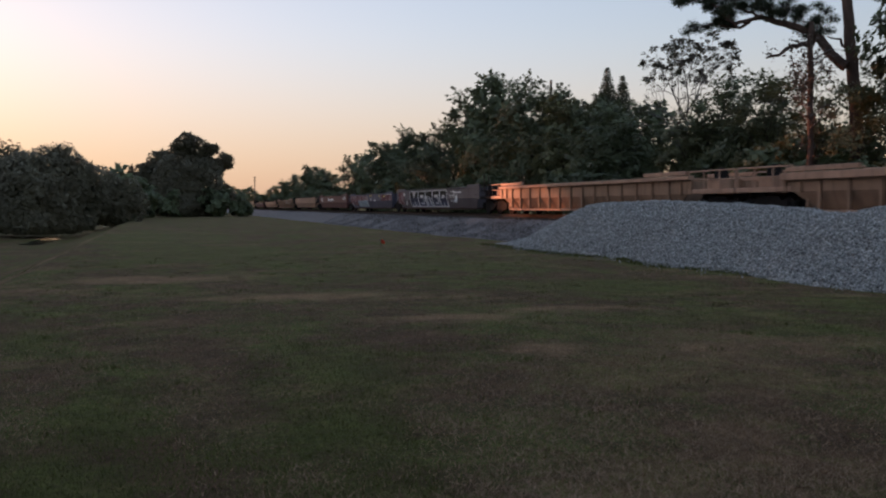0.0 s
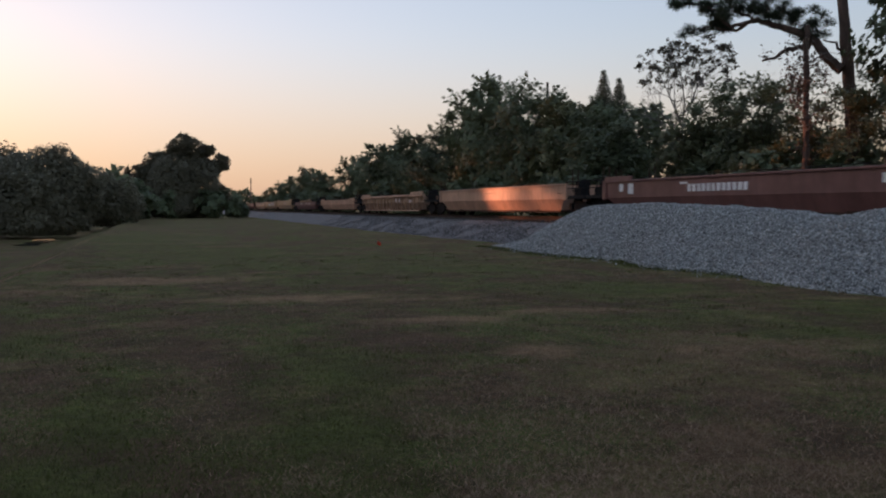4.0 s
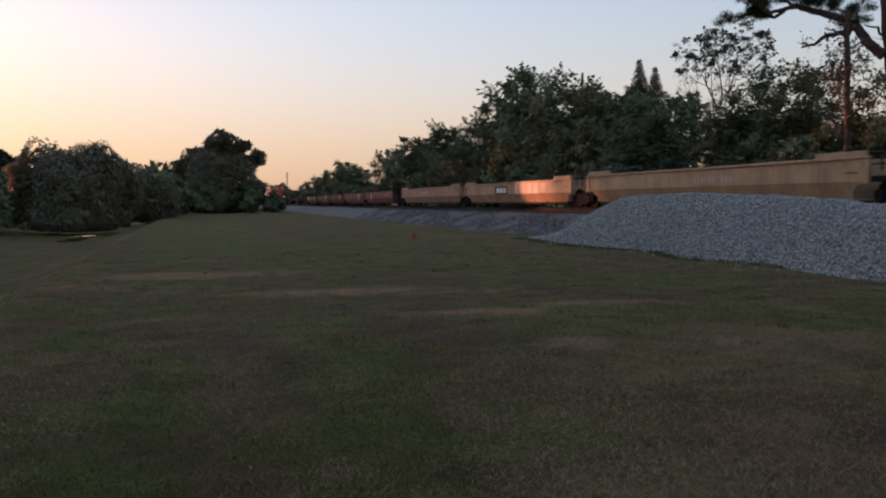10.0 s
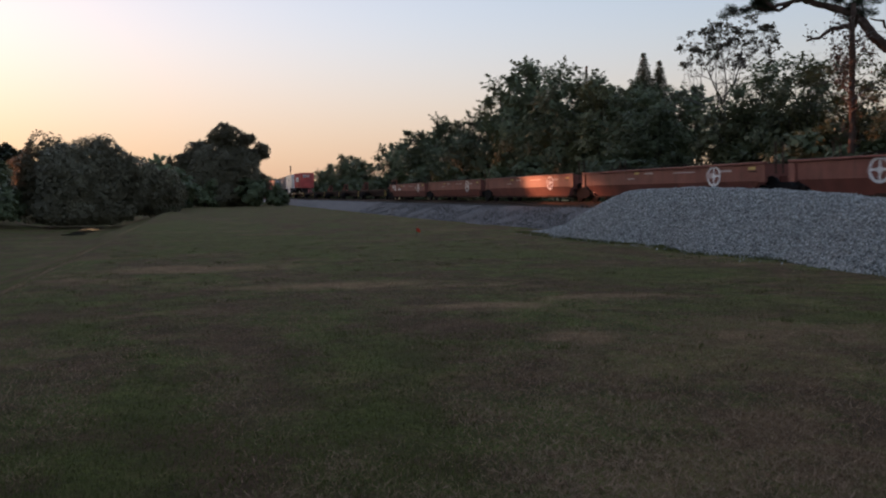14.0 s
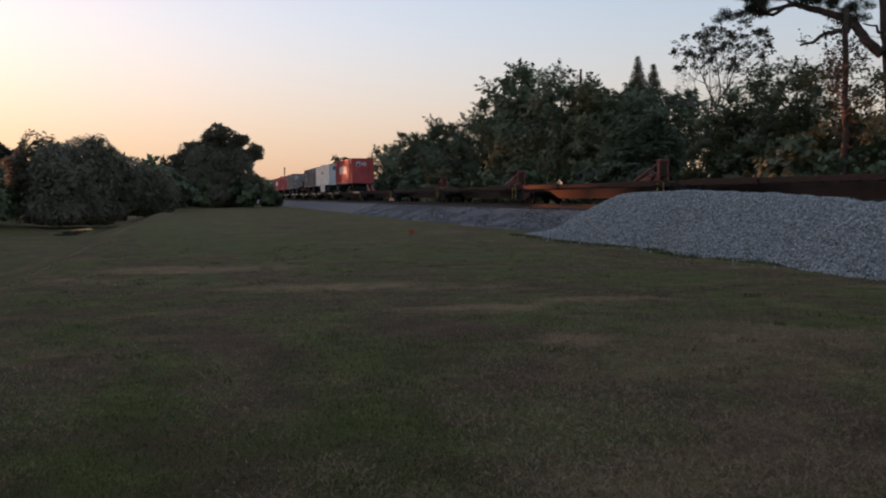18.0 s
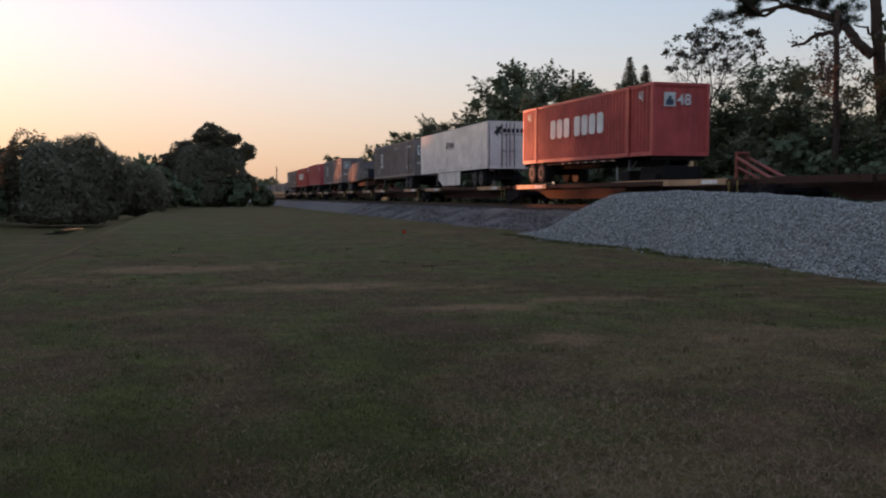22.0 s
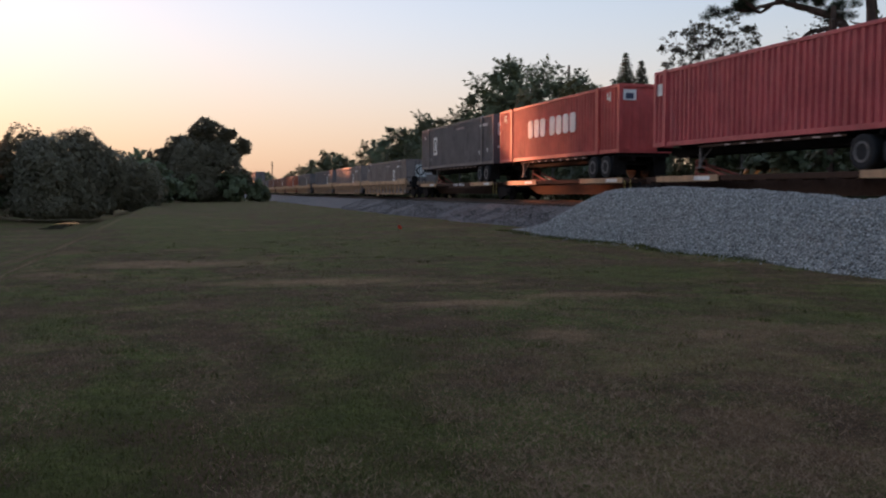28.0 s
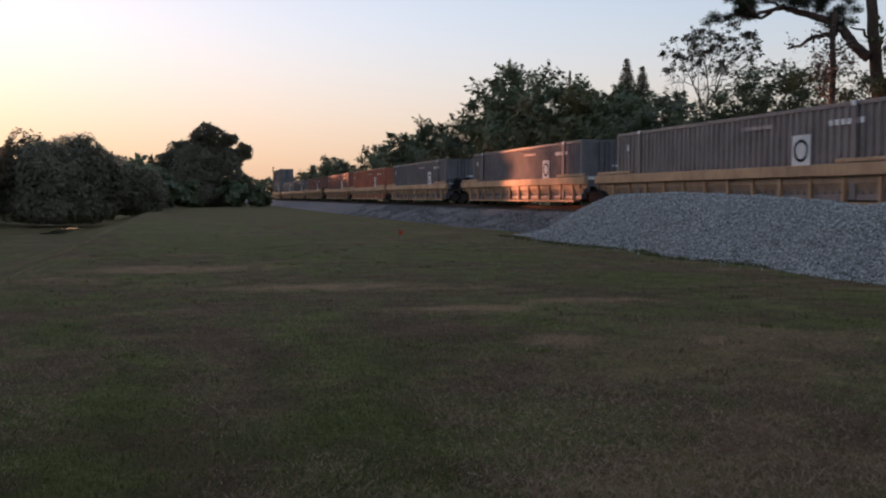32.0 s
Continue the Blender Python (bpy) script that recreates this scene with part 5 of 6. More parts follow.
def solid_well(u0, u1, gap0, gap1, mat, label, top=1.55, raised=0.0, trim=None, posts=True, fold=0.86):
    L = u1 - u0
    trim = trim or mat
    car = thing("well_car", label, "rail car", group="cars of the train")
    plates(car, L, mat, top - 0.08, fold=fold)
    for s in (-1, 1):
        part("top_chord", G().box(s * 1.40 - 0.07, s * 1.40 + 0.07, 0, L, top - 0.08, top, 0.015), trim, car)
        for y0 in (0.0, L - 0.34):
            part("corner_gusset", G().box(s * 1.40 - 0.05, s * 1.40 + 0.03, y0, y0 + 0.34, fold - 0.06, top - 0.1, 0.01), trim, car)
        part("ladder_rung", bar(G(), (s * 1.45, 0.45, 1.1), (s * 1.45, 0.9, 1.1), 0.015), BLACK, car)
        if raised:
            for y0, y1 in ((0.15, 2.3), (L - 2.3, L - 0.15)):
                part("end_extension", G().box(s * 1.36 - 0.05, s * 1.36 + 0.05, y0, y1, top, top + raised, 0.01), trim, car)
        part("grab_rail", bar(G(), (s * 1.3, 3.0, top + 0.07), (s * 1.3, L - 3.0, top + 0.07), 0.014), BLACK, car)
    bulkheads(car, L, mat, top)
    if gap0 > 1.2:
        end_platform(car, -gap0, 0.2, 1.0, BLACK, True, -gap0 * 0.45, -gap0 + 0.1)
    else:
        bogie(car, -gap0 / 2)
    if posts:
        guide_posts(car, -0.25, top, RUST)
    if gap1 > 1.2:
        end_platform(car, L - 0.2, L + gap1, 1.0, BLACK, True, L + gap1 * 0.45, L + gap1 - 0.1)
        if posts:
            guide_posts(car, L + 0.3, top, RUST)
    return roll(car, u0), car, L


def box_mark(car, x, y, z, w, h, ring=True):
    """A white square with a dark ring-shaped emblem, as plain shapes."""
    part("white_panel", G().box(x - 0.006, x + 0.004, y - w / 2, y + w / 2, z, z + h), MARK, car, "white square emblem panel")
    if ring:
        g = G()
        n = 20
        for k in range(n):
            a0, a1 = 2 * math.pi * k / n, 2 * math.pi * (k + 1) / n
            i = len(g.v)
            for r in (0.29, 0.40):
                for a in (a0, a1):
                    rr = r * (1.0 if math.sin(a) < 0.7 else 0.9)
                    g.v += [(x - 0.012, y + rr * w * math.cos(a), z + h * 0.5 + rr * h * math.sin(a))]
            g.f.append((i, i + 1, i + 3, i + 2))
        part("emblem", g, BLACK, car)


def end_mark(car, xc, y, z, w, h):
    part("white_panel", G().box(xc - w / 2, xc + w / 2, y - 0.006, y + 0.004, z, z + h), MARK, car, "white emblem panel on the end wall")
    g = G()
    n = 16
    for k in range(n):
        a0, a1 = 2 * math.pi * k / n, 2 * math.pi * (k + 1) / n
        i = len(g.v)
        for r in (0.28, 0.40):
            for a in (a0, a1):
                g.v += [(xc + r * w * math.cos(a), y - 0.012, z + h / 2 + r * h * math.sin(a))]
        g.f.append((i, i + 1, i + 3, i + 2))
    part("emblem", g, BLACK, car)


def wall_mesh(name, y0, y1, z0, z1, x, out, mat, pitch=0.30, depth=0.075):
    """A corrugated wall in the plane x, its ribs standing out to side `out`."""
    g = G()
    n = max(4, int((y1 - y0) / pitch))
    p = (y1 - y0) / n
    ys = []
    for i in range(n):
        a = y0 + i * p
        ys += [(a, 0), (a + 0.26 * p, 0), (a + 0.40 * p, -1), (a + 0.86 * p, -1)]
    ys.append((y1, 0))
    for y, d in ys:
        g.v += [(x + out * depth * d, y, z0), (x + out * depth * d, y, z1)]
    g.f = [(2 * i, 2 * i + 2, 2 * i + 3, 2 * i + 1) for i in range(len(ys) - 1)]
    return g.mesh(name, mat)


def end_doors(c, mat, W, H, y, z0):
    for s in (-1, 1):
        part("door", G().box(min(0.01 * s, s * (W / 2 - 0.12)), max(0.01 * s, s * (W / 2 - 0.12)), y - 0.03, y + 0.03, z0 + 0.16, z0 + H - 0.12, 0.01), mat, c)
        for k in (0.10, 0.34):
            x = s * (W / 2 - 0.12) * k
            part("lock_rod", bar(G(), (x, y - 0.06, z0 + 0.12), (x, y - 0.06, z0 + H - 0.08), 0.024, 6), ROD, c)
        part("door_handle", G().box(s * 0.3 - 0.16, s * 0.3 + 0.16, y - 0.07, y - 0.045, z0 + 1.05, z0 + 1.09), BLACK, c)


def container(u0, L, mat, label, z, tilt=0.0, doors=True, posts=(0.0,), H=2.89, castings=True, name="shipping_container", group="containers on the train"):
    """A corrugated box; doors on the leading end, or a plain ribbed wall there."""
    c = thing(name, label, "container", group=group)
    W = 2.56
    for s in (-1, 1):
        part("side_wall", wall_mesh("side_wall", 0.14, L - 0.14, 0.16, H - 0.11, s * (W / 2 - 0.008), s, mat), mat, c)
        part("top_rail", G().box(s * W / 2 - (0.09 if s > 0 else 0), s * W / 2 + (0.09 if s < 0 else 0), 0.1, L - 0.1, H - 0.12, H, 0.012), mat, c)
        part("bottom_rail", G().box(s * W / 2 - (0.09 if s > 0 else 0), s * W / 2 + (0.09 if s < 0 else 0), 0.1, L - 0.1, 0.0, 0.17, 0.012), mat, c)
        for y in (0.0, L - 0.16):
            part("corner_post", G().box(s * W / 2 - (0.16 if s > 0 else 0), s * W / 2 + (0.16 if s < 0 else 0), y, y + 0.16, 0, H, 0.012), mat, c)
        for p in posts:
            if p > 0:
                for y in (p, L - p):
                    part("lifting_post", G().box(s * W / 2 - 0.06, s * W / 2 + 0.06, y - 0.1, y + 0.1, 0.02, H + 0.01, 0.01), mat, c)
                    if castings:
                        part("corner_casting", G().box(s * W / 2 - 0.07, s * W / 2 + 0.07, y - 0.09, y + 0.09, H - 0.13, H + 0.02, 0.01), MARK, c)
    roof = wall_mesh("roof", 0.1, L - 0.1, -W / 2 + 0.05, W / 2 - 0.05, 0, 1, mat, 0.4, 0.03)
    roof.transform(Matrix(((0, 0, 1, 0), (0, 1, 0, 0), (1, 0, 0, H - 0.02), (0, 0, 0, 1))))
    part("roof", roof, mat, c)
    part("floor", G().box(-W / 2 + 0.06, W / 2 - 0.06, 0.1, L - 0.1, 0.05, 0.14), BLACK, c)
    back = wall_mesh("end_wall", -W / 2 + 0.14, W / 2 - 0.14, 0.1, H - 0.1, 0, 1, mat)
    back.transform(Matrix(((0, 1, 0, 0), (1, 0, 0, L - 0.03), (0, 0, 1, 0), (0, 0, 0, 1))))
    part("end_wall", back, mat, c)
    if doors:
        end_doors(c, mat, W, H, 0.06, 0)
    else:
        fr = wall_mesh("end_wall", -W / 2 + 0.14, W / 2 - 0.14, 0.1, H - 0.1, 0, -1, mat, 0.34, 0.03)
        fr.transform(Matrix(((0, 1, 0, 0), (1, 0, 0, 0.05), (0, 0, 1, 0), (0, 0, 0, 1))))
        part("end_wall", fr, mat, c)
    part("end_header", G().box(-W / 2 + 0.14, W / 2 - 0.14, 0.0, 0.13, H - 0.13, H), mat, c)
    part("end_sill", G().box(-W / 2 + 0.14, W / 2 - 0.14, 0.0, 0.13, 0.0, 0.16), mat, c)
    roll(c, u0, z, tilt)
    return c


def dual_axle(parent, y, z):
    for x in (-1.12, -0.80, 0.80, 1.12):
        t = part("tyre", TYRE_ME, RUBBER, parent, at=(x, y, z))
        if abs(x) > 1:
            part("rim", RIM_ME, BLACK, t, "pale grey wheel rim", turn=(0, 0, 180 if x > 0 else 0))
    part("axle", AXLE_ME, BLACK, parent, at=(0, y, z))


def landing_gear(parent, y, top, foot):
    for x in (-0.85, 0.85):
        part("landing_leg", G().box(x - 0.045, x + 0.045, y - 0.045, y + 0.045, foot, top, 0.01).box(x - 0.12, x + 0.12, y - 0.12, y + 0.12, foot - 0.04, foot), LEG, parent, "grey steel landing leg")
        part("leg_brace", bar(G(), (x, y, foot + 0.15), (x, y - 0.75, top), 0.025), LEG, parent)


def chassis(u0, L, z, tilt, wheels_lead=True):
    """The skeletal road chassis under a container; z is its top over the rail."""
    c = thing("container_chassis", "dark skeletal road chassis with dual wheels under a container", "trailer chassis", group="chassis on the train")
    for x in (-0.48, 0.48):
        part("main_beam", G().box(x - 0.07, x + 0.07, 0.15, L - 0.15, -0.34, -0.02, 0.01), BLACK, c)
    for i in range(9):
        y = 0.2 + (L - 0.4) * i / 8
        part("cross_member", G().box(-1.2, 1.2, y - 0.06, y + 0.06, -0.16, -0.004), BLACK, c)
    w = 1.3 if wheels_lead else L - 1.3
    d = 1.26 if wheels_lead else -1.26
    foot = 1.02 - z
    for k in (0, 1):
        dual_axle(c, w + k * d, foot + 0.505)
    part("slider_frame", G().box(-0.6, 0.6, min(w, w + d) - 0.6, max(w, w + d) + 0.6, -0.5, -0.34, 0.01), BLACK, c)
    for x in (-0.95, 0.95):
        part("mudflap", G().box(x - 0.3, x + 0.3, w - 0.78, w - 0.76, foot + 0.15, -0.1), BLACK, c)
    part("marker_strip", G().box(-1.23, -1.205, 3.2, L - 3.2, -0.14, -0.06), RUST, c)
    dash = G()
    for i in range(int((L - 7) / 0.9)):
        dash.box(-1.241, -1.231, 3.4 + 0.9 * i, 3.7 + 0.9 * i, -0.12, -0.08)
    tagged(part("reflective_strip", dash, PINK, c), kind="stuff")
    g = L - 2.7 if wheels_lead else 2.7
    landing_gear(c, g, -0.1, foot + 0.28)
    part("kingpin_plate", G().box(-0.55, 0.55, (L - 1.5) if wheels_lead else 0.5, (L - 0.5) if wheels_lead else 1.5, -0.42, -0.34), BLACK, c)
    # the chassis hangs on the same tilted line as its box
    roll(c, u0, z, tilt)
    return c


def hitch(car, y, lean=1, mat=None, top=2.0):
    """Trailer hitch: an upright plate on two posts, held by a pair of slanting struts."""
    mat = mat or HITCHRED
    part("hitch_base", G().box(-0.5, 0.5, y - 0.12, y + 0.12, 0.98, 1.05, 0.01), mat, car)
    part("hitch_plate", G().box(-0.17, 0.17, y - 0.035, y + 0.035, 1.25, top - 0.10, 0.01), RUST, car)
    part("hitch_head", G().box(-0.24, 0.24, y - 0.10, y + 0.10, top - 0.08, top, 0.02), mat, car)
    for x in (-0.21, 0.21):
        part("hitch_post", G().box(x - 0.035, x + 0.035, y - 0.045, y + 0.045, 1.05, top - 0.08, 0.01), mat, car)
        part("hitch_strut", G().tube([(x * 1.4, y + lean * 2.1, 1.02), (x * 1.1, y + lean * 0.1, top - 0.22)], [0.06, 0.05], 6), mat, car)
        part("hitch_strut", G().tube([(x * 1.4, y + lean * 1.5, 1.02), (x * 1.1, y + lean * 0.1, top - 0.55)], [0.045, 0.04], 6), mat, car)


def spine_car(u0, L, label, bogie0=True, hitch_at=None, lean=1, yellow=False, last=False, mat=None, hitch_top=1.68):
    """A low skeletal car: a deep centre beam, side rails, wheel platforms and a hitch."""
    mat = mat or RUST
    car = thing("spine_car", label, "rail car", group="cars of the train")
    belly = [(0.2, 1.0), (0.2, 0.70), (2.2, 0.70), (3.6, 0.32), (L - 3.6, 0.32), (L - 2.2, 0.70), (L - 0.2, 0.70), (L - 0.2, 1.0)]
    part("centre_beam", G().prism(belly, -0.45, 0.45, "x"), mat, car)
    for s in (-1, 1):
        part("side_rail", G().box(s * 1.22 - 0.05, s * 1.22 + 0.05, 0.3, L - 0.3, 0.84, 1.02, 0.01), mat, car)
    for i in range(10):
        y = 0.7 + (L - 1.4) * i / 9
        part("cross_arm", G().box(-1.2, 1.2, y - 0.07, y + 0.07, 0.80, 0.96), mat, car)
    for y0, y1 in ((1.0, 5.2), (L - 5.4, L - 1.2)):
        for s in (-1, 1):
            part("wheel_platform", G().box(s * 1.02 - 0.30, s * 1.02 + 0.30, y0, y1, 0.98, 1.02, 0.01).box(s * 1.34 - 0.015, s * 1.34 + 0.015, y0, y1, 0.82, 1.04), YELLOW if yellow else RUST, car)
            part("platform_stripe", G().box(s * 1.36 - 0.006, s * 1.36 + 0.006, y0 + 0.5, y0 + 1.5, 0.86, 1.0), MARK if yellow else RUST, car)
    if hitch_at is not None:
        hitch(car, hitch_at, lean, top=hitch_top)
    for s in (-1, 1):
        for y in (0.4, 0.9):
            part("corner_step", bar(G(), (s * 1.3, y, 0.3), (s * 1.3, y, 0.95), 0.02), MARKY, car)
    bogie(car, 0.0 if bogie0 else 1.6)
    if last:
        bogie(car, L - 1.6)
        part("coupler", COUPLER_ME, BLACK, car, at=(0, L - 0.1, 0))
    roll(car, u0)
    return car


def skin(g, poly, off, fold=0.918, low=0.28):
    """A thin sheet of paint on the side of a well: upright above the fold, leaning in below it; poly of (y, z), convex."""
    def clip(pts, up):
        out = []
        for p, q in zip(pts, pts[1:] + pts[:1]):
            a, b = (p[1] >= fold) == up, (q[1] >= fold) == up
            if a:
                out.append(p)
            if a != b:
                k = (fold - p[1]) / (q[1] - p[1])
                out.append((p[0] + k * (q[0] - p[0]), fold))
        return out
    for up in (True, False):
        pts = clip(list(poly), up)
        if len(pts) > 2:
            i = len(g.v)
            g.v += [(-1.4 - off + (0.0 if up else 0.256 * (fold - z) / (fold - low)), y, z) for y, z in pts]
            g.f.append(tuple(range(i, i + len(pts))))
    return g


def meter_letters(c):
    """Five block letters, each a white-edged dark cell with pale counters that cut its strokes apart."""
    cells = ((15.35, 13.2, "M"), (13.1, 11.4, "E"), (11.3, 9.7, "T"), (9.6, 8.0, "E"), (7.9, 6.4, "R"))
    pale = {
        "M": [[(0.30, 1.0), (0.72, 1.0), (0.52, 0.52)], [(0.10, 0.0), (0.30, 0.0), (0.20, 0.30)], [(0.42, 0.0), (0.66, 0.0), (0.60, 0.34), (0.48, 0.34)], [(0.82, 0.0), (0.96, 0.0), (0.88, 0.30)]],
        "E": [[(0.26, 0.56), (0.80, 0.56), (0.80, 0.74), (0.26, 0.74)], [(0.26, 0.14), (0.80, 0.14), (0.80, 0.26), (0.26, 0.26)], [(0.72, 0.26), (0.80, 0.26), (0.80, 0.56), (0.72, 0.56)], [(0.80, 0.32), (1.0, 0.34), (1.0, 0.44), (0.80, 0.42)]],
        "T": [[(0.0, 0.0), (0.32, 0.0), (0.36, 0.66), (0.0, 0.70)], [(0.60, 0.0), (0.94, 0.0), (0.80, 0.46), (0.58, 0.68)]],
        "R": [[(0.30, 0.50), (0.74, 0.54), (0.70, 0.70), (0.30, 0.68)], [(0.36, 0.0), (0.62, 0.0), (0.42, 0.26)], [(0.86, 0.0), (1.0, 0.0), (1.0, 0.30), (0.88, 0.24)]],
    }
    z0, z1 = 0.42, 1.49
    for ya, yb, ch in cells:
        at = lambda u, v: (ya + (yb - ya) * u, z0 + (z1 - z0) * v)
        cut = 0.12 if ch == "R" else 0.03
        box = lambda e, f: [at(-e, -f), at(1 + e, -f), at(1 + e, 1 - cut), at(1 - cut, 1 + f), at(e * 0.5, 1 + f), at(-e, 1 - 0.03)]
        part("graffiti_edge", skin(G(), box(0.035, 0.03), 0.005), MARK, c, "white outline of a graffiti letter")
        part("graffiti_letter", skin(G(), box(-0.02, -0.035), 0.009), FILL, c, "dark sprayed block letter %s" % ch)
        for poly in pale[ch]:
            part("graffiti_counter", skin(G(), [at(u, v) for u, v in poly], 0.013), COUNTER, c, "pale sprayed gap in a letter")


def scrawl(c, y, z, n, h):
    """A quick hand-sprayed tag of crossing strokes."""
    rng = random.Random(int(y * 10 + z * 100))
    g = G()
    for i in range(n):
        y0 = y - i * h * 0.95
        for _ in range(2):
            a, b = (y0 - rng.uniform(0, 0.6) * h, z + rng.uniform(0, 0.3) * h), (y0 - rng.uniform(0, 0.6) * h, z + h * rng.uniform(0.7, 1.0))
            skin(g, [(a[0], a[1]), (a[0] - 0.06, a[1]), (b[0] - 0.06, b[1]), (b[0], b[1])], 0.006)
        skin(g, [(y0, z + h * 0.45), (y0 - h * 0.6, z + h * 0.5), (y0 - h * 0.6, z + h * 0.62), (y0, z + h * 0.57)], 0.007)
    part("graffiti_tag", g, MARK, c, "thin white hand-sprayed tag")


def make_train():
    # leading ribbed cars
    ribbed_well(2.5, 23.1, 2.4, 2.4, BROWN, TAN, "rust-brown ribbed well car with pale yellow edge plates, empty", top=1.40)
    ribbed_well(28.0, 46.6, 2.4, 1.7, BROWN, TAN, "rust-brown ribbed well car with pale yellow edge plates, empty", top=1.48, chord=0.14)
    # grey car with large spray-painted letters
    _, c, L = solid_well(50.0, 69.0, 1.7, 0.8, PLUM, "dirty grey well car covered in white graffiti lettering", top=1.6, raised=0.12, fold=0.92)
    meter_letters(c)
    scrawl(c, 5.9, 0.95, 6, 0.30)
    scrawl(c, 5.7, 0.62, 5, 0.26)
    scrawl(c, 5.5, 1.28, 5, 0.16)
    part("graffiti_panel", skin(G(), [(17.2, 0.5), (19.0, 0.7), (19.0, 1.5), (17.0, 1.5)], 0.006), WORN, c, "worn red and grey graffiti")
    strokes([(3.4, 4.9, 1.26, 1.34), (16.8, 17.2, 1.2, 1.4), (4.2, 4.7, 0.7, 1.1)], MARK, c, -1.405)
    letters("53", 0.42, MARK, c, -1.405, 16.2, 0.55)
    # blue-grey car with a pale blue tag
    _, c, L = solid_well(70.7, 88.2, 0.85, 0.8, PLUM2, "dark blue-grey well car with a faded graffiti panel", top=1.5, raised=0.1, fold=0.92)
    part("graffiti_panel", skin(G(), [(9.3, 0.42), (13.5, 0.42), (13.5, 0.95), (9.3, 0.98)], 0.006), FLAKE, c, "flaking white graffiti panel")
    part("graffiti_panel", skin(G(), [(9.1, 1.0), (13.5, 0.97), (13.5, 1.5), (9.4, 1.5)], 0.006), WORN, c, "worn red and white graffiti")
    part("graffiti_panel", skin(G(), [(0.3, 0.9), (4.2, 0.9), (4.2, 1.5), (0.3, 1.5)], 0.006), WORN, c, "worn red and grey graffiti")
    part("graffiti_panel", skin(G(), [(13.6, 0.5), (16.9, 0.62), (17.3, 1.5), (13.6, 1.5)], 0.006), WORN, c, "worn red and grey graffiti")
    letters("53", 0.42, MARK, c, -1.405, 15.6, 0.45)
    letters("C", 0.4, MARK, c, -1.405, 8.1, 0.9)
    strokes([(2.6, 3.4, 1.2, 1.32), (4.6, 5.0, 1.24, 1.40), (7.6, 8.6, 1.3, 1.42)], MARKY, c, -1.405)
    strokes([(1.2, 1.7, 1.36, 1.42), (2.0, 2.4, 1.36, 1.41), (6.2, 6.9, 0.9, 1.0), (0.5, 0.9, 1.36, 1.4)], MARK, c, -1.405)
    # oxide car
    _, c, L = solid_well(89.8, 107.5, 0.8, 1.7, OXIDE, "faded red-brown well car with small white stencilled lettering", raised=0.16)
    word_bars(8.0, 1.02, 12, 0.26, 0.20, 0.09, MARK, c, -1.405)
    strokes([(1.0, 1.5, 1.1, 1.4), (2.0, 2.4, 1.1, 1.35), (15.2, 15.6, 1.0, 1.4), (16.0, 16.3, 1.1, 1.4), (11.4, 11.9, 1.3, 1.36)], MARK, c, -1.405)
    _, c, L = solid_well(111.0, 130.2, 1.7, 1.8, TAN, "faded tan well car with rust stains, empty")
    strokes([(4.0, 4.5, 1.1, 1.3), (9.0, 10.8, 1.2, 1.3)], BROWN, c, -1.405)
    _, c, L = ribbed_well(134.0, 153.8, 1.8, 1.8, BROWN, TAN, "rust-brown ribbed well car with a yellow top edge, empty", top=1.42, chord=0.16, deck=BLACK)
    word_bars(6.3, 0.88, 2, 0.30, 0.42, 0.62, PINK, c, -1.44)
    strokes([(3.2, 3.9, 0.84, 1.04)], PINK, c, -1.40)
    _, c, L = solid_well(157.5, 176.8, 1.8, 1.9, TAN, "faded tan well car, empty, dark with grime below", top=1.27, raised=0.12, fold=0.82)
    _, c, L = solid_well(180.9, 199.5, 2.0, 2.1, OXIDE, "dark red well car with white stencilled marks, empty", top=1.20, fold=0.79)
    word_bars(11.7, 0.87, 5, 0.22, 0.13, 0.06, PINK, c, -1.405)
    word_bars(12.85, 0.87, 3, 0.22, 0.13, 0.06, PINK, c, -1.405)
    word_bars(4.0, 0.90, 11, 0.11, 0.10, 0.04, PINK, c, -1.405)
    strokes([(5.75, 6.15, 0.86, 1.10), (6.9, 8.2, 1.06, 1.085), (6.9, 8.2, 1.00, 1.025), (8.5, 9.3, 0.86, 0.90), (8.4, 9.0, 1.02, 1.06), (10.5, 11.1, 0.96, 0.99)], PINK, c, -1.405)
    _, c, L = solid_well(204.0, 222.5, 2.2, 0.9, YELLOW, "faded orange-yellow well car with small white stencilled marks, empty", raised=0.15)
    word_bars(6.4, 0.97, 4, 0.22, 0.11, 0.14, PINK, c, -1.405)
    word_bars(7.7, 0.97, 6, 0.22, 0.11, 0.14, PINK, c, -1.405)
    _, c, L = solid_well(224.3, 242.3, 0.9, 0.6, YELLOW, "faded orange-yellow well car with a black panel and washed-out graffiti", top=1.47, raised=0.15, fold=0.79)
    part("black_panel", G().box(-1.41, -1.402, 9.4, 11.6, 0.8, 1.25), BLACK, c, "black panel with white bars")
    word_bars(9.6, 0.86, 3, 0.32, 0.5, 0.12, MARK, c, -1.413)
    word_bars(3.4, 0.82, 5, 0.55, 0.72, 0.28, PINK, c, -1.405, "washed-out pale graffiti")
    _, c, L = solid_well(243.5, 261.8, 0.6, 1.9, TAN, "faded tan well car with small stencilled lettering, empty", top=1.47, raised=0.12, fold=0.79)
    word_bars(9.0, 1.0, 9, 0.2, 0.10, 0.16, PINK, c, -1.405)
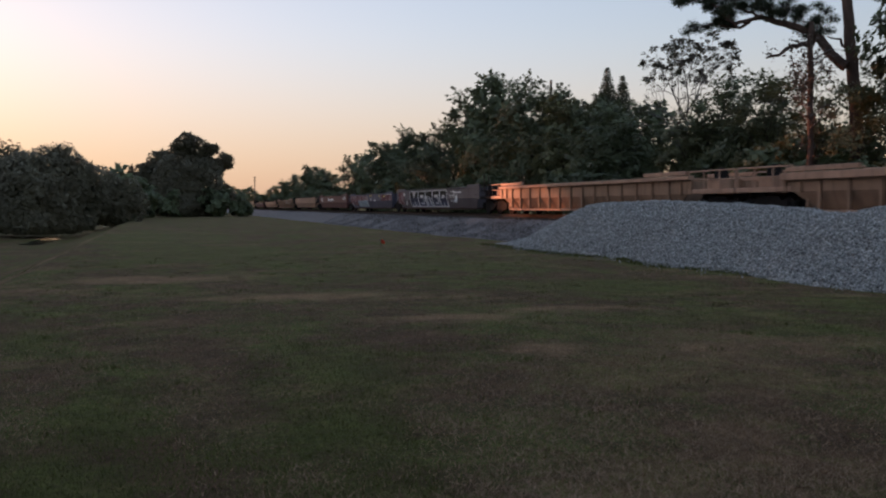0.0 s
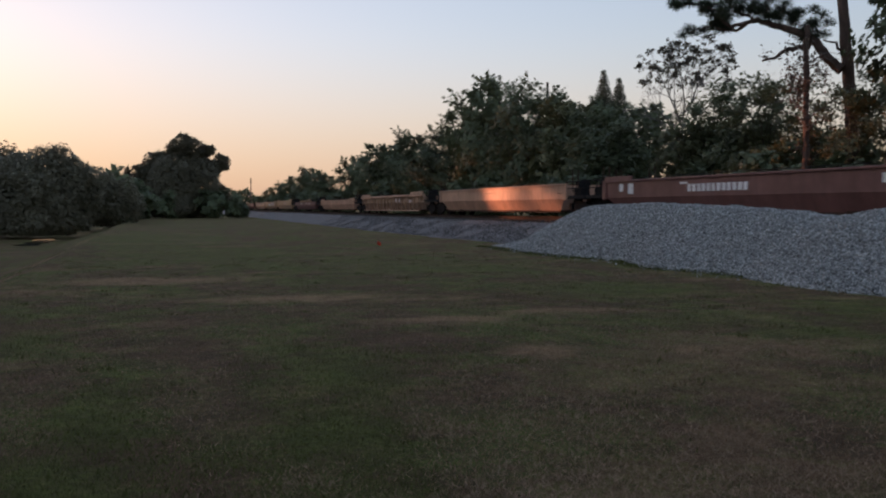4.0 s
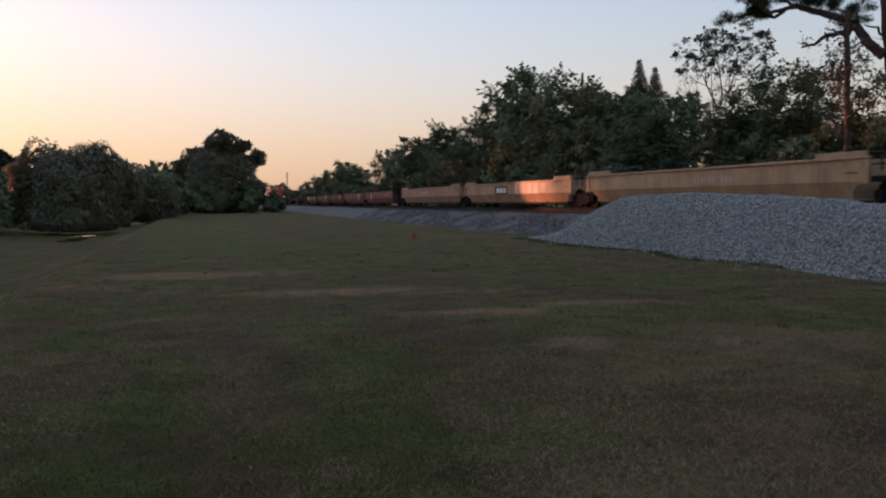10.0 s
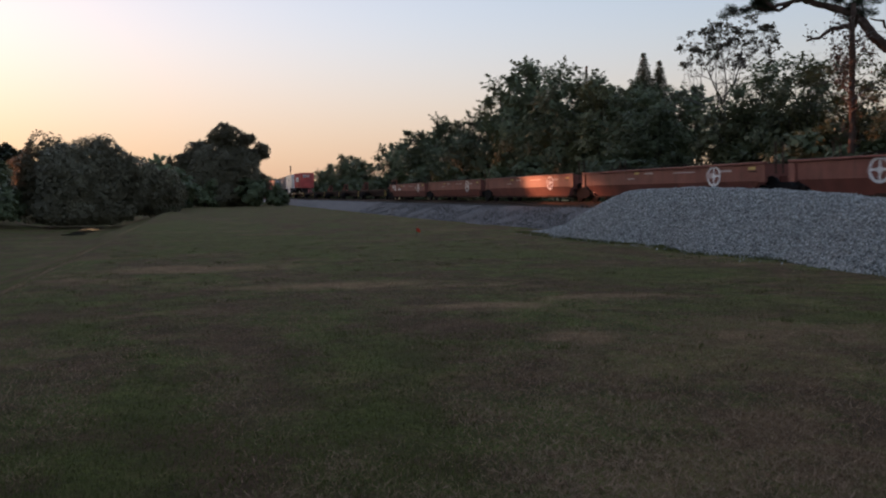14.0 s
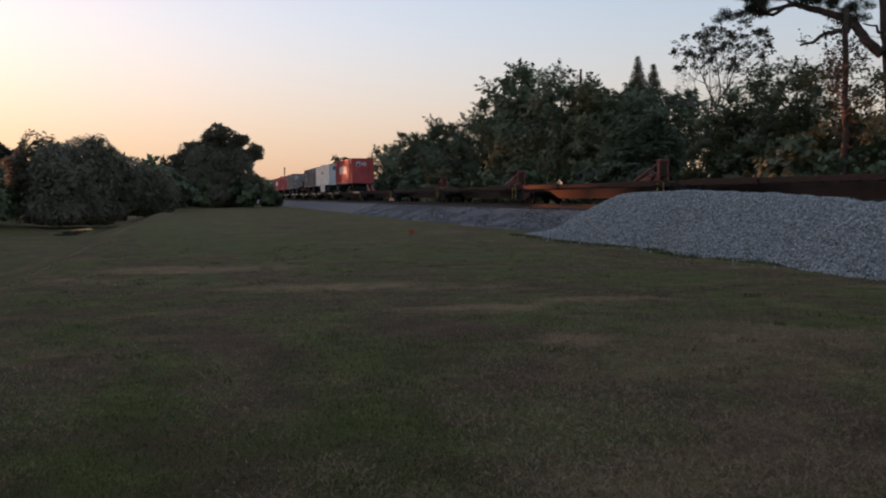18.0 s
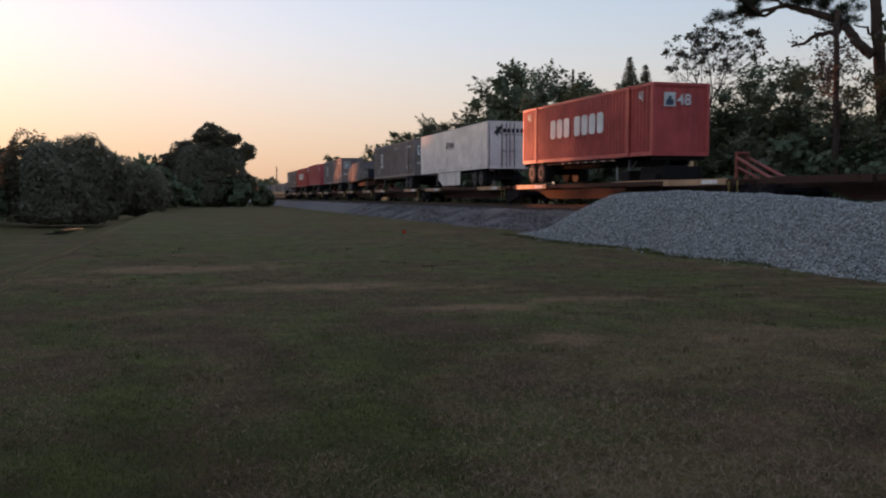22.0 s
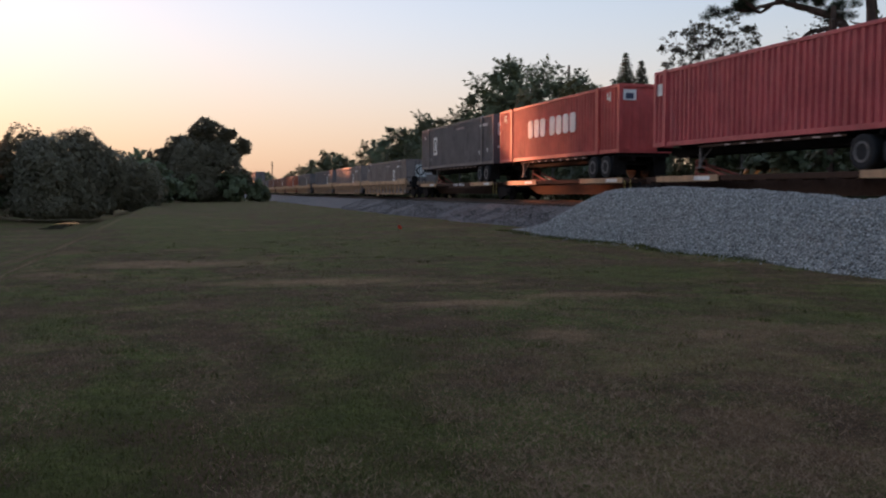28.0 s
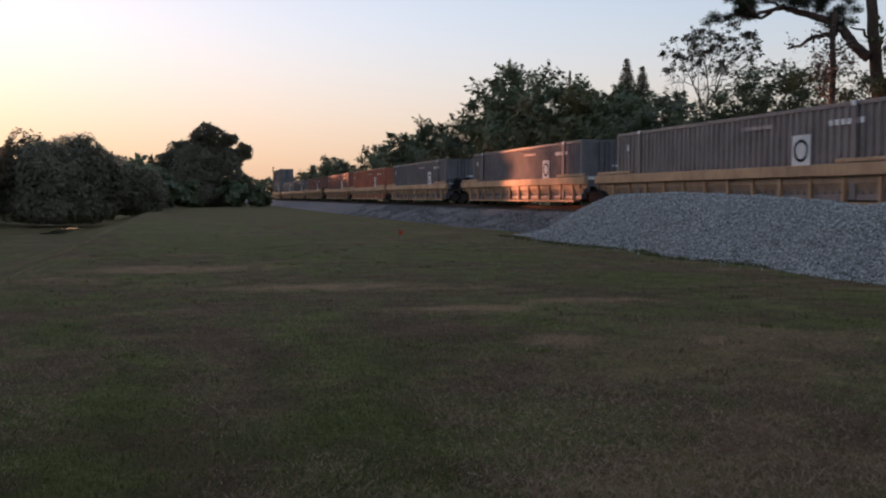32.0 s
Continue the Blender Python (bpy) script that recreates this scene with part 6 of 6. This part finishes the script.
    # five short red-brown wells with a round emblem
    for k, (a, b) in enumerate(((265.8, 280.9), (282.1, 296.6), (297.7, 311.6), (312.7, 326.4), (327.8, 342.0))):
        _, c, L = solid_well(a, b, 1.9 if k == 0 else 0.6, 1.6 if k == 4 else 0.5, OXIDE2, "red-brown short well car with a pale round emblem, empty", top=1.41, raised=0.0, fold=0.79)
        g = G()
        y0 = (11.2, 3.1, 3.1, 3.2, 2.4)[k]
        n = 18
        for r0, r1 in ((0.34, 0.44), (0.0, 0.12)):
            for j in range(n):
                i = len(g.v)
                for r in (r0, r1):
                    for a_ in (j, j + 1):
                        g.v.append((-1.408, y0 + r * math.cos(2 * math.pi * a_ / n), 1.0 + 0.86 * r * math.sin(2 * math.pi * a_ / n)))
                g.f.append((i, i + 1, i + 3, i + 2))
        g.box(-1.409, -1.404, y0 - 0.34, y0 + 0.34, 0.97, 1.04).box(-1.409, -1.404, y0 - 0.04, y0 + 0.04, 0.72, 1.29)
        part("round_emblem", g, MARK, c, "pale round emblem")
        strokes([(2.0, 2.7, 1.12, 1.2), (3.2, 3.6, 0.92, 1.12), (4.4, 6.0, 1.16, 1.20), (7.6, 8.3, 1.18, 1.25), (9.2, 9.8, 1.0, 1.05)], PINK, c, -1.405)
        strokes([(0.6, 1.0, 1.16, 1.26), (8.8, 9.2, 1.2, 1.28)], MARKY, c, -1.405)
        if k == 4:
            word_bars(11.6, 1.10, 6, 0.22, 0.16, 0.08, MARK, c, -1.405)
            word_bars(11.4, 0.86, 4, 0.16, 0.12, 0.06, MARK, c, -1.405)
            word_bars(9.4, 0.86, 6, 0.16, 0.12, 0.06, MARK, c, -1.405)
    # empty spine cars with hitches
    for k in range(5):
        spine_car(344.4 + 16.9 * k, 16.5, "empty rusty spine car with a red-brown trailer hitch", k > 0, (2.3, 2.8, 3.0, 3.3, None)[k], 1, hitch_top=1.96)
    # loaded cars
    for a, b, lead in ((429.0, 451.4, False), (452.0, 471.2, True), (471.8, 490.2, True), (490.8, 507.4, True), (508.0, 527.4, True), (528.0, 545.4, True), (546.0, 562.0, True), (562.4, 581.0, True)):
        last_spine = spine_car(a, b - a, "grimy flat spine car with a yellow-edged wheel platform", True, 2.1 if a < 430 else (2.4 if a == 490.8 else b - a - 2.2), 1 if a == 490.8 else -1, yellow=True, last=b > 580, hitch_top=2.0 if a < 430 else 1.68)
        if a < 430:
            part("hitch_housing", G().box(-0.85, 0.85, 6.0, 8.0, 1.02, 1.62, 0.03).box(-1.1, 1.1, 6.3, 7.6, 1.02, 1.3, 0.03), BLACK, last_spine)
            part("tool_box", G().box(-1.15, -0.3, 8.4, 9.3, 1.02, 1.5, 0.03), BLACK, last_spine)
            part("bridge_plate", G().box(-1.2, 1.2, 5.2, 10.0, 1.02, 1.06, 0.01), YELLOW, last_spine)
            for x in (-1.05, 1.05):
                part("guide_post", bar(G(), (x, 9.7, 1.02), (x, 9.7, 1.7), 0.03), MARK, last_spine)
    Z = 2.12
    # red container with a plain front wall
    c = container(435.25, 14.2, RED, "bright red corrugated container with blocky white lettering", Z - 0.08, 0.55, doors=False, posts=(2.0,), castings=False)
    chassis(435.25, 14.2, Z - 0.08, 0.55, wheels_lead=False)
    red_marks(c, 14.2, True)
    white_trailer(455.3)
    c = container(473.75, 16.15, MAROON, "dark maroon-brown corrugated container with a white emblem square", Z, posts=(1.98,))
    chassis(473.75, 16.15, Z, 0)
    dark_marks(c, 16.15, far=True)
    tarp_trailer(493.0)
    c = container(510.3, 16.15, MAROON, "dark brown corrugated container with a white emblem square", Z, posts=(1.98,))
    chassis(510.3, 16.15, Z, 0)
    dark_marks(c, 16.15, far=True)
    c = container(530.7, 13.9, CRIMSON, "crimson corrugated container with a small white square mark", Z, 0.2, posts=(0.9,), castings=False)
    chassis(530.7, 13.9, Z, 0.2)
    part("white_panel", G().box(-1.296, -1.29, 0.35, 0.75, 1.95, 2.45), MARK, c, "small white square mark")
    part("white_panel", G().box(-1.296, -1.29, 13.25, 13.6, 1.95, 2.4), MARK, c, "small white square mark")
    c = container(547.5, 14.75, RED, "bright red corrugated container with blocky white lettering", Z - 0.02, posts=(2.0,), castings=False, doors=False)
    chassis(547.5, 14.75, Z - 0.02, 0)
    red_marks(c, 14.75, False)
    sill = last_spine
    part("side_sill", G().box(-1.31, -1.28, 4.2, 10.1, 0.66, 1.03, 0.008), RUST, sill)
    word_bars(6.6, 0.84, 5, 0.14, 0.15, 0.09, MARK, sill, -1.312)
    word_bars(8.05, 0.84, 4, 0.14, 0.15, 0.09, MARK, sill, -1.312)
    c = container(563.45, 16.15, SLATE, "dark slate corrugated container with a white emblem square", Z, posts=(1.98,))
    chassis(563.45, 16.15, Z, 0)
    dark_marks(c, 16.15, far=True)
    # yellow ribbed wells with one layer of dark containers
    wells = ((584.1, 602.9), (604.1, 622.6), (623.7, 642.4), (646.0, 664.7), (665.9, 684.5), (685.7, 704.3), (707.9, 726.5), (727.7, 746.3), (747.5, 766.1), (769.7, 788.3))
    for k, (a, b) in enumerate(wells):
        first = k in (0, 3, 6, 9)
        _, w, L = ribbed_well(a, b, 1.7 if first else 0.6, 1.7 if k in (2, 5, 8) else 0.6, WELLTAN, YELLOW, "yellow ribbed well car carrying one container", top=1.39, raised=0.14, chord=0.34, step=1.45, rib_mat=YELLOW, deck=BLACK)
        m, shade = ((MAROON, "dark maroon"), (MAROON, "dark maroon"), (SLATE, "dark slate"), (SLATE, "dark slate"), (ORANGE, "faded orange-red"), (RUSTBOX, "rust-brown"), (RUSTBOX, "rust-brown"), (SLATE, "dark slate"), (MAROON, "dark maroon"), (SLATE, "dark slate"))[k]
        c = container(a + (b - a - 16.15) / 2 - 0.5, 16.15, m, shade + " corrugated container with white emblem, set in a well car", 0.36, posts=(1.98,), H=2.74)
        dark_marks(c, 16.15, far=False, H=2.74)
        if k == 0:
            end_mark(c, 0.0, 0.02, 1.3, 0.9, 1.0)
    container(770.1, 16.15, GREY, "pale grey corrugated container stacked on a dark one", 3.13, posts=(1.98,))


def red_marks(c, L, plain_end):
    # bold white lettering as plain blocks, one word of three and one of four
    x = -1.292
    y, w = 10.35, 0.70
    for n in (3, 4):
        for i in range(n):
            y1 = y - i * (w + 0.12)
            a, b = y1 - w + 0.03, y1 - 0.03
            part("white_bar", G().prism([(a, 1.26), (a + 0.14, 1.14), (b - 0.14, 1.14), (b, 1.26), (b, 1.94), (b - 0.14, 2.06), (a + 0.14, 2.06), (a, 1.94)], x - 0.008, x + 0.02, "x"), MARK, c, "bold white lettering bar")
        y -= n * (w + 0.12) + 0.4
    for yy in (0.95, L - 0.95):
        strokes([(yy - 0.16, yy - 0.08, 2.2, 2.6), (yy - 0.16, yy + 0.16, 2.3, 2.38), (yy + 0.06, yy + 0.16, 2.3, 2.6)], MARK, c, x)
    if plain_end:
        part("white_panel", G().box(-0.78, -0.28, -0.012, -0.002, 1.95, 2.5), MARK, c, "white emblem panel on the end wall")
        part("emblem", G().box(-0.70, -0.36, -0.018, -0.013, 2.0, 2.22).box(-0.6, -0.46, -0.018, -0.013, 2.22, 2.36), NAVY, c)
        letters("48", 0.62, MARK, c, 0.12, -0.004, 2.02, face="end")
    else:
        part("white_panel", G().box(-1.1, -0.5, -0.012, -0.002, 2.2, 2.65), MARK, c, "white emblem panel on the end wall")
        part("emblem", G().box(-0.98, -0.62, -0.018, -0.013, 2.26, 2.5), NAVY, c)


def dark_marks(c, L, far, H=2.89):
    x = -1.300
    y = L - 3.8 if far else 4.2
    box_mark(c, x, y, 0.95 if far else 1.04, 0.92 if far else 0.84, 1.25 if far else 0.90)
    word_bars(1.0 if far else 1.6, H - 0.62, 6, 0.16, 0.16, 0.09, MARK, c, x)
    word_bars(5.6, H - 0.5, 9, 0.12, 0.12, 0.07, PINK, c, x)
    strokes([(0.9, 1.05, 0.7, 0.95), (L - 1.1, L - 0.9, H - 0.75, H - 0.5), (2.4, 2.55, 0.6, 0.85), (L - 2.6, L - 2.5, 0.5, 0.8)], MARK, c, x)
    if far:
        end_mark(c, -0.62, 0.02, H - 1.25, 0.7, 0.75)
    for x0, x1, z0, z1 in ((-1.0, -0.3, 0.9, 1.05), (0.3, 0.9, 1.5, 1.6)):
        part("end_label", G().box(x0, x1, 0.015, 0.028, z0, z1), MARK, c)


def white_trailer(u0):
    L, H, z = 16.0, 2.86, 2.12
    c = thing("box_trailer", "white box trailer with side skirts and a dark bird emblem", "trailer", group="trailers on the train")
    W = 2.58
    for s in (-1, 1):
        part("side_wall", G().box(s * W / 2 - 0.03, s * W / 2 + 0.03, 0.06, L - 0.06, 0.34, H - 0.08), WHITE, c)
        part("top_rail", G().box(s * W / 2 - 0.045, s * W / 2 + 0.045, 0.0, L, H - 0.09, H, 0.012), WHITE, c)
        part("bottom_rail", G().box(s * W / 2 - 0.05, s * W / 2 + 0.05, 0.0, L, 0.0, 0.34, 0.012), WHITE, c)
        part("rub_slots", slots(s * (W / 2 + 0.052), L), BLACK, c)
        part("corner_post", G().box(s * W / 2 - 0.05, s * W / 2 + 0.05, -0.01, 0.10, 0.0, H, 0.012), WHITE, c)
        part("front_post", G().box(s * W / 2 - 0.05, s * W / 2 + 0.05, L - 0.10, L + 0.01, 0.0, H, 0.012), WHITE, c)
        part("skirt", G().prism([(5.9, 0.0), (6.0, -0.92), (10.2, -0.92), (11.3, -0.5), (11.3, 0.0)], s * (W / 2 - 0.06) - 0.015, s * (W / 2 - 0.06) + 0.015, "x"), WHITE, c, "white trapezoid side skirt")
        for i in range(1, 13):
            part("seam", G().box(s * W / 2 - 0.036, s * W / 2 + 0.036, i * 1.23 - 0.008, i * 1.23 + 0.008, 0.34, H - 0.09), WHITE, c)
    part("roof", G().box(-W / 2, W / 2, 0.0, L, H - 0.03, H + 0.01), WHITE, c)
    part("floor", G().box(-W / 2 + 0.05, W / 2 - 0.05, 0.0, L, 0.02, 0.12), BLACK, c)
    part("front_wall", G().box(-W / 2, W / 2, L - 0.05, L, 0.02, H), WHITE, c)
    end_doors(c, WHITE, W, H, 0.05, 0)
    for z0 in (0.0, H - 0.16):
        part("rear_frame", G().box(-W / 2, W / 2, -0.01, 0.08, z0, z0 + 0.16), WHITE, c)
    part("bumper_guard", G().box(-1.15, 1.15, -0.03, 0.05, -0.62, -0.52).box(-0.6, -0.5, -0.03, 0.05, -0.62, 0).box(0.5, 0.6, -0.03, 0.05, -0.62, 0), BLACK, c)
    for x in (-1.05, 1.05):
        part("rear_light", G().box(x - 0.15, x + 0.15, -0.03, 0.0, -0.16, -0.04), OXIDE, c)
    for y in (1.5, 2.78):
        dual_axle(c, y, 1.02 - z + 0.505)
    part("slider_frame", G().box(-0.6, 0.6, 0.6, 4.0, -0.45, 0.0, 0.01), BLACK, c)
    landing_gear(c, L - 3.0, 0.0, 1.02 - z + 0.25)
    for face in ("side", "end"):
        bird(c, face, W)
    roll(c, u0, z)


def slots(x, L):
    g = G()
    for i in range(int((L - 1) / 0.6)):
        g.box(x - 0.003, x + 0.003, 0.6 + 0.6 * i, 0.72 + 0.6 * i, 0.14, 0.19)
    return g


def bird(c, face, W):
    """A dark bird-shaped patch with bars beside it."""
    shape = [(0, 0), (0.35, 0.28), (0.28, 0.55), (0.62, 0.42), (0.8, 0.62), (0.95, 0.35), (0.72, 0.2), (0.9, -0.12), (0.55, 0.0), (0.42, -0.3), (0.26, -0.06)]
    g = G()
    if face == "side":
        x, y0, z0 = -W / 2 - 0.038, 9.15, 1.69
        g.v = [(x, y0 - a * 0.8, z0 + b * 0.75) for a, b in shape]
        bars = [(y0 - 0.82 - 0.26 * i - 0.19, y0 - 0.82 - 0.26 * i, z0 - 0.04, z0 + 0.27) for i in range(5)]
        strokes(bars, DARKMARK, c, x + 0.004, "lettering_bar")
        strokes([(y0 - 2.1, y0 - 0.8, z0 - 0.16, z0 - 0.10)], DARKMARK, c, x + 0.004, "lettering_bar")
        strokes([(y0 - 0.53, y0 - 0.45, 0.62, 1.06), (y0 - 0.62, y0 - 0.36, 0.80, 0.88)], PINK, c, x + 0.004, "small_mark")
    else:
        x0, y, z0 = -0.95, 0.012, 2.15
        g.v = [(x0 + a * 0.6, y, z0 + b * 0.8) for a, b in shape]
        part("lettering_bar", bars_end(x0 + 0.62, y, z0 + 0.02), DARKMARK, c)
    g.f = [(0, 1, 10), (1, 2, 3), (1, 3, 6), (3, 4, 5), (3, 5, 6), (1, 6, 8), (6, 7, 8), (1, 8, 10), (10, 8, 9)]
    part("bird_emblem", g, DARKMARK, c, "dark bird-shaped emblem")


def bars_end(x, y, z):
    g = G()
    for i in range(5):
        g.box(x + 0.28 * i, x + 0.28 * i + 0.2, y - 0.004, y + 0.004, z, z + 0.26)
    g.box(x, x + 1.3, y - 0.004, y + 0.004, z - 0.14, z - 0.1)
    return g


def tarp_trailer(u0):
    """An open platform trailer with lumpy loads under tarpaulin."""
    L, z = 13.4, 2.22
    c = thing("flatbed_trailer", "platform trailer loaded with machinery wrapped in grey tarpaulin", "trailer", group="trailers on the train")
    part("bed", G().box(-1.28, 1.28, 0, L, -0.02, 0.14, 0.02), RUST, c)
    part("headboard", G().box(-1.25, 1.25, L - 0.1, L, 0.14, 1.0, 0.02), OXIDE, c)
    part("tail_frame", G().box(-1.25, -1.15, 0.1, 0.2, 0.14, 0.95).box(1.15, 1.25, 0.1, 0.2, 0.14, 0.95).box(-1.25, 1.25, 0.1, 0.2, 0.87, 0.95), RUST, c)
    rng = np.random.default_rng(77)
    for y0, y1, h, m, lab in ((10.9, 12.8, 1.48, TARP, "low grey tarpaulin cover"), (5.85, 10.6, 1.90, TARP, "tall pleated grey tarpaulin cover"), (3.1, 5.0, 1.20, TARP, "loosely roped grey tarpaulin"), (0.8, 2.5, 0.85, INK, "dark blue tarpaulin bundle")):
        g = G()
        n, sides = int((y1 - y0) * 6), 5
        k = 2 * sides + 4
        for i in range(n + 1):
            y = y0 + (y1 - y0) * i / n
            pleat = (0.03 + 0.025 * math.sin(y * 2.3)) * math.sin(y * 7.0) + rng.normal() * 0.022
            hi = h * (1.0 + 0.035 * math.sin(y * 1.7 + h)) + rng.normal() * 0.03
            drawn = 0.08 if i in (0, n) else 0.0
            for j in range(k + 1):
                if j <= sides:
                    t = j / sides
                    x, zz = -1.22 + 0.10 * t * t + drawn, hi * t
                elif j >= k - sides:
                    t = (k - j) / sides
                    x, zz = 1.22 - 0.10 * t * t - drawn, hi * t
                else:
                    t = (j - sides) / (k - 2 * sides)
                    x, zz = -1.12 + 2.24 * t, hi + 0.04 * math.sin(math.pi * t)
                out = pleat * (1.0 if zz > 0.1 else 0.4) * (-1 if x < 0 else 1) if j <= sides or j >= k - sides else 0.0
                g.v.append((x - out, y + 0.02 * math.sin(zz * 9 + y), 0.14 + zz))
        w = k + 1
        g.f = [(i * w + j, i * w + j + 1, (i + 1) * w + j + 1, (i + 1) * w + j) for i in range(n) for j in range(k)]
        g.f += [tuple(range(k, -1, -1)), tuple(n * w + j for j in range(k + 1))]
        part("tarpaulin", g, m, c, lab)
        for y in (y0 - 0.08, y1 + 0.08):
            for x in (-1.22, 1.22):
                part("stake", G().box(x - 0.04, x + 0.04, y - 0.05, y + 0.05, 0.14, h * rng.uniform(0.85, 1.12)), STRAWROPE, c, "upright pale wooden stake")
        m_ = (y0 + y1) / 2
        for ya, yb in ((y0 + 0.1, m_), (m_, y0 + 0.1), (m_, y1 - 0.1), (y1 - 0.1, m_)):
            part("rope", bar(G(), (-1.31, ya, 0.16), (-1.24, yb, h * 0.97 + 0.14), 0.018), STRAWROPE, c)
    for i in range(5):
        part("crate_post", G().box(-1.27, -1.22, 0.5 + 0.5 * i, 0.57 + 0.5 * i, 0.14, 0.75), STRAWROPE, c)
    part("crate_rail", G().box(-1.28, -1.22, 0.4, 2.7, 0.70, 0.78), STRAWROPE, c)
    for x in (-0.5, 0.5):
        part("main_beam", G().box(x - 0.07, x + 0.07, 0.2, L - 0.2, -0.42, -0.02), OXIDE, c)
    for y in (L - 1.4, L - 2.66):
        dual_axle(c, y, 1.02 - z + 0.505 + 0.0253 * y)
    landing_gear(c, 3.4, -0.02, 1.02 - z + 0.30)
    roll(c, u0, z, -1.45)


ORANGE = mat_paint("container_orange_red", (0.46, 0.13, 0.07), amount=0.45)
RUSTBOX = mat_paint("container_rust_brown", (0.24, 0.105, 0.075), amount=0.45)
OXIDE2 = mat_paint("red_brown_paint", (0.24, 0.075, 0.05), amount=0.55)
WELLTAN = mat_paint("well_side_tan", (0.40, 0.26, 0.165), amount=0.5)
DARKMARK = mat_plain("dark_emblem_paint", (0.035, 0.03, 0.035), 0.6)
INK = mat_plain("dark_blue_tarpaulin", (0.035, 0.04, 0.07), 0.7, 0.0, 3.0)
STRAWROPE = mat_plain("pale_rope", (0.30, 0.27, 0.24), 0.9)
HITCHRED = mat_paint("hitch_red_paint", (0.34, 0.085, 0.06), amount=0.5)
PLUM = mat_paint("plum_grey_paint", (0.125, 0.10, 0.105), amount=0.55)
PLUM2 = mat_paint("dusty_plum_paint", (0.10, 0.095, 0.13), amount=0.45)
make_train()


def motions():
    for ob, u, z, tilt in MOVERS:
        rows = []
        for t in range(33):
            y = u - SPEED * t
            turn = -math.degrees(math.atan((bend(y + 12) - bend(y)) / 12))
            rows.append((float(t), pose(TRACK_X + bend(y), y, RAIL_Z + z, tilt, 0, turn)))
        walk(ob, rows)


motions()
